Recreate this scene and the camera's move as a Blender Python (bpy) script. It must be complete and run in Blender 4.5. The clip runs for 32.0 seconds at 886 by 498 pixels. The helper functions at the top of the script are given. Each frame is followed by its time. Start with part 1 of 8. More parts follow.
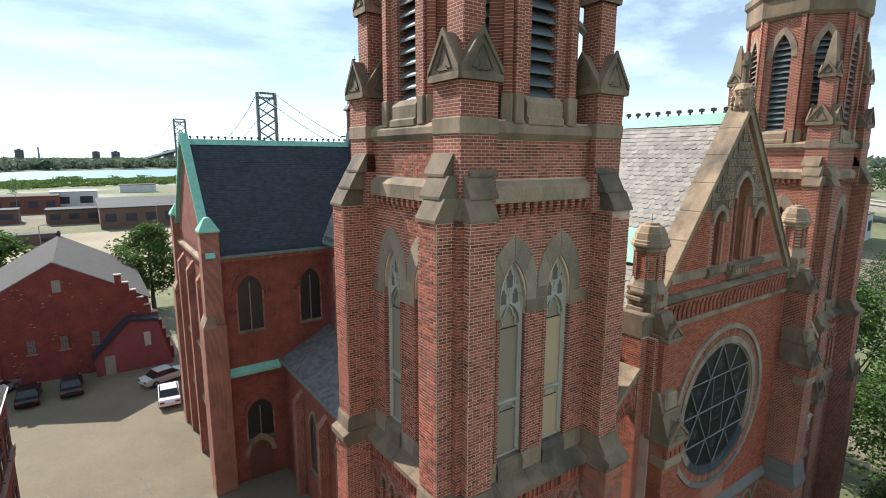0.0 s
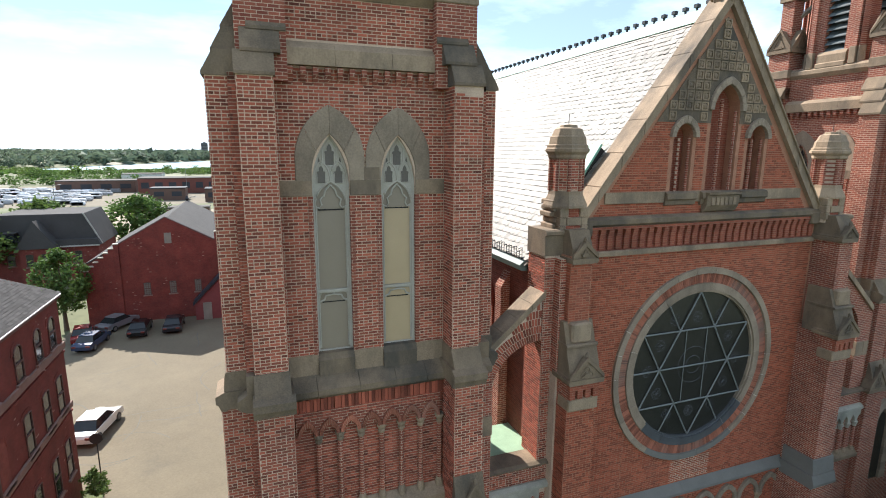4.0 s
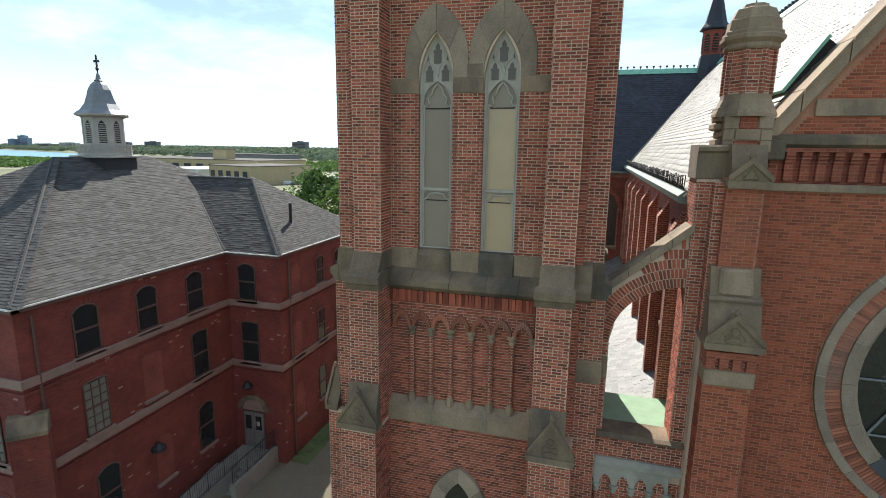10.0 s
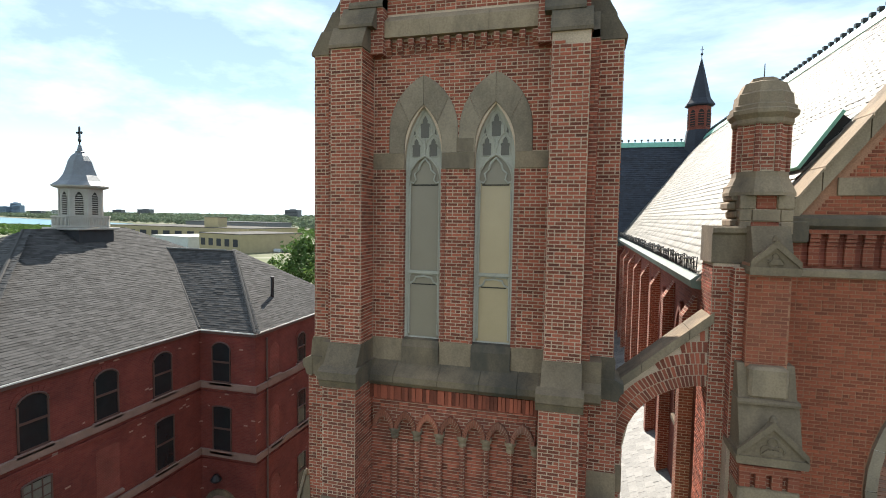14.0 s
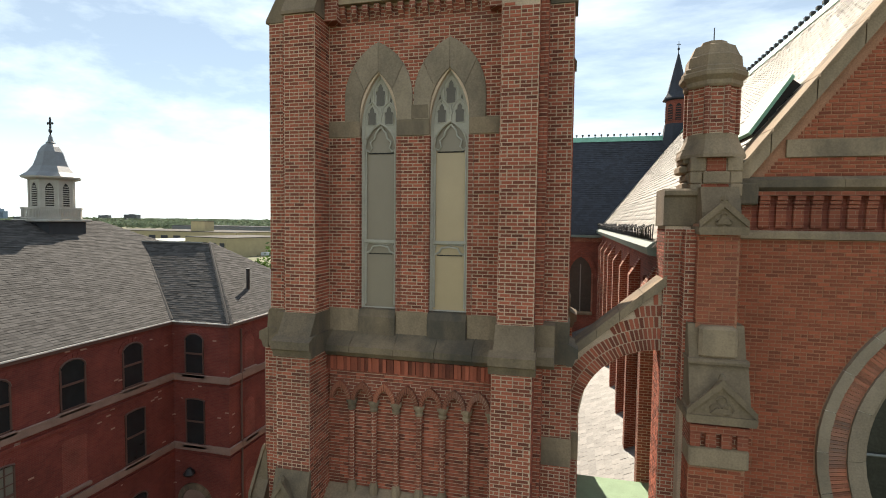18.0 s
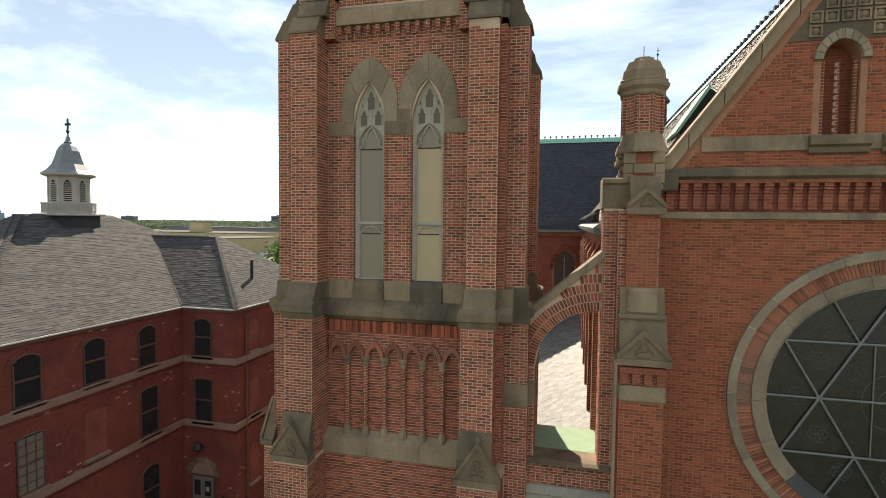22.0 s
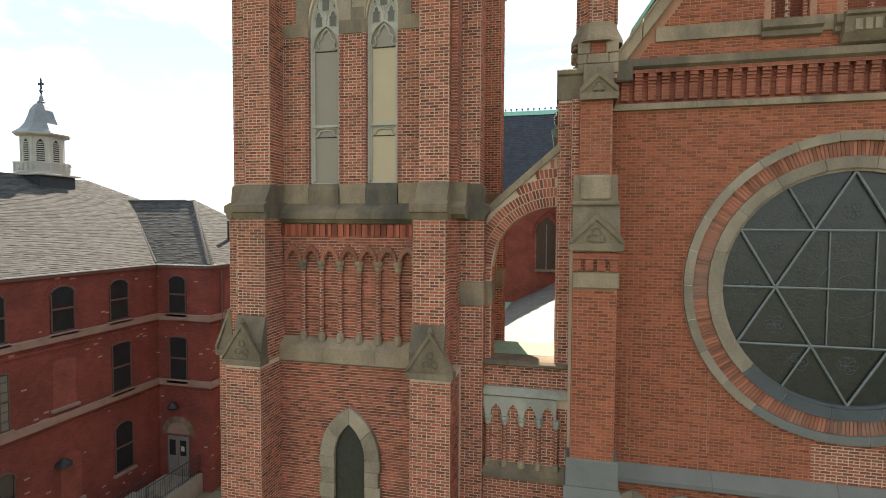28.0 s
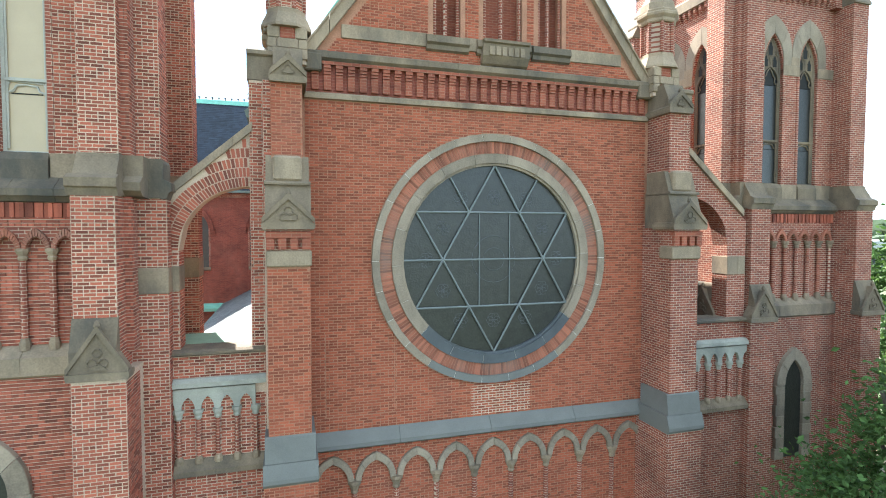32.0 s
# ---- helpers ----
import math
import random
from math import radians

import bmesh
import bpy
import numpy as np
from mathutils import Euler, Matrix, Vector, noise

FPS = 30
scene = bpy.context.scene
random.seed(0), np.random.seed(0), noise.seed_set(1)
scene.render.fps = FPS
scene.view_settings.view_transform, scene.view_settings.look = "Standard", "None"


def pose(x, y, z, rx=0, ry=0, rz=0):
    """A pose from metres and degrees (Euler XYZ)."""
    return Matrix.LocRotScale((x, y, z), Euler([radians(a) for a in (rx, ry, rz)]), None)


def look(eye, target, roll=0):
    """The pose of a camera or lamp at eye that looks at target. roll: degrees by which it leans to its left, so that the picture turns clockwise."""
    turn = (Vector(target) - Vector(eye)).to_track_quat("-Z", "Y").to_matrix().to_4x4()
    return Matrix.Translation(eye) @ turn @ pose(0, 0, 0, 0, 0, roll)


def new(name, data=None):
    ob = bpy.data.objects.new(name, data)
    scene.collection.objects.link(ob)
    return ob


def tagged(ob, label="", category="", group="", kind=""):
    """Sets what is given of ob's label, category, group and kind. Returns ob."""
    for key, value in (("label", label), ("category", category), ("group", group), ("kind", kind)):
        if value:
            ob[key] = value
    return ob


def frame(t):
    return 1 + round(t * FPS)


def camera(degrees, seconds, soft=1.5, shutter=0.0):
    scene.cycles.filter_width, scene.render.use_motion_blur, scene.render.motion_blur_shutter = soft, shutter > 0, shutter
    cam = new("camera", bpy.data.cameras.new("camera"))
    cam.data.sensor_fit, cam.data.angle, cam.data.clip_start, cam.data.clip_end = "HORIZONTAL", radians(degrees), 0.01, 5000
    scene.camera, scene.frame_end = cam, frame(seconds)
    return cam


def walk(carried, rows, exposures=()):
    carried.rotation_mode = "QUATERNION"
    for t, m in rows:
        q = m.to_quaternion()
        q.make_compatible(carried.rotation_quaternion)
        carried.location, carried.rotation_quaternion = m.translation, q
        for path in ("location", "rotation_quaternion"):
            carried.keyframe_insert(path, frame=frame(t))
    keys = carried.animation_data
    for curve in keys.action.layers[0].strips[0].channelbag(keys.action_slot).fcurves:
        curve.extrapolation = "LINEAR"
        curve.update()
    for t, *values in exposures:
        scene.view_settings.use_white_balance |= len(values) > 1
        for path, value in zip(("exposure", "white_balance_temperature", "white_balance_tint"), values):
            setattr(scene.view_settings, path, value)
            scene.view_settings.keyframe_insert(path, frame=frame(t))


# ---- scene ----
cam = camera(81.39, 32.0, soft=1.0)
PATH = [
    (0, -0.067, -0.005, 23.416, -34.864, -10.130, -0.172),
    (0.5, 0.576, -0.345, 23.051, -34.941, -10.174, -0.108),
    (1, 1.309, -0.719, 22.685, -35.032, -10.242, -0.003),
    (1.5, 2.048, -1.106, 22.353, -35.127, -10.300, 0.067),
    (2, 2.849, -1.473, 22.000, -35.203, -10.351, 0.046),
    (2.5, 3.595, -1.866, 21.694, -32.781, -10.321, 0.049),
    (4.5, 7.083, -3.034, 20.396, -13.307, -11.023, -0.546),
    (5, 7.829, -3.227, 19.974, -4.248, -11.087, -0.615),
    (5.5, 8.374, -3.429, 19.558, 5.763, -11.046, -0.655),
    (6, 8.901, -3.590, 19.091, 12.470, -11.077, -0.789),
    (6.5, 9.280, -3.649, 18.781, 14.706, -11.072, -0.889),
    (7, 9.637, -3.655, 18.530, 15.509, -11.024, -0.870),
    (7.5, 10.194, -3.575, 18.304, 15.849, -10.954, -0.782),
    (8, 10.532, -3.534, 18.170, 15.974, -10.916, -0.844),
    (8.5, 10.717, -3.417, 18.214, 16.055, -10.958, -0.802),
    (9, 11.004, -3.254, 18.325, 16.228, -10.926, -0.744),
    (9.5, 11.223, -3.172, 18.455, 16.194, -10.944, -0.758),
    (10, 11.310, -3.002, 18.587, 16.225, -11.010, -0.777),
    (10.5, 11.415, -2.763, 18.706, 16.153, -11.025, -0.756),
    (11, 11.432, -2.589, 18.762, 16.030, -11.001, -0.812),
    (11.5, 11.335, -2.401, 18.820, 15.926, -11.105, -0.834),
    (12, 11.310, -2.209, 18.907, 15.824, -11.111, -0.755),
    (12.5, 11.220, -2.058, 18.920, 15.688, -9.387, -0.865),
    (13, 11.114, -1.899, 18.867, 15.522, -4.676, -0.890),
    (13.5, 11.013, -1.804, 18.827, 15.366, -3.587, -0.930),
    (15.5, 11.076, -1.647, 18.820, 14.702, -3.396, -0.696),
    (16, 11.255, -1.608, 18.806, 14.652, -3.356, -0.594),
    (16.5, 11.440, -1.575, 18.704, 14.510, -3.320, -0.553),
    (17, 11.630, -1.538, 18.529, 14.363, -3.275, -0.577),
    (17.5, 11.695, -1.505, 18.322, 14.242, -3.206, -0.627),
    (18, 11.690, -1.542, 18.090, 14.105, -3.071, -0.644),
    (18.5, 11.767, -1.835, 17.847, 13.919, -2.945, -0.605),
    (19, 11.797, -2.351, 17.586, 13.764, -2.894, -0.633),
    (19.5, 12.110, -2.526, 17.478, 13.787, -2.891, -0.507),
    (20, 12.334, -2.832, 17.459, 13.739, -2.834, -0.580),
    (20.5, 12.480, -3.034, 17.537, 13.822, -2.866, -0.611),
    (21, 12.666, -3.197, 17.598, 13.856, -2.857, -0.603),
    (21.5, 12.665, -3.359, 17.654, 13.877, -2.877, -0.668),
    (22, 12.628, -3.493, 17.679, 13.863, -2.890, -0.642),
    (22.5, 12.675, -3.608, 17.725, 13.846, -2.894, -0.533),
    (23, 12.805, -3.687, 17.809, 13.870, -2.911, -0.520),
    (23.5, 12.837, -3.773, 17.812, 13.796, -2.923, -0.593),
    (24, 12.954, -3.842, 17.610, 13.808, -2.896, -0.452),
    (24.5, 13.038, -3.824, 17.353, 13.758, -2.958, -0.440),
    (25, 13.024, -3.750, 17.038, 13.788, -2.904, -0.490),
    (25.5, 13.015, -3.746, 16.664, 13.767, -2.850, -0.463),
    (26, 13.065, -3.691, 16.233, 13.685, -2.814, -0.356),
    (26.5, 13.166, -3.567, 15.877, 13.664, -2.800, -0.340),
    (28.5, 13.674, -3.176, 15.169, 12.845, -2.488, -0.317),
    (29, 13.778, -3.240, 15.126, 10.313, -2.353, -0.340),
    (29.5, 13.824, -3.282, 15.053, 7.117, -2.366, -0.316),
    (30, 13.870, -3.325, 14.977, 3.077, -2.365, -0.280),
    (30.5, 13.993, -3.410, 14.882, -1.705, -2.228, -0.173),
    (31, 14.120, -3.455, 14.808, -7.426, -2.247, -0.097),
    (31.5, 14.159, -3.433, 14.786, -11.971, -2.282, -0.121),
    (32, 14.201, -3.522, 14.765, -16.537, -2.251, -0.062),
]
EXPOSURES = [(0, 0.86, 6200, 10), (2, 0.98, 6200, 10), (5, 1.16, 6100, 12), (6, 1.04, 6100, 12), (7, 0.76, 6100, 8), (8, 0.88, 6100, 8), (9, 1.0, 6200, 8), (10, 0.94, 6200, 8), (12, 1.04, 6200, 8), (13, 1.09, 6300, 8), (17, 0.9, 6950, 10), (20, 0.94, 7400, 11), (26, 1.12, 7400, 11), (28.5, 1.53, 7100, 10), (29, 1.43, 6750, 10), (30, 1.62, 6450, 8), (31, 2.1, 6050, 6), (32, 2.33, 5900, 4)]
walk(cam, [(t, pose(x, y, z, 90 + pitch, roll, yaw)) for t, x, y, z, yaw, pitch, roll in PATH], EXPOSURES)

# ---- sky, sun, exposure ----
GZ = 1.5                      # level of the street and yards
XC = 19.3                     # axis of the nave
SUN_YAW, SUN_UP = 16.0, 40.3  # the sun stands behind the church, to the west
world = bpy.data.worlds.new("sky")
scene.world = world
world.use_nodes = True


def make_sky():
    t = world.node_tree
    bg = t.nodes["Background"]
    sky = t.nodes.new("ShaderNodeTexSky")
    sky.sky_type = "NISHITA"
    sky.sun_disc = False
    sky.sun_elevation = radians(SUN_UP)
    sky.sun_rotation = radians(-SUN_YAW)
    sky.air_density, sky.dust_density, sky.ozone_density = 1.0, 0.0, 2.2
    # thin high cloud, stretched into streaks
    co = t.nodes.new("ShaderNodeTexCoord")
    mp = t.nodes.new("ShaderNodeMapping")
    mp.inputs["Rotation"].default_value = (0.25, 0.5, 0.7)
    mp.inputs["Scale"].default_value = (1.2, 3.0, 6.0)
    nz = t.nodes.new("ShaderNodeTexNoise")
    nz.inputs["Scale"].default_value, nz.inputs["Detail"].default_value, nz.inputs["Roughness"].default_value = 1.5, 8, 0.6
    rp = t.nodes.new("ShaderNodeValToRGB")
    rp.color_ramp.elements[0].position, rp.color_ramp.elements[1].position = 0.42, 0.72
    mx = t.nodes.new("ShaderNodeMix")
    mx.data_type = "RGBA"
    mx.inputs[7].default_value = (11.8, 14.3, 16.2, 1)
    sc = t.nodes.new("ShaderNodeMapRange")
    sc.inputs[3].default_value, sc.inputs[4].default_value = 0.24, 0.88
    t.links.new(co.outputs["Generated"], mp.inputs["Vector"])
    t.links.new(mp.outputs["Vector"], nz.inputs["Vector"])
    t.links.new(nz.outputs["Fac"], rp.inputs["Fac"])
    t.links.new(rp.outputs["Color"], sc.inputs[0])
    # whitish haze low over the horizon
    se = t.nodes.new("ShaderNodeSeparateXYZ")
    t.links.new(co.outputs["Generated"], se.inputs[0])
    hz = t.nodes.new("ShaderNodeMapRange")
    hz.inputs[1].default_value, hz.inputs[2].default_value, hz.inputs[3].default_value, hz.inputs[4].default_value = 0.0, 0.24, 0.85, 0.0
    t.links.new(se.outputs[2], hz.inputs[0])
    up = t.nodes.new("ShaderNodeMath")
    up.operation = "MAXIMUM"
    t.links.new(sc.outputs[0], up.inputs[0])
    t.links.new(hz.outputs[0], up.inputs[1])
    t.links.new(up.outputs[0], mx.inputs[0])
    t.links.new(sky.outputs["Color"], mx.inputs[6])
    t.links.new(mx.outputs[2], bg.inputs["Color"])
    bg.inputs["Strength"].default_value = 0.06


make_sky()
sun = new("sun", bpy.data.lights.new("sun", "SUN"))
sun.data.energy, sun.data.angle, sun.data.color = 5.0, radians(0.53), (1.0, 0.93, 0.82)
sy, su = radians(SUN_YAW), radians(SUN_UP)
sun.matrix_world = look((-60 * math.sin(sy) * math.cos(su), 60 * math.cos(sy) * math.cos(su), 60 * math.sin(su)), (0, 0, 0))


# ---- materials ----
def material(name, base, rough=0.85, metal=0.0, spots=0.12, spot_scale=2.5, grain=0.15, grain_scale=40.0, bump=0.15, piece=0.0, stain=None, stain_at=(0.55, 0.75), island=False, streak=1.0):
    """Base colour with stains and grain of real size, fine relief, and a shade of its own for each piece."""
    m = bpy.data.materials.new(name)
    m.use_nodes = True
    t = m.node_tree
    p = t.nodes["Principled BSDF"]
    p.inputs["Roughness"].default_value, p.inputs["Metallic"].default_value = rough, metal
    co = t.nodes.new("ShaderNodeTexCoord")
    geo = t.nodes.new("ShaderNodeNewGeometry")
    mp = t.nodes.new("ShaderNodeMapping")
    mp.inputs["Scale"].default_value = (1, 1, 1 / streak)
    t.links.new(geo.outputs["Position"], mp.inputs["Vector"])
    n1 = t.nodes.new("ShaderNodeTexNoise")
    n1.inputs["Scale"].default_value, n1.inputs["Detail"].default_value, n1.inputs["Roughness"].default_value = spot_scale, 5, 0.62
    t.links.new(mp.outputs["Vector"], n1.inputs["Vector"])
    n2 = t.nodes.new("ShaderNodeTexNoise")
    n2.inputs["Scale"].default_value, n2.inputs["Detail"].default_value = grain_scale, 3
    t.links.new(geo.outputs["Position"], n2.inputs["Vector"])

    def math_node(op, a, b):
        q = t.nodes.new("ShaderNodeMath")
        q.operation = op
        for i, v in enumerate((a, b)):
            if isinstance(v, (int, float)):
                q.inputs[i].default_value = v
            else:
                t.links.new(v, q.inputs[i])
        return q.outputs[0]

    v = math_node("MULTIPLY", math_node("SUBTRACT", n1.outputs["Fac"], 0.5), 4 * spots)
    v = math_node("ADD", v, math_node("MULTIPLY", math_node("SUBTRACT", n2.outputs["Fac"], 0.5), 4 * grain))
    if piece:
        if island:
            rnd = geo.outputs["Random Per Island"]
        else:
            oi = t.nodes.new("ShaderNodeObjectInfo")
            rnd = oi.outputs["Random"]
        v = math_node("ADD", v, math_node("MULTIPLY", math_node("SUBTRACT", rnd, 0.5), 2 * piece))
    v = math_node("ADD", v, 1.0)
    rgb = t.nodes.new("ShaderNodeVectorMath")
    rgb.operation = "SCALE"
    rgb.inputs[0].default_value = base
    t.links.new(v, rgb.inputs["Scale"])
    out = rgb.outputs[0]
    if stain:
        n3 = t.nodes.new("ShaderNodeTexNoise")
        n3.inputs["Scale"].default_value, n3.inputs["Detail"].default_value, n3.inputs["Roughness"].default_value = spot_scale * 0.37, 7, 0.66
        t.links.new(mp.outputs["Vector"], n3.inputs["Vector"])
        r = t.nodes.new("ShaderNodeValToRGB")
        r.color_ramp.elements[0].position, r.color_ramp.elements[1].position = stain_at
        t.links.new(n3.outputs["Fac"], r.inputs["Fac"])
        mx = t.nodes.new("ShaderNodeMix")
        mx.data_type = "RGBA"
        mx.inputs[7].default_value = (*stain, 1)
        t.links.new(r.outputs["Color"], mx.inputs[0])
        t.links.new(out, mx.inputs[6])
        out = mx.outputs[2]
    t.links.new(out, p.inputs["Base Color"])
    if bump:
        b = t.nodes.new("ShaderNodeBump")
        b.inputs["Strength"].default_value, b.inputs["Distance"].default_value = bump, 0.02
        t.links.new(n2.outputs["Fac"], b.inputs["Height"])
        t.links.new(b.outputs["Normal"], p.inputs["Normal"])
    return m


def brick_texture(name, dark, light, mortar, sx=0.213, sz=0.0695, rough=0.9, joint=0.012, spall=0.0):
    """Brickwork seen from afar: courses and joints of true size on walls along x and y, with stains."""
    m = material(name, dark, rough, spots=0.1, grain=0.1)
    t = m.node_tree
    p = t.nodes["Principled BSDF"]
    geo = t.nodes.new("ShaderNodeNewGeometry")
    sep = t.nodes.new("ShaderNodeSeparateXYZ")
    t.links.new(geo.outputs["Position"], sep.inputs[0])
    add = t.nodes.new("ShaderNodeMath")
    t.links.new(sep.outputs[0], add.inputs[0])
    t.links.new(sep.outputs[1], add.inputs[1])
    com = t.nodes.new("ShaderNodeCombineXYZ")
    t.links.new(add.outputs[0], com.inputs[0])
    t.links.new(sep.outputs[2], com.inputs[1])
    br = t.nodes.new("ShaderNodeTexBrick")
    br.inputs["Scale"].default_value = 1.0
    br.inputs["Brick Width"].default_value, br.inputs["Row Height"].default_value = sx, sz
    br.inputs["Mortar Size"].default_value = joint / 2
    br.inputs["Mortar Smooth"].default_value = 0.3
    br.inputs["Color1"].default_value, br.inputs["Color2"].default_value, br.inputs["Mortar"].default_value = (*dark, 1), (*light, 1), (*mortar, 1)
    t.links.new(com.outputs[0], br.inputs["Vector"])
    nz = t.nodes.new("ShaderNodeTexNoise")
    nz.inputs["Scale"].default_value, nz.inputs["Detail"].default_value, nz.inputs["Roughness"].default_value = 0.8, 6, 0.65
    t.links.new(geo.outputs["Position"], nz.inputs["Vector"])
    rp = t.nodes.new("ShaderNodeMapRange")
    rp.inputs[1].default_value, rp.inputs[2].default_value, rp.inputs[3].default_value, rp.inputs[4].default_value = 0.3, 0.7, 0.7, 1.25
    t.links.new(nz.outputs["Fac"], rp.inputs[0])
    sc = t.nodes.new("ShaderNodeVectorMath")
    sc.operation = "SCALE"
    t.links.new(br.outputs["Color"], sc.inputs[0])
    t.links.new(rp.outputs[0], sc.inputs["Scale"])
    out = sc.outputs[0]
    if spall:
        # bricks whose faces have flaked off pale, in patches
        cell = t.nodes.new("ShaderNodeVectorMath")
        cell.operation = "DIVIDE"
        cell.inputs[1].default_value = (sx, sz, 1)
        t.links.new(com.outputs[0], cell.inputs[0])
        fl = t.nodes.new("ShaderNodeVectorMath")
        fl.operation = "FLOOR"
        t.links.new(cell.outputs[0], fl.inputs[0])
        wn = t.nodes.new("ShaderNodeTexWhiteNoise")
        wn.noise_dimensions = "2D"
        t.links.new(fl.outputs[0], wn.inputs["Vector"])
        big = t.nodes.new("ShaderNodeTexNoise")
        big.inputs["Scale"].default_value, big.inputs["Detail"].default_value = 0.55, 3
        t.links.new(geo.outputs["Position"], big.inputs["Vector"])
        th = t.nodes.new("ShaderNodeMapRange")
        th.inputs[1].default_value, th.inputs[2].default_value, th.inputs[3].default_value, th.inputs[4].default_value = 0.52, 0.72, 1.0, 1.0 - spall
        t.links.new(big.outputs["Fac"], th.inputs[0])
        gt = t.nodes.new("ShaderNodeMath")
        gt.operation = "GREATER_THAN"
        t.links.new(wn.outputs["Value"], gt.inputs[0])
        t.links.new(th.outputs[0], gt.inputs[1])
        mx = t.nodes.new("ShaderNodeMix")
        mx.data_type = "RGBA"
        mx.inputs[7].default_value = (0.34, 0.2, 0.155, 1)
        t.links.new(gt.outputs[0], mx.inputs[0])
        t.links.new(out, mx.inputs[6])
        out = mx.outputs[2]
    t.links.new(out, p.inputs["Base Color"])
    b = t.nodes.new("ShaderNodeBump")
    b.inputs["Strength"].default_value, b.inputs["Distance"].default_value = 0.5, 0.01
    b.invert = True
    t.links.new(br.outputs["Fac"], b.inputs["Height"])
    t.links.new(b.outputs["Normal"], p.inputs["Normal"])
    return m


COURSE_, LONG_ = 0.0685, 0.208    # brick courses of the church
BRICK = material("brick", (0.30, 0.078, 0.043), 0.9, spots=0.2, spot_scale=0.9, grain=0.16, grain_scale=55, piece=0.5, island=True, bump=0.3, stain=(0.13, 0.055, 0.042), stain_at=(0.58, 0.82))
BRICK_PIECE = material("brick_piece", (0.30, 0.078, 0.043), 0.9, spots=0.2, spot_scale=0.9, grain=0.16, grain_scale=55, piece=0.5, bump=0.3)
BRICK_NAVE_PIECE = material("orange_brick_piece", (0.305, 0.075, 0.035), 0.9, spots=0.14, spot_scale=0.8, grain=0.14, grain_scale=55, piece=0.36, bump=0.3)
BRICK_NAVE = material("orange_brick", (0.305, 0.075, 0.035), 0.9, spots=0.14, spot_scale=0.8, grain=0.14, grain_scale=55, piece=0.36, island=True, bump=0.3, stain=(0.2, 0.075, 0.05), stain_at=(0.6, 0.85))
MORTAR = material("mortar", (0.52, 0.375, 0.27), 0.95, spots=0.3, spot_scale=0.7, grain=0.2)
REPOINTED = material("fresh_mortar", (0.68, 0.6, 0.52), 0.95, spots=0.2, grain=0.2)
RING_BRICK = material("pale_ring_brick", (0.31, 0.105, 0.06), 0.9, spots=0.2, spot_scale=1.2, grain=0.16, grain_scale=45, piece=0.4, bump=0.3, stain=(0.2, 0.15, 0.12), stain_at=(0.5, 0.75))
MORTAR_RED = material("red_mortar", (0.36, 0.17, 0.1), 0.95, spots=0.2, grain=0.2)
STONE = material("sandstone", (0.285, 0.203, 0.13), 0.9, streak=2.2, spots=0.34, spot_scale=1.6, grain=0.16, grain_scale=30, bump=0.35, piece=0.14, island=True, stain=(0.085, 0.067, 0.05), stain_at=(0.46, 0.7))
STONE_BLOCK = material("sandstone_block", (0.265, 0.20, 0.14), 0.9, streak=1.6, spots=0.32, spot_scale=1.6, grain=0.16, grain_scale=30, bump=0.35, piece=0.16, stain=(0.12, 0.096, 0.072), stain_at=(0.55, 0.8))
STONE_DARK = material("weathered_stone", (0.19, 0.134, 0.084), 0.9, streak=2.2, spots=0.42, spot_scale=1.4, grain=0.18, grain_scale=30, bump=0.35, piece=0.16, island=True, stain=(0.05, 0.046, 0.038), stain_at=(0.45, 0.7))
STONE_PALE = material("pale_stone", (0.36, 0.33, 0.265), 0.85, spots=0.16, spot_scale=2.0, grain=0.1, bump=0.2, stain=(0.16, 0.155, 0.13), stain_at=(0.55, 0.8))
SLATE = material("pale_slate", (0.205, 0.182, 0.152), 0.62, spots=0.2, spot_scale=0.8, grain=0.12, piece=0.3, island=True, bump=0.12)
SLATE_PIECE = material("pale_slate_piece", (0.205, 0.182, 0.152), 0.62, spots=0.2, spot_scale=0.8, grain=0.12, piece=0.3, bump=0.12)
GUTTER = material("weathered_gutter", (0.13, 0.165, 0.14), 0.6, spots=0.2, spot_scale=3, grain=0.12)
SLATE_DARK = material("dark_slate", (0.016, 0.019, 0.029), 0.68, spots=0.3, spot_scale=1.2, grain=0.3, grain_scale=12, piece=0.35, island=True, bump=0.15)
AISLE_SLATE = material("aisle_slate", (0.13, 0.123, 0.115), 0.6, spots=0.2, spot_scale=1.2, grain=0.2, grain_scale=12, piece=0.3, island=True, bump=0.15)
AISLE_SLATE_PIECE = material("aisle_slate_piece", (0.13, 0.123, 0.115), 0.6, spots=0.2, spot_scale=1.2, grain=0.2, grain_scale=12, piece=0.3, bump=0.15)
SHINGLE = material("asphalt_shingle", (0.068, 0.064, 0.062), 0.92, spots=0.12, spot_scale=0.7, grain=0.25, grain_scale=25, piece=0.3, island=True, bump=0.2)
SHINGLE_PIECE = material("asphalt_shingle_piece", (0.068, 0.064, 0.062), 0.92, spots=0.12, spot_scale=0.7, grain=0.25, grain_scale=25, piece=0.3, bump=0.2)
COPPER = material("green_copper", (0.19, 0.42, 0.31), 0.6, spots=0.2, spot_scale=3, grain=0.12, bump=0.1, stain=(0.1, 0.2, 0.16), stain_at=(0.6, 0.8))
NAVE_FAR = brick_texture("orange_church_brick", (0.215, 0.053, 0.028), (0.295, 0.077, 0.039), (0.30, 0.145, 0.09), sx=LONG_, sz=COURSE_, joint=0.013)
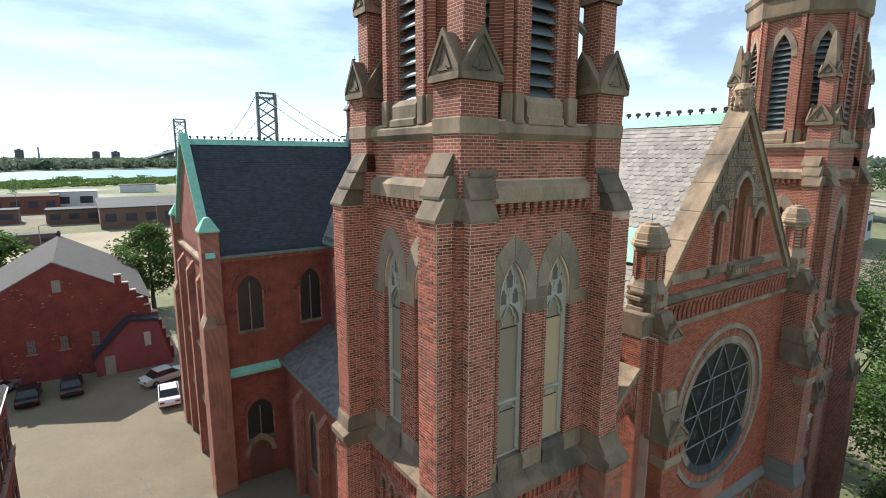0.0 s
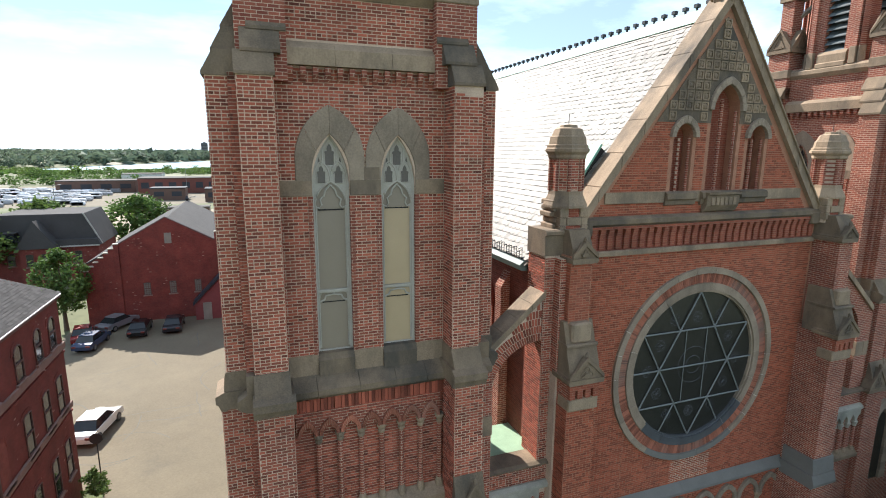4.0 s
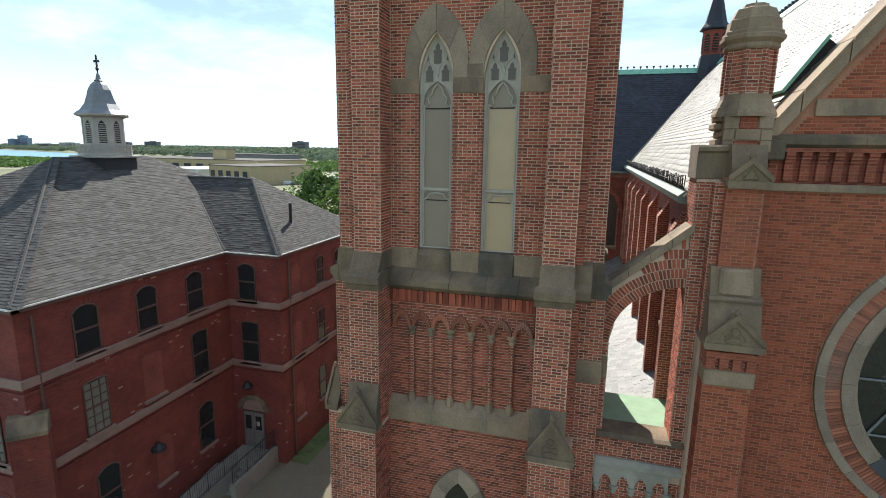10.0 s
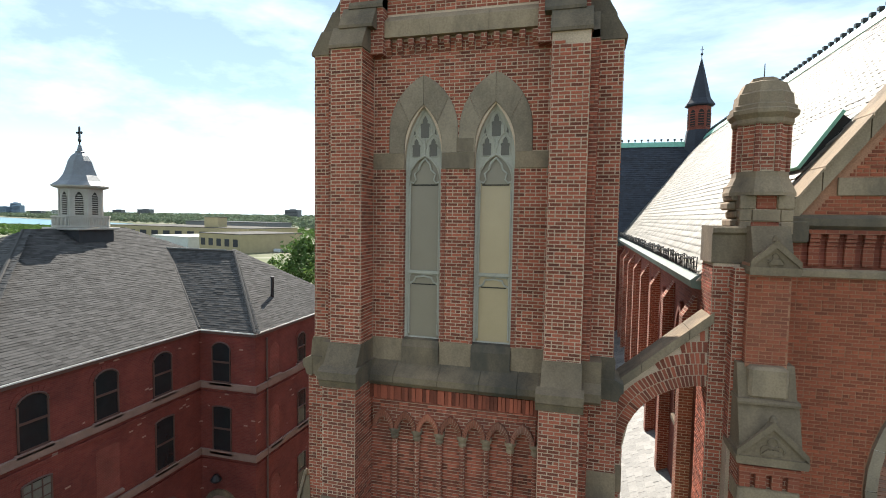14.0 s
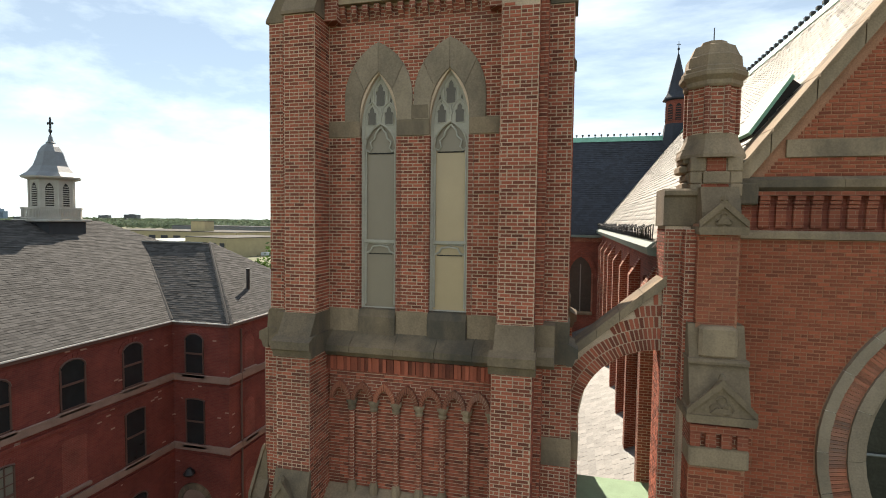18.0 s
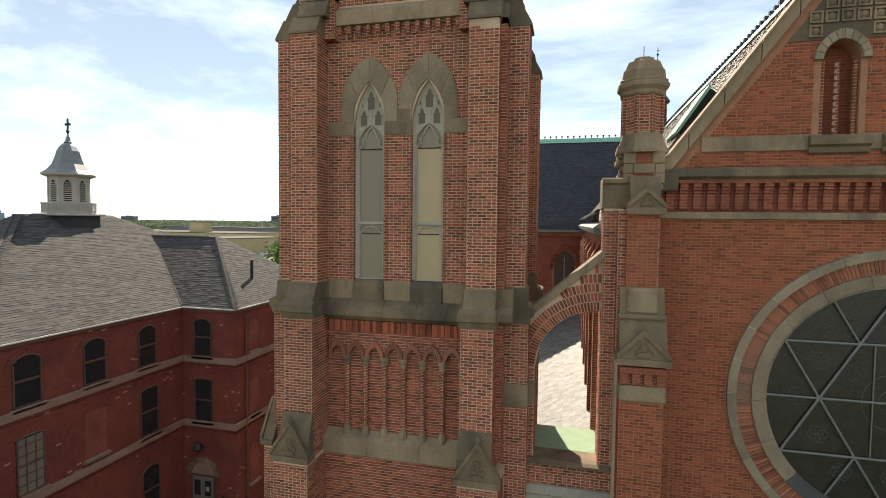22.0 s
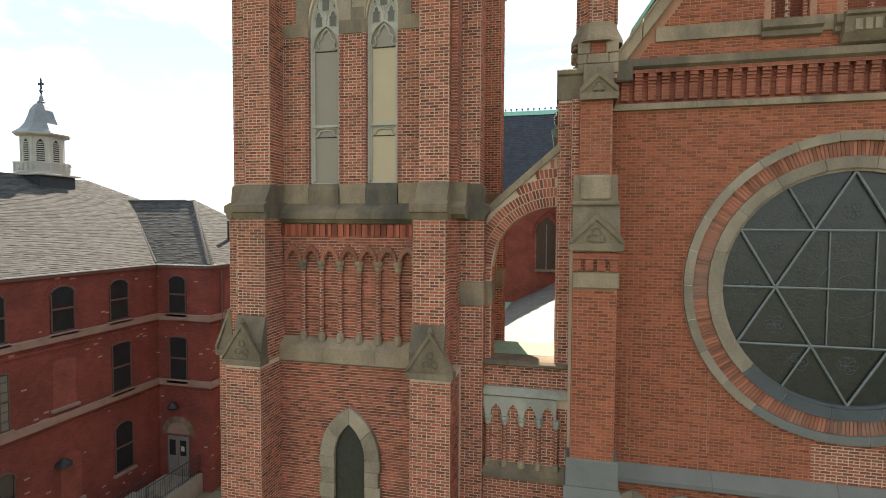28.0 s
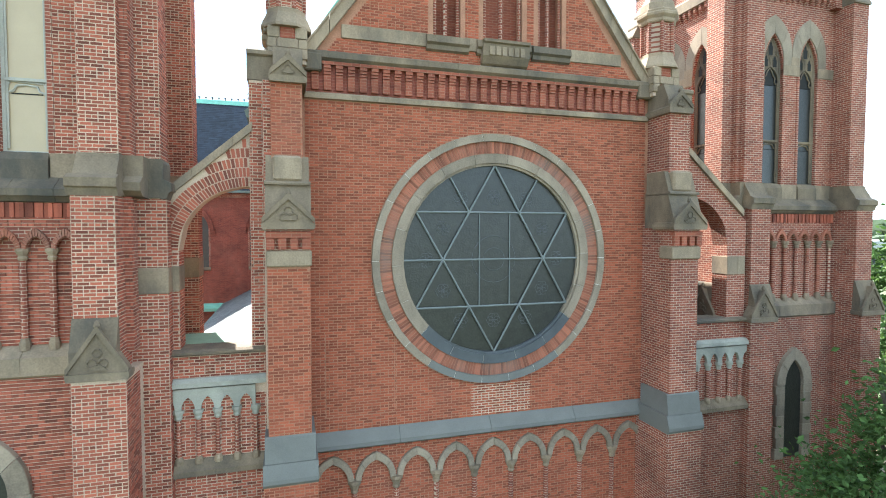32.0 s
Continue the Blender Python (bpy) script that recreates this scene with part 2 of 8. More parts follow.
CHURCH_RED = brick_texture("dark_red_church_brick", (0.17, 0.041, 0.025), (0.25, 0.062, 0.036), (0.27, 0.105, 0.07), sx=LONG_, sz=COURSE_)
TERRA = brick_texture("school_brick", (0.15, 0.028, 0.021), (0.185, 0.038, 0.027), (0.175, 0.056, 0.042), spall=0.045)
BRICK_FAR = brick_texture("church_brick", (0.185, 0.046, 0.027), (0.31, 0.086, 0.048), (0.48, 0.34, 0.245), sx=LONG_, sz=COURSE_, joint=0.0155)
ASPHALT = material("worn_asphalt", (0.155, 0.128, 0.085), 0.95, spots=0.16, spot_scale=0.22, grain=0.12, grain_scale=9, bump=0.2, stain=(0.1, 0.09, 0.07), stain_at=(0.55, 0.75))
LAND = material("scrub_land", (0.12, 0.13, 0.06), 0.95, spots=0.3, spot_scale=0.03, grain=0.2, grain_scale=0.6, bump=0, stain=(0.3, 0.27, 0.21), stain_at=(0.5, 0.62))


# ---- building helpers ----
def mesh_object(name, verts, faces, mat, parent=None, label="", smooth=False):
    me = bpy.data.meshes.new(name)
    me.from_pydata(verts, [], faces)
    me.materials.append(mat)
    if smooth:
        me.polygons.foreach_set("use_smooth", [True] * len(me.polygons))
    me.update()
    ob = new(name, me)
    if parent:
        ob.parent = parent
    if label:
        ob["label"] = label
    return ob


def thing(name, label, category, group="", kind="", at=(0, 0, 0)):
    ob = new(name)
    ob.empty_display_size = 0.3
    ob.location = at
    return tagged(ob, label, category, group, kind)


class Shape:
    """Gathers boxes, prisms and lathed forms into one mesh."""

    def __init__(self):
        self.v, self.f = [], []

    def add(self, verts, faces):
        n = len(self.v)
        self.v += [tuple(p) for p in verts]
        self.f += [tuple(i + n for i in q) for q in faces]
        return self

    def box(self, x0, x1, y0, y1, z0, z1):
        return self.add([(x0, y0, z0), (x1, y0, z0), (x1, y1, z0), (x0, y1, z0), (x0, y0, z1), (x1, y0, z1), (x1, y1, z1), (x0, y1, z1)],
                        [(3, 2, 1, 0), (4, 5, 6, 7), (0, 1, 5, 4), (1, 2, 6, 5), (2, 3, 7, 6), (3, 0, 4, 7)])

    def bevel_box(self, x0, x1, y0, y1, z0, z1, b=0.015):
        """A box with its upright and top edges taken off."""
        ring = lambda d, z: [(x0 + b + d, y0 + d, z), (x1 - b - d, y0 + d, z), (x1 - d, y0 + b + d, z), (x1 - d, y1 - b - d, z), (x1 - b - d, y1 - d, z), (x0 + b + d, y1 - d, z), (x0 + d, y1 - b - d, z), (x0 + d, y0 + b + d, z)]
        v = ring(b, z0) + ring(0, z0 + b) + ring(0, z1 - b) + ring(b, z1)
        f = [tuple(range(7, -1, -1)), tuple(range(24, 32))]
        for k in range(3):
            f += [(8 * k + i, 8 * k + (i + 1) % 8, 8 * k + 8 + (i + 1) % 8, 8 * k + 8 + i) for i in range(8)]
        return self.add(v, f)

    def prism(self, outline, a, b, axis="y"):
        """An outline of (u, z) swept along y (u = x) or along x (u = y)."""
        n = len(outline)
        if axis == "y":
            v = [(u, a, z) for u, z in outline] + [(u, b, z) for u, z in outline]
        elif axis == "x":
            v = [(a, u, z) for u, z in outline] + [(b, u, z) for u, z in outline]
        else:
            v = [(u, w, a) for u, w in outline] + [(u, w, b) for u, w in outline]
        f = [tuple(range(n)), tuple(range(2 * n - 1, n - 1, -1))]
        f += [(i, i + n, (i + 1) % n + n, (i + 1) % n) for i in range(n)]
        return self.add(v, f)

    def lathe(self, profile, cx, cy, n=8, turn=0.5):
        v, f = [], []
        for r, z in profile:
            v += [(cx + r * math.cos(2 * math.pi * (i + turn) / n), cy + r * math.sin(2 * math.pi * (i + turn) / n), z) for i in range(n)]
        for k in range(len(profile) - 1):
            f += [(k * n + i, k * n + (i + 1) % n, (k + 1) * n + (i + 1) % n, (k + 1) * n + i) for i in range(n)]
        f += [tuple(range(n - 1, -1, -1)), tuple(range((len(profile) - 1) * n, len(profile) * n))]
        return self.add(v, f)

    def tube(self, pts, r, n=6):
        """A bar along a line of points."""
        pts = [Vector(p) for p in pts]
        v, f = [], []
        for i, p in enumerate(pts):
            d = (pts[min(i + 1, len(pts) - 1)] - pts[max(i - 1, 0)]).normalized()
            s = d.cross(Vector((0, 0, 1)) if abs(d.z) < 0.95 else Vector((1, 0, 0))).normalized()
            u = s.cross(d)
            v += [p + r * (math.cos(2 * math.pi * k / n) * s + math.sin(2 * math.pi * k / n) * u) for k in range(n)]
        for i in range(len(pts) - 1):
            f += [(i * n + k, i * n + (k + 1) % n, (i + 1) * n + (k + 1) % n, (i + 1) * n + k) for k in range(n)]
        f += [tuple(range(n - 1, -1, -1)), tuple(range((len(pts) - 1) * n, len(pts) * n))]
        return self.add(v, f)

    def moved(self, m):
        self.v = [tuple(m @ Vector(p)) for p in self.v]
        return self

    def done(self, name, mat, parent=None, label="", smooth=False):
        ob = mesh_object(name, self.v, self.f, mat, parent, label, smooth)
        bm = bmesh.new()
        bm.from_mesh(ob.data)
        bmesh.ops.recalc_face_normals(bm, faces=bm.faces)
        bm.to_mesh(ob.data)
        bm.free()
        return ob


def islands(v, f):
    """Splits faces into their connected pieces."""
    top = list(range(len(v)))

    def find(i):
        while top[i] != i:
            top[i] = top[top[i]]
            i = top[i]
        return i
    for q in f:
        for i in q[1:]:
            top[find(i)] = find(q[0])
    groups = {}
    for q in f:
        groups.setdefault(find(q[0]), []).append(q)
    for faces in groups.values():
        ids = sorted({i for q in faces for i in q})
        at = {i: n for n, i in enumerate(ids)}
        yield [v[i] for i in ids], [tuple(at[i] for i in q) for q in faces]


def each_piece(shape, name, mat, parent):
    """One object for every piece of a shape."""
    return [Shape().add(v, f).done(name, mat, parent) for v, f in islands(shape.v, shape.f)]


def single_bricks(place, bricks, mat, parent, shift, limit=300):
    """Bricks as objects of their own; alike bricks share a mesh."""
    known = {}
    o0 = Vector(place(0, 0, 0))
    right, out, up = (Vector(place(1, 0, 0)) - o0), (Vector(place(0, 1, 0)) - o0), (Vector(place(0, 0, 1)) - o0)
    for n, (u0, u1, z0, z1, q) in enumerate(bricks):
        if n >= limit:
            break
        key = (round(u1 - u0, 3), round(z1 - z0, 3), int(q * 4))
        if key not in known:
            w, h, d, e = u1 - u0, z1 - z0, 0.010 * (0.7 + 0.6 * int(q * 4) / 4), 0.004
            pts = [(0, -0.004, 0), (w, -0.004, 0), (w, -0.004, h), (0, -0.004, h), (e, d, e), (w - e, d, e), (w - e, d, h - e), (e, d, h - e)]
            me = bpy.data.meshes.new("brick")
            me.from_pydata([tuple(right * a + out * b + up * c) for a, b, c in pts], [], [(4, 5, 6, 7), (0, 1, 5, 4), (1, 2, 6, 5), (2, 3, 7, 6), (3, 0, 4, 7)])
            me.materials.append(mat)
            known[key] = me
        ob = new("brick", known[key])
        ob.parent = parent
        ob.location = Vector(place(u0, 0, z0)) + Vector(shift)


def loose_pieces(v, f, test, name, mat, parent, shift, limit=300):
    """Takes pieces that pass the test out of a covering as objects of their own; gives back the rest."""
    rv, rf, n = [], [], 0
    for pv, pf in islands(v, f):
        if n < limit and test(pv[0]):
            n += 1
            mesh_object(name, pv, pf, mat, parent).location = shift
        else:
            k = len(rv)
            rv += pv
            rf += [tuple(i + k for i in q) for q in pf]
    return rv, rf


def box(name, x0, x1, y0, y1, z0, z1, mat, parent=None, label=""):
    return Shape().box(x0, x1, y0, y1, z0, z1).done(name, mat, parent, label)


def lancet(cx, half, spring, apex, n=7):
    """Upper outline of a pointed arch from its left springing over the apex to its right springing."""
    h = apex - spring
    r = (half * half + h * h) / (2 * half)
    a1 = math.asin(min(1, h / r))
    left = [(cx - half + r - r * math.cos(a1 * i / n), spring + r * math.sin(a1 * i / n)) for i in range(n + 1)]
    return left + [(2 * cx - u, z) for u, z in left[-2::-1]]


def lancet_gap(cx, half, foot, spring, apex):
    """For a course at height z: the stretch that the opening takes, or None."""
    h = apex - spring
    r = (half * half + h * h) / (2 * half)

    def gap(z):
        if z < foot or z > apex:
            return None
        if z <= spring:
            return cx - half, cx + half
        w = half - r + math.sqrt(max(0, r * r - (z - spring) ** 2))
        return (cx - w, cx + w) if w > 0 else None
    return gap


def round_gap(cx, cz, r):
    return lambda z: (cx - math.sqrt(r * r - (z - cz) ** 2), cx + math.sqrt(r * r - (z - cz) ** 2)) if abs(z - cz) < r else None


COURSE, LONG, JOINT = COURSE_, LONG_, 0.0155


def courses(u0, u1, z0, z1, gaps=(), z_from=0.0, limits=None):
    """Bricks of a wall as (u0, u1, z0, z1), in running bond with a header course at every sixth row; limits(z) narrows the rows."""
    first = math.floor((z0 - z_from) / COURSE)
    rng = random.Random(int(u0 * 100) + int(z0 * 1000))
    k = first
    while z_from + k * COURSE < z1 - 0.02:
        a, b = max(z0, z_from + k * COURSE), min(z1, z_from + (k + 1) * COURSE)
        if b - a > 0.025:
            zm = (a + b) / 2
            lo, hi = (u0, u1) if limits is None else limits(zm)
            free = [(lo, hi)]
            for g in gaps:
                q = g(zm)
                if q:
                    free = [w for s, e in free for w in ((s, min(e, q[0])), (max(s, q[1]), e)) if w[1] - w[0] > 0.03]
            length = LONG / 2 if k % 6 == 0 else LONG
            shift = (k % 2) * length / 2
            for s, e in free:
                u = math.floor((s - shift) / length) * length + shift
                while u < e:
                    p, q = max(s, u), min(e, u + length)
                    if q - p > 0.03:
                        yield p + JOINT / 2, q - JOINT / 2, a + JOINT / 2, b - JOINT / 2, rng.random()
                    u += length
        k += 1


def brick_face(shape, place, bricks, depth=0.010):
    """Lays bricks proud of a wall. place(u, d, z): the point at u along the wall, d out of it."""
    v, f = shape.v, shape.f
    for u0, u1, z0, z1, q in bricks:
        d = depth * (0.7 + 0.6 * q)
        e = 0.004
        n = len(v)
        v += [place(u0, -0.004, z0), place(u1, -0.004, z0), place(u1, -0.004, z1), place(u0, -0.004, z1),
              place(u0 + e, d, z0 + e), place(u1 - e, d, z0 + e), place(u1 - e, d, z1 - e), place(u0 + e, d, z1 - e)]
        f += [(n + 4, n + 5, n + 6, n + 7), (n, n + 1, n + 5, n + 4), (n + 1, n + 2, n + 6, n + 5), (n + 2, n + 3, n + 7, n + 6), (n + 3, n, n + 4, n + 7)]


def brickwork(name, mat, parent, fields, label=""):
    """fields: (place, bricks) of all the faces, joined."""
    s = Shape()
    for place, bricks in fields:
        brick_face(s, place, bricks)
    ob = mesh_object(name, s.v, s.f, mat, parent, label)
    ob["kind"] = "stuff"
    return ob


def south(y):
    return lambda u, d, z: (u, y - d, z)


def north(y):
    return lambda u, d, z: (-u, y + d, z)


def west(x):
    return lambda u, d, z: (x - d, -u, z)


def east(x):
    return lambda u, d, z: (x + d, u, z)


# ---- church: shared stone forms ----
def arch_ring(shape, cx, half0, half1, spring, apex0, apex1, d0, d1, n=6, joints=True, stilt=0.0, sub=3):
    """A pointed arch of n stone blocks a side between two outlines, facing -y, from y = -d1 (front) to y = -d0."""
    steps = n * sub
    a, b = lancet(cx, half0, spring + stilt * 0.3, apex0, steps), lancet(cx, half1, spring + stilt, apex1, steps)
    cut = [i * sub for i in range(2 * n + 1)]
    if stilt:
        a = [(cx - half0, spring)] + a + [(cx + half0, spring)]
        b = [(cx - half1, spring)] + b + [(cx + half1, spring)]
        cut = [0] + [i + 1 for i in cut[1:-1]] + [2 * steps + 2]
    g = 0.005 if joints else 0
    for i0, i1 in zip(cut, cut[1:]):
        inner = [Vector(p) for p in a[i0:i1 + 1]]
        outer = [Vector(p) for p in b[i0:i1 + 1]]
        for line in (inner, outer):
            line[0] = line[0] + (line[1] - line[0]).normalized() * g
            line[-1] = line[-1] + (line[-2] - line[-1]).normalized() * g
        m, v, f = len(inner), [], []
        for p, q in zip(inner, outer):
            e = (q - p).normalized() * 0.014
            v += [(p.x, -d0, p.y), (p.x, -d1 + 0.014, p.y), (p.x + e.x, -d1, p.y + e.y), (q.x - e.x, -d1, q.y - e.y), (q.x, -d1 + 0.014, q.y), (q.x, -d0, q.y)]
        for k in range(m - 1):
            f += [(6 * k + j, 6 * k + j + 1, 6 * k + 7 + j, 6 * k + 6 + j) for j in range(5)]
        f += [tuple(range(5, -1, -1)), tuple(6 * (m - 1) + j for j in range(6))]
        shape.add(v, f)
    return shape


def weathering(shape, u0, u1, d_top, z_top, d_low, z_low, lip=0.10, under=0.14, d_wall=None):
    """A sloping offset stone: slope, upright lip and a hollow underside."""
    d_wall = d_top if d_wall is None else d_wall
    back = min(d_top, d_wall) - 0.05
    out = [(-back, z_top), (-d_top, z_top), (-d_low, z_low), (-d_low, z_low - lip), (-d_low + 0.05, z_low - lip - 0.03), (-d_wall - 0.012, z_low - lip - under), (-back, z_low - lip - under)]
    return shape.prism(out, u0, u1, "x")


def gablet(shape, u0, u1, d0, d1, z0, z1, carved=True):
    """A gabled stone cap facing -y: overhanging slab, raised rakes, a carved trefoil in the gable and a knob on its tip."""
    m = (u0 + u1) / 2
    w = (u1 - u0) / 2
    shape.prism([(u0 - 0.02, z0), (u1 + 0.02, z0), (u1 + 0.02, z0 + 0.06), (m, z1 - 0.03), (u0 - 0.02, z0 + 0.06)], -d1, -d0)
    shape.prism([(u0 - 0.05, z0 - 0.11), (u1 + 0.05, z0 - 0.11), (u1 + 0.07, z0 - 0.05), (u1 + 0.07, z0 + 0.03), (u0 - 0.07, z0 + 0.03), (u0 - 0.07, z0 - 0.05)], -d1 - 0.035, -d0)
    for sgn in (-1, 1):
        e = m + sgn * (w + 0.06)
        q = [(e, z0 + 0.02), (e, z0 + 0.13), (m, z1 + 0.04), (m, z1 - 0.10)]
        k = len(q)
        shape.add([(u, -d1 - 0.045, z) for u, z in q] + [(u, -d1 + 0.02, z) for u, z in q],
                  [(0, 1, 2, 3), (4, 7, 6, 5), (0, 4, 5, 1), (1, 5, 6, 2), (3, 2, 6, 7), (0, 3, 7, 4)])
    h = z1 - z0
    r = w * 0.2
    for du, dz in ((0, 0.46), (-1.05, 0.24), (1.05, 0.24)) if carved else ():
        c = (m + du * r, z0 + dz * h)
        arc = [(c[0] + r * 0.85 * math.cos(0.7 * i), -d1 - 0.012, c[1] + r * 0.85 * math.sin(0.7 * i)) for i in range(10)]
        shape.tube(arc, 0.015, 5)
    shape.prism([(m - 1.9 * r, z0 + 0.08), (m + 1.9 * r, z0 + 0.08), (m + 0.9 * r, z0 + 0.17), (m - 0.9 * r, z0 + 0.17)], -d1 - 0.035, -d1 + 0.01)
    if not carved:
        q = [(m - 0.55 * w, z0 + 0.12), (m + 0.55 * w, z0 + 0.12), (m, z0 + 0.68 * h)]
        shape.tube([(u, -d1 - 0.008, z) for u, z in q + q[:1]], 0.022, 4)
        return shape
    shape.lathe([(0.03, z1 - 0.03), (0.065, z1 + 0.03), (0.05, z1 + 0.09), (0.02, z1 + 0.13)], m, -d1 + 0.03, 6)
    return shape


def turned(k):
    return Matrix.Rotation(-k * math.pi / 2, 4, "Z")


def side_copies(obs, sides):
    """Repeats the parts of the south face on other faces of a tower (1 west, 2 north, 3 east), on the same meshes."""
    for k in sides:
        made = {}
        for o in obs:
            c = o.copy()
            scene.collection.objects.link(c)
            made[o] = c
            if o.parent in made:
                c.parent = made[o.parent]
            else:
                c.matrix_basis = turned(k) @ o.matrix_basis


FRAME_STONE = material("window_frame_stone", (0.41, 0.37, 0.305), 0.8, spots=0.14, spot_scale=3, grain=0.08, bump=0.15)
# two tones of one board: sky reflection is put into the right one
DIM_BOARD = material("tan_board_dim", (0.27, 0.215, 0.155), 0.42, spots=0.06, spot_scale=1.2, grain=0.02, bump=0.02)
SHEEN_BOARD = material("tan_board_with_sheen", (0.47, 0.345, 0.205), 0.32, spots=0.06, spot_scale=1.2, grain=0.02, bump=0.02)
# boards behind the tracery: their shade is put into this brown
GAP_SHADE = material("tracery_gap_shade", (0.12, 0.1, 0.08), 0.6, spots=0.1, bump=0)
DARK_GLASS = material("dark_leaded_glass", (0.026, 0.024, 0.02), 0.3, spots=0.35, spot_scale=6, grain=0.3, grain_scale=22, bump=0.35)
LOUVRE = material("slate_louvre", (0.10, 0.115, 0.115), 0.55, spots=0.2, spot_scale=3, grain=0.15, bump=0.1)
# near-black for hollows and gaps: their lack of light is put into colour
DARK = material("dark_hollow", (0.02, 0.018, 0.016), 0.9, spots=0.1, bump=0)
LEAD = material("lead_grey", (0.17, 0.175, 0.165), 0.6, spots=0.15, grain=0.1, bump=0.05)
IRON = material("black_iron", (0.018, 0.018, 0.02), 0.5, spots=0.1, bump=0.05)


def tower_window(tower, cx, y, foot, spring, apex, half, boarded=True):
    """A tall blind light: stone frame, tracery above, a board behind, a transom low down. Local to the south face (y = -d)."""
    fs = FRAME_STONE if boarded else STONE_DARK
    w = new("lancet_window")
    w.parent = tower
    w["label"] = "tall lancet window with stone tracery and tan boards"
    out = [(cx - half, foot)] + lancet(cx, half, spring, apex, 8) + [(cx + half, foot)]
    b = half - 0.05
    inn = [(cx - b, foot + 0.05)] + lancet(cx, b, spring, apex - 0.07, 8) + [(cx + b, foot + 0.05)]
    fr = Shape()
    n = len(out)
    for y0, y1 in ((y, y - 0.09),):
        for i in range(n):
            j = (i + 1) % n
            q = [(out[i][0], y0, out[i][1]), (out[j][0], y0, out[j][1]), (inn[j][0], y0, inn[j][1]), (inn[i][0], y0, inn[i][1]),
                 (out[i][0], y1, out[i][1]), (out[j][0], y1, out[j][1]), (inn[j][0], y1 + 0.03, inn[j][1]), (inn[i][0], y1 + 0.03, inn[i][1])]
            fr.add(q, [(0, 1, 2, 3), (7, 6, 5, 4), (0, 4, 5, 1), (2, 6, 7, 3)])
    f = fr.done("frame", fs, w)
    yy = y - 0.035
    low, top_z = spring - 0.43, apex - 0.07
    sub = lancet(cx, b, low, spring + 0.09, 8)
    outer = lancet(cx, b, spring, top_z, 8)
    pl = Shape()
    pl.prism([(cx - b, low)] + outer[:9] + sub[8:0:-1], y - 0.05, y)
    pl.prism([(cx + b, low)] + outer[:7:-1] + sub[8:-1], y - 0.05, y)
    pl.done("tracery_plate", fs, w)
    # flat dark inlays on the plate stand in for shaded openings
    gap_mat = GAP_SHADE if boarded else DARK
    for dx, z0, hw, hh in ((0, spring + 0.44, 0.1, 0.47), (-0.185, spring + 0.06, 0.09, 0.39), (0.185, spring + 0.06, 0.09, 0.39)):
        side = [(1.0, 0.0), (1.0, 0.48), (1.12, 0.56), (0.98, 0.66), (0.6, 0.68), (0.6, 0.80), (0.36, 0.91)]
        pts = [(cx + dx + hw * u, z0 + hh * k) for u, k in side] + [(cx + dx, z0 + hh)] + [(cx + dx - hw * u, z0 + hh * k) for u, k in side[::-1]]
        Shape().prism(pts, y - 0.053, y - 0.03).done("trefoil_light", gap_mat, w)
        Shape().tube([(u, y - 0.056, z) for u, z in pts + pts[:1]], 0.012, 5).done("light_rim", fs, w)
    for e in (-1, 1):
        u0 = cx + e * 0.222
        Shape().prism([(u0 - 0.03, spring + 0.5), (u0 + 0.03, spring + 0.46), (u0 + e * 0.005, spring + 0.66)][::1 if e > 0 else -1], y - 0.053, y - 0.03).done("dagger_light", gap_mat, w)
        rib = lancet(cx + e * 0.182, 0.165, spring + 0.22, spring + 0.53, 5)
        Shape().tube([(u, y - 0.058, z) for u, z in rib], 0.02, 5).done("tracery_rib", fs, w)
        Shape().tube([(cx + e * 0.152, y - 0.058, spring + 0.48), (cx + e * 0.152, y - 0.058, spring + 0.84)], 0.016, 5).done("tracery_rib", fs, w)
    Shape().tube([(cx, y - 0.058, spring + 0.08), (cx, y - 0.058, spring + 0.42)], 0.018, 5).done("tracery_rib", fs, w)
    tr = Shape()
    tr.tube([(cx - b + 0.02, yy, foot + 0.1), (cx - b + 0.02, yy, low)] + [(u, y - 0.05, z) for u, z in sub] + [(cx + b - 0.02, yy, low), (cx + b - 0.02, yy, foot + 0.1)], 0.026)
    tr.done("light_moulding", fs, w)
    for s in (-1, 1):
        Shape().tube([(cx + s * (b - 0.02), yy, low - 0.02), (cx + s * b * 0.72, yy, low - 0.05), (cx + s * b * 0.56, yy, low + 0.02), (cx + s * b * 0.66, yy, low + 0.14), (cx + s * b * 0.4, yy, low + 0.22), (cx + s * b * 0.3, yy, low + 0.34), (cx, yy, low + 0.46)], 0.022, 5).done("cusp", fs, w)
    zt = foot + 0.38 * (spring - foot)
    ts = Shape().box(cx - b - 0.01, cx + b + 0.01, y - 0.085, y, zt - 0.03, zt + 0.03)
    low = lancet(cx, b - 0.03, zt - 0.16, zt - 0.03, 4)
    ts.tube([(u, yy, z) for u, z in low], 0.02, 5)
    for s in (-1, 1):
        ts.tube([(cx + s * (b - 0.02), yy, zt - 0.26), (cx + s * b * 0.62, yy, zt - 0.21), (cx + s * b * 0.5, yy, zt - 0.12), (cx, yy, zt - 0.09)], 0.023, 5)
    ts.done("transom", fs, w)
    pane = Shape()
    pane.box(cx - b, cx + b, y - 0.012, y + 0.02, foot + 0.04, spring - 0.5)
    # left pane dim, right pane with the sky's sheen in its colour
    pane.done("board" if boarded else "leaded_glass", (SHEEN_BOARD if cx > 0 else DIM_BOARD) if boarded else DARK_GLASS, w)
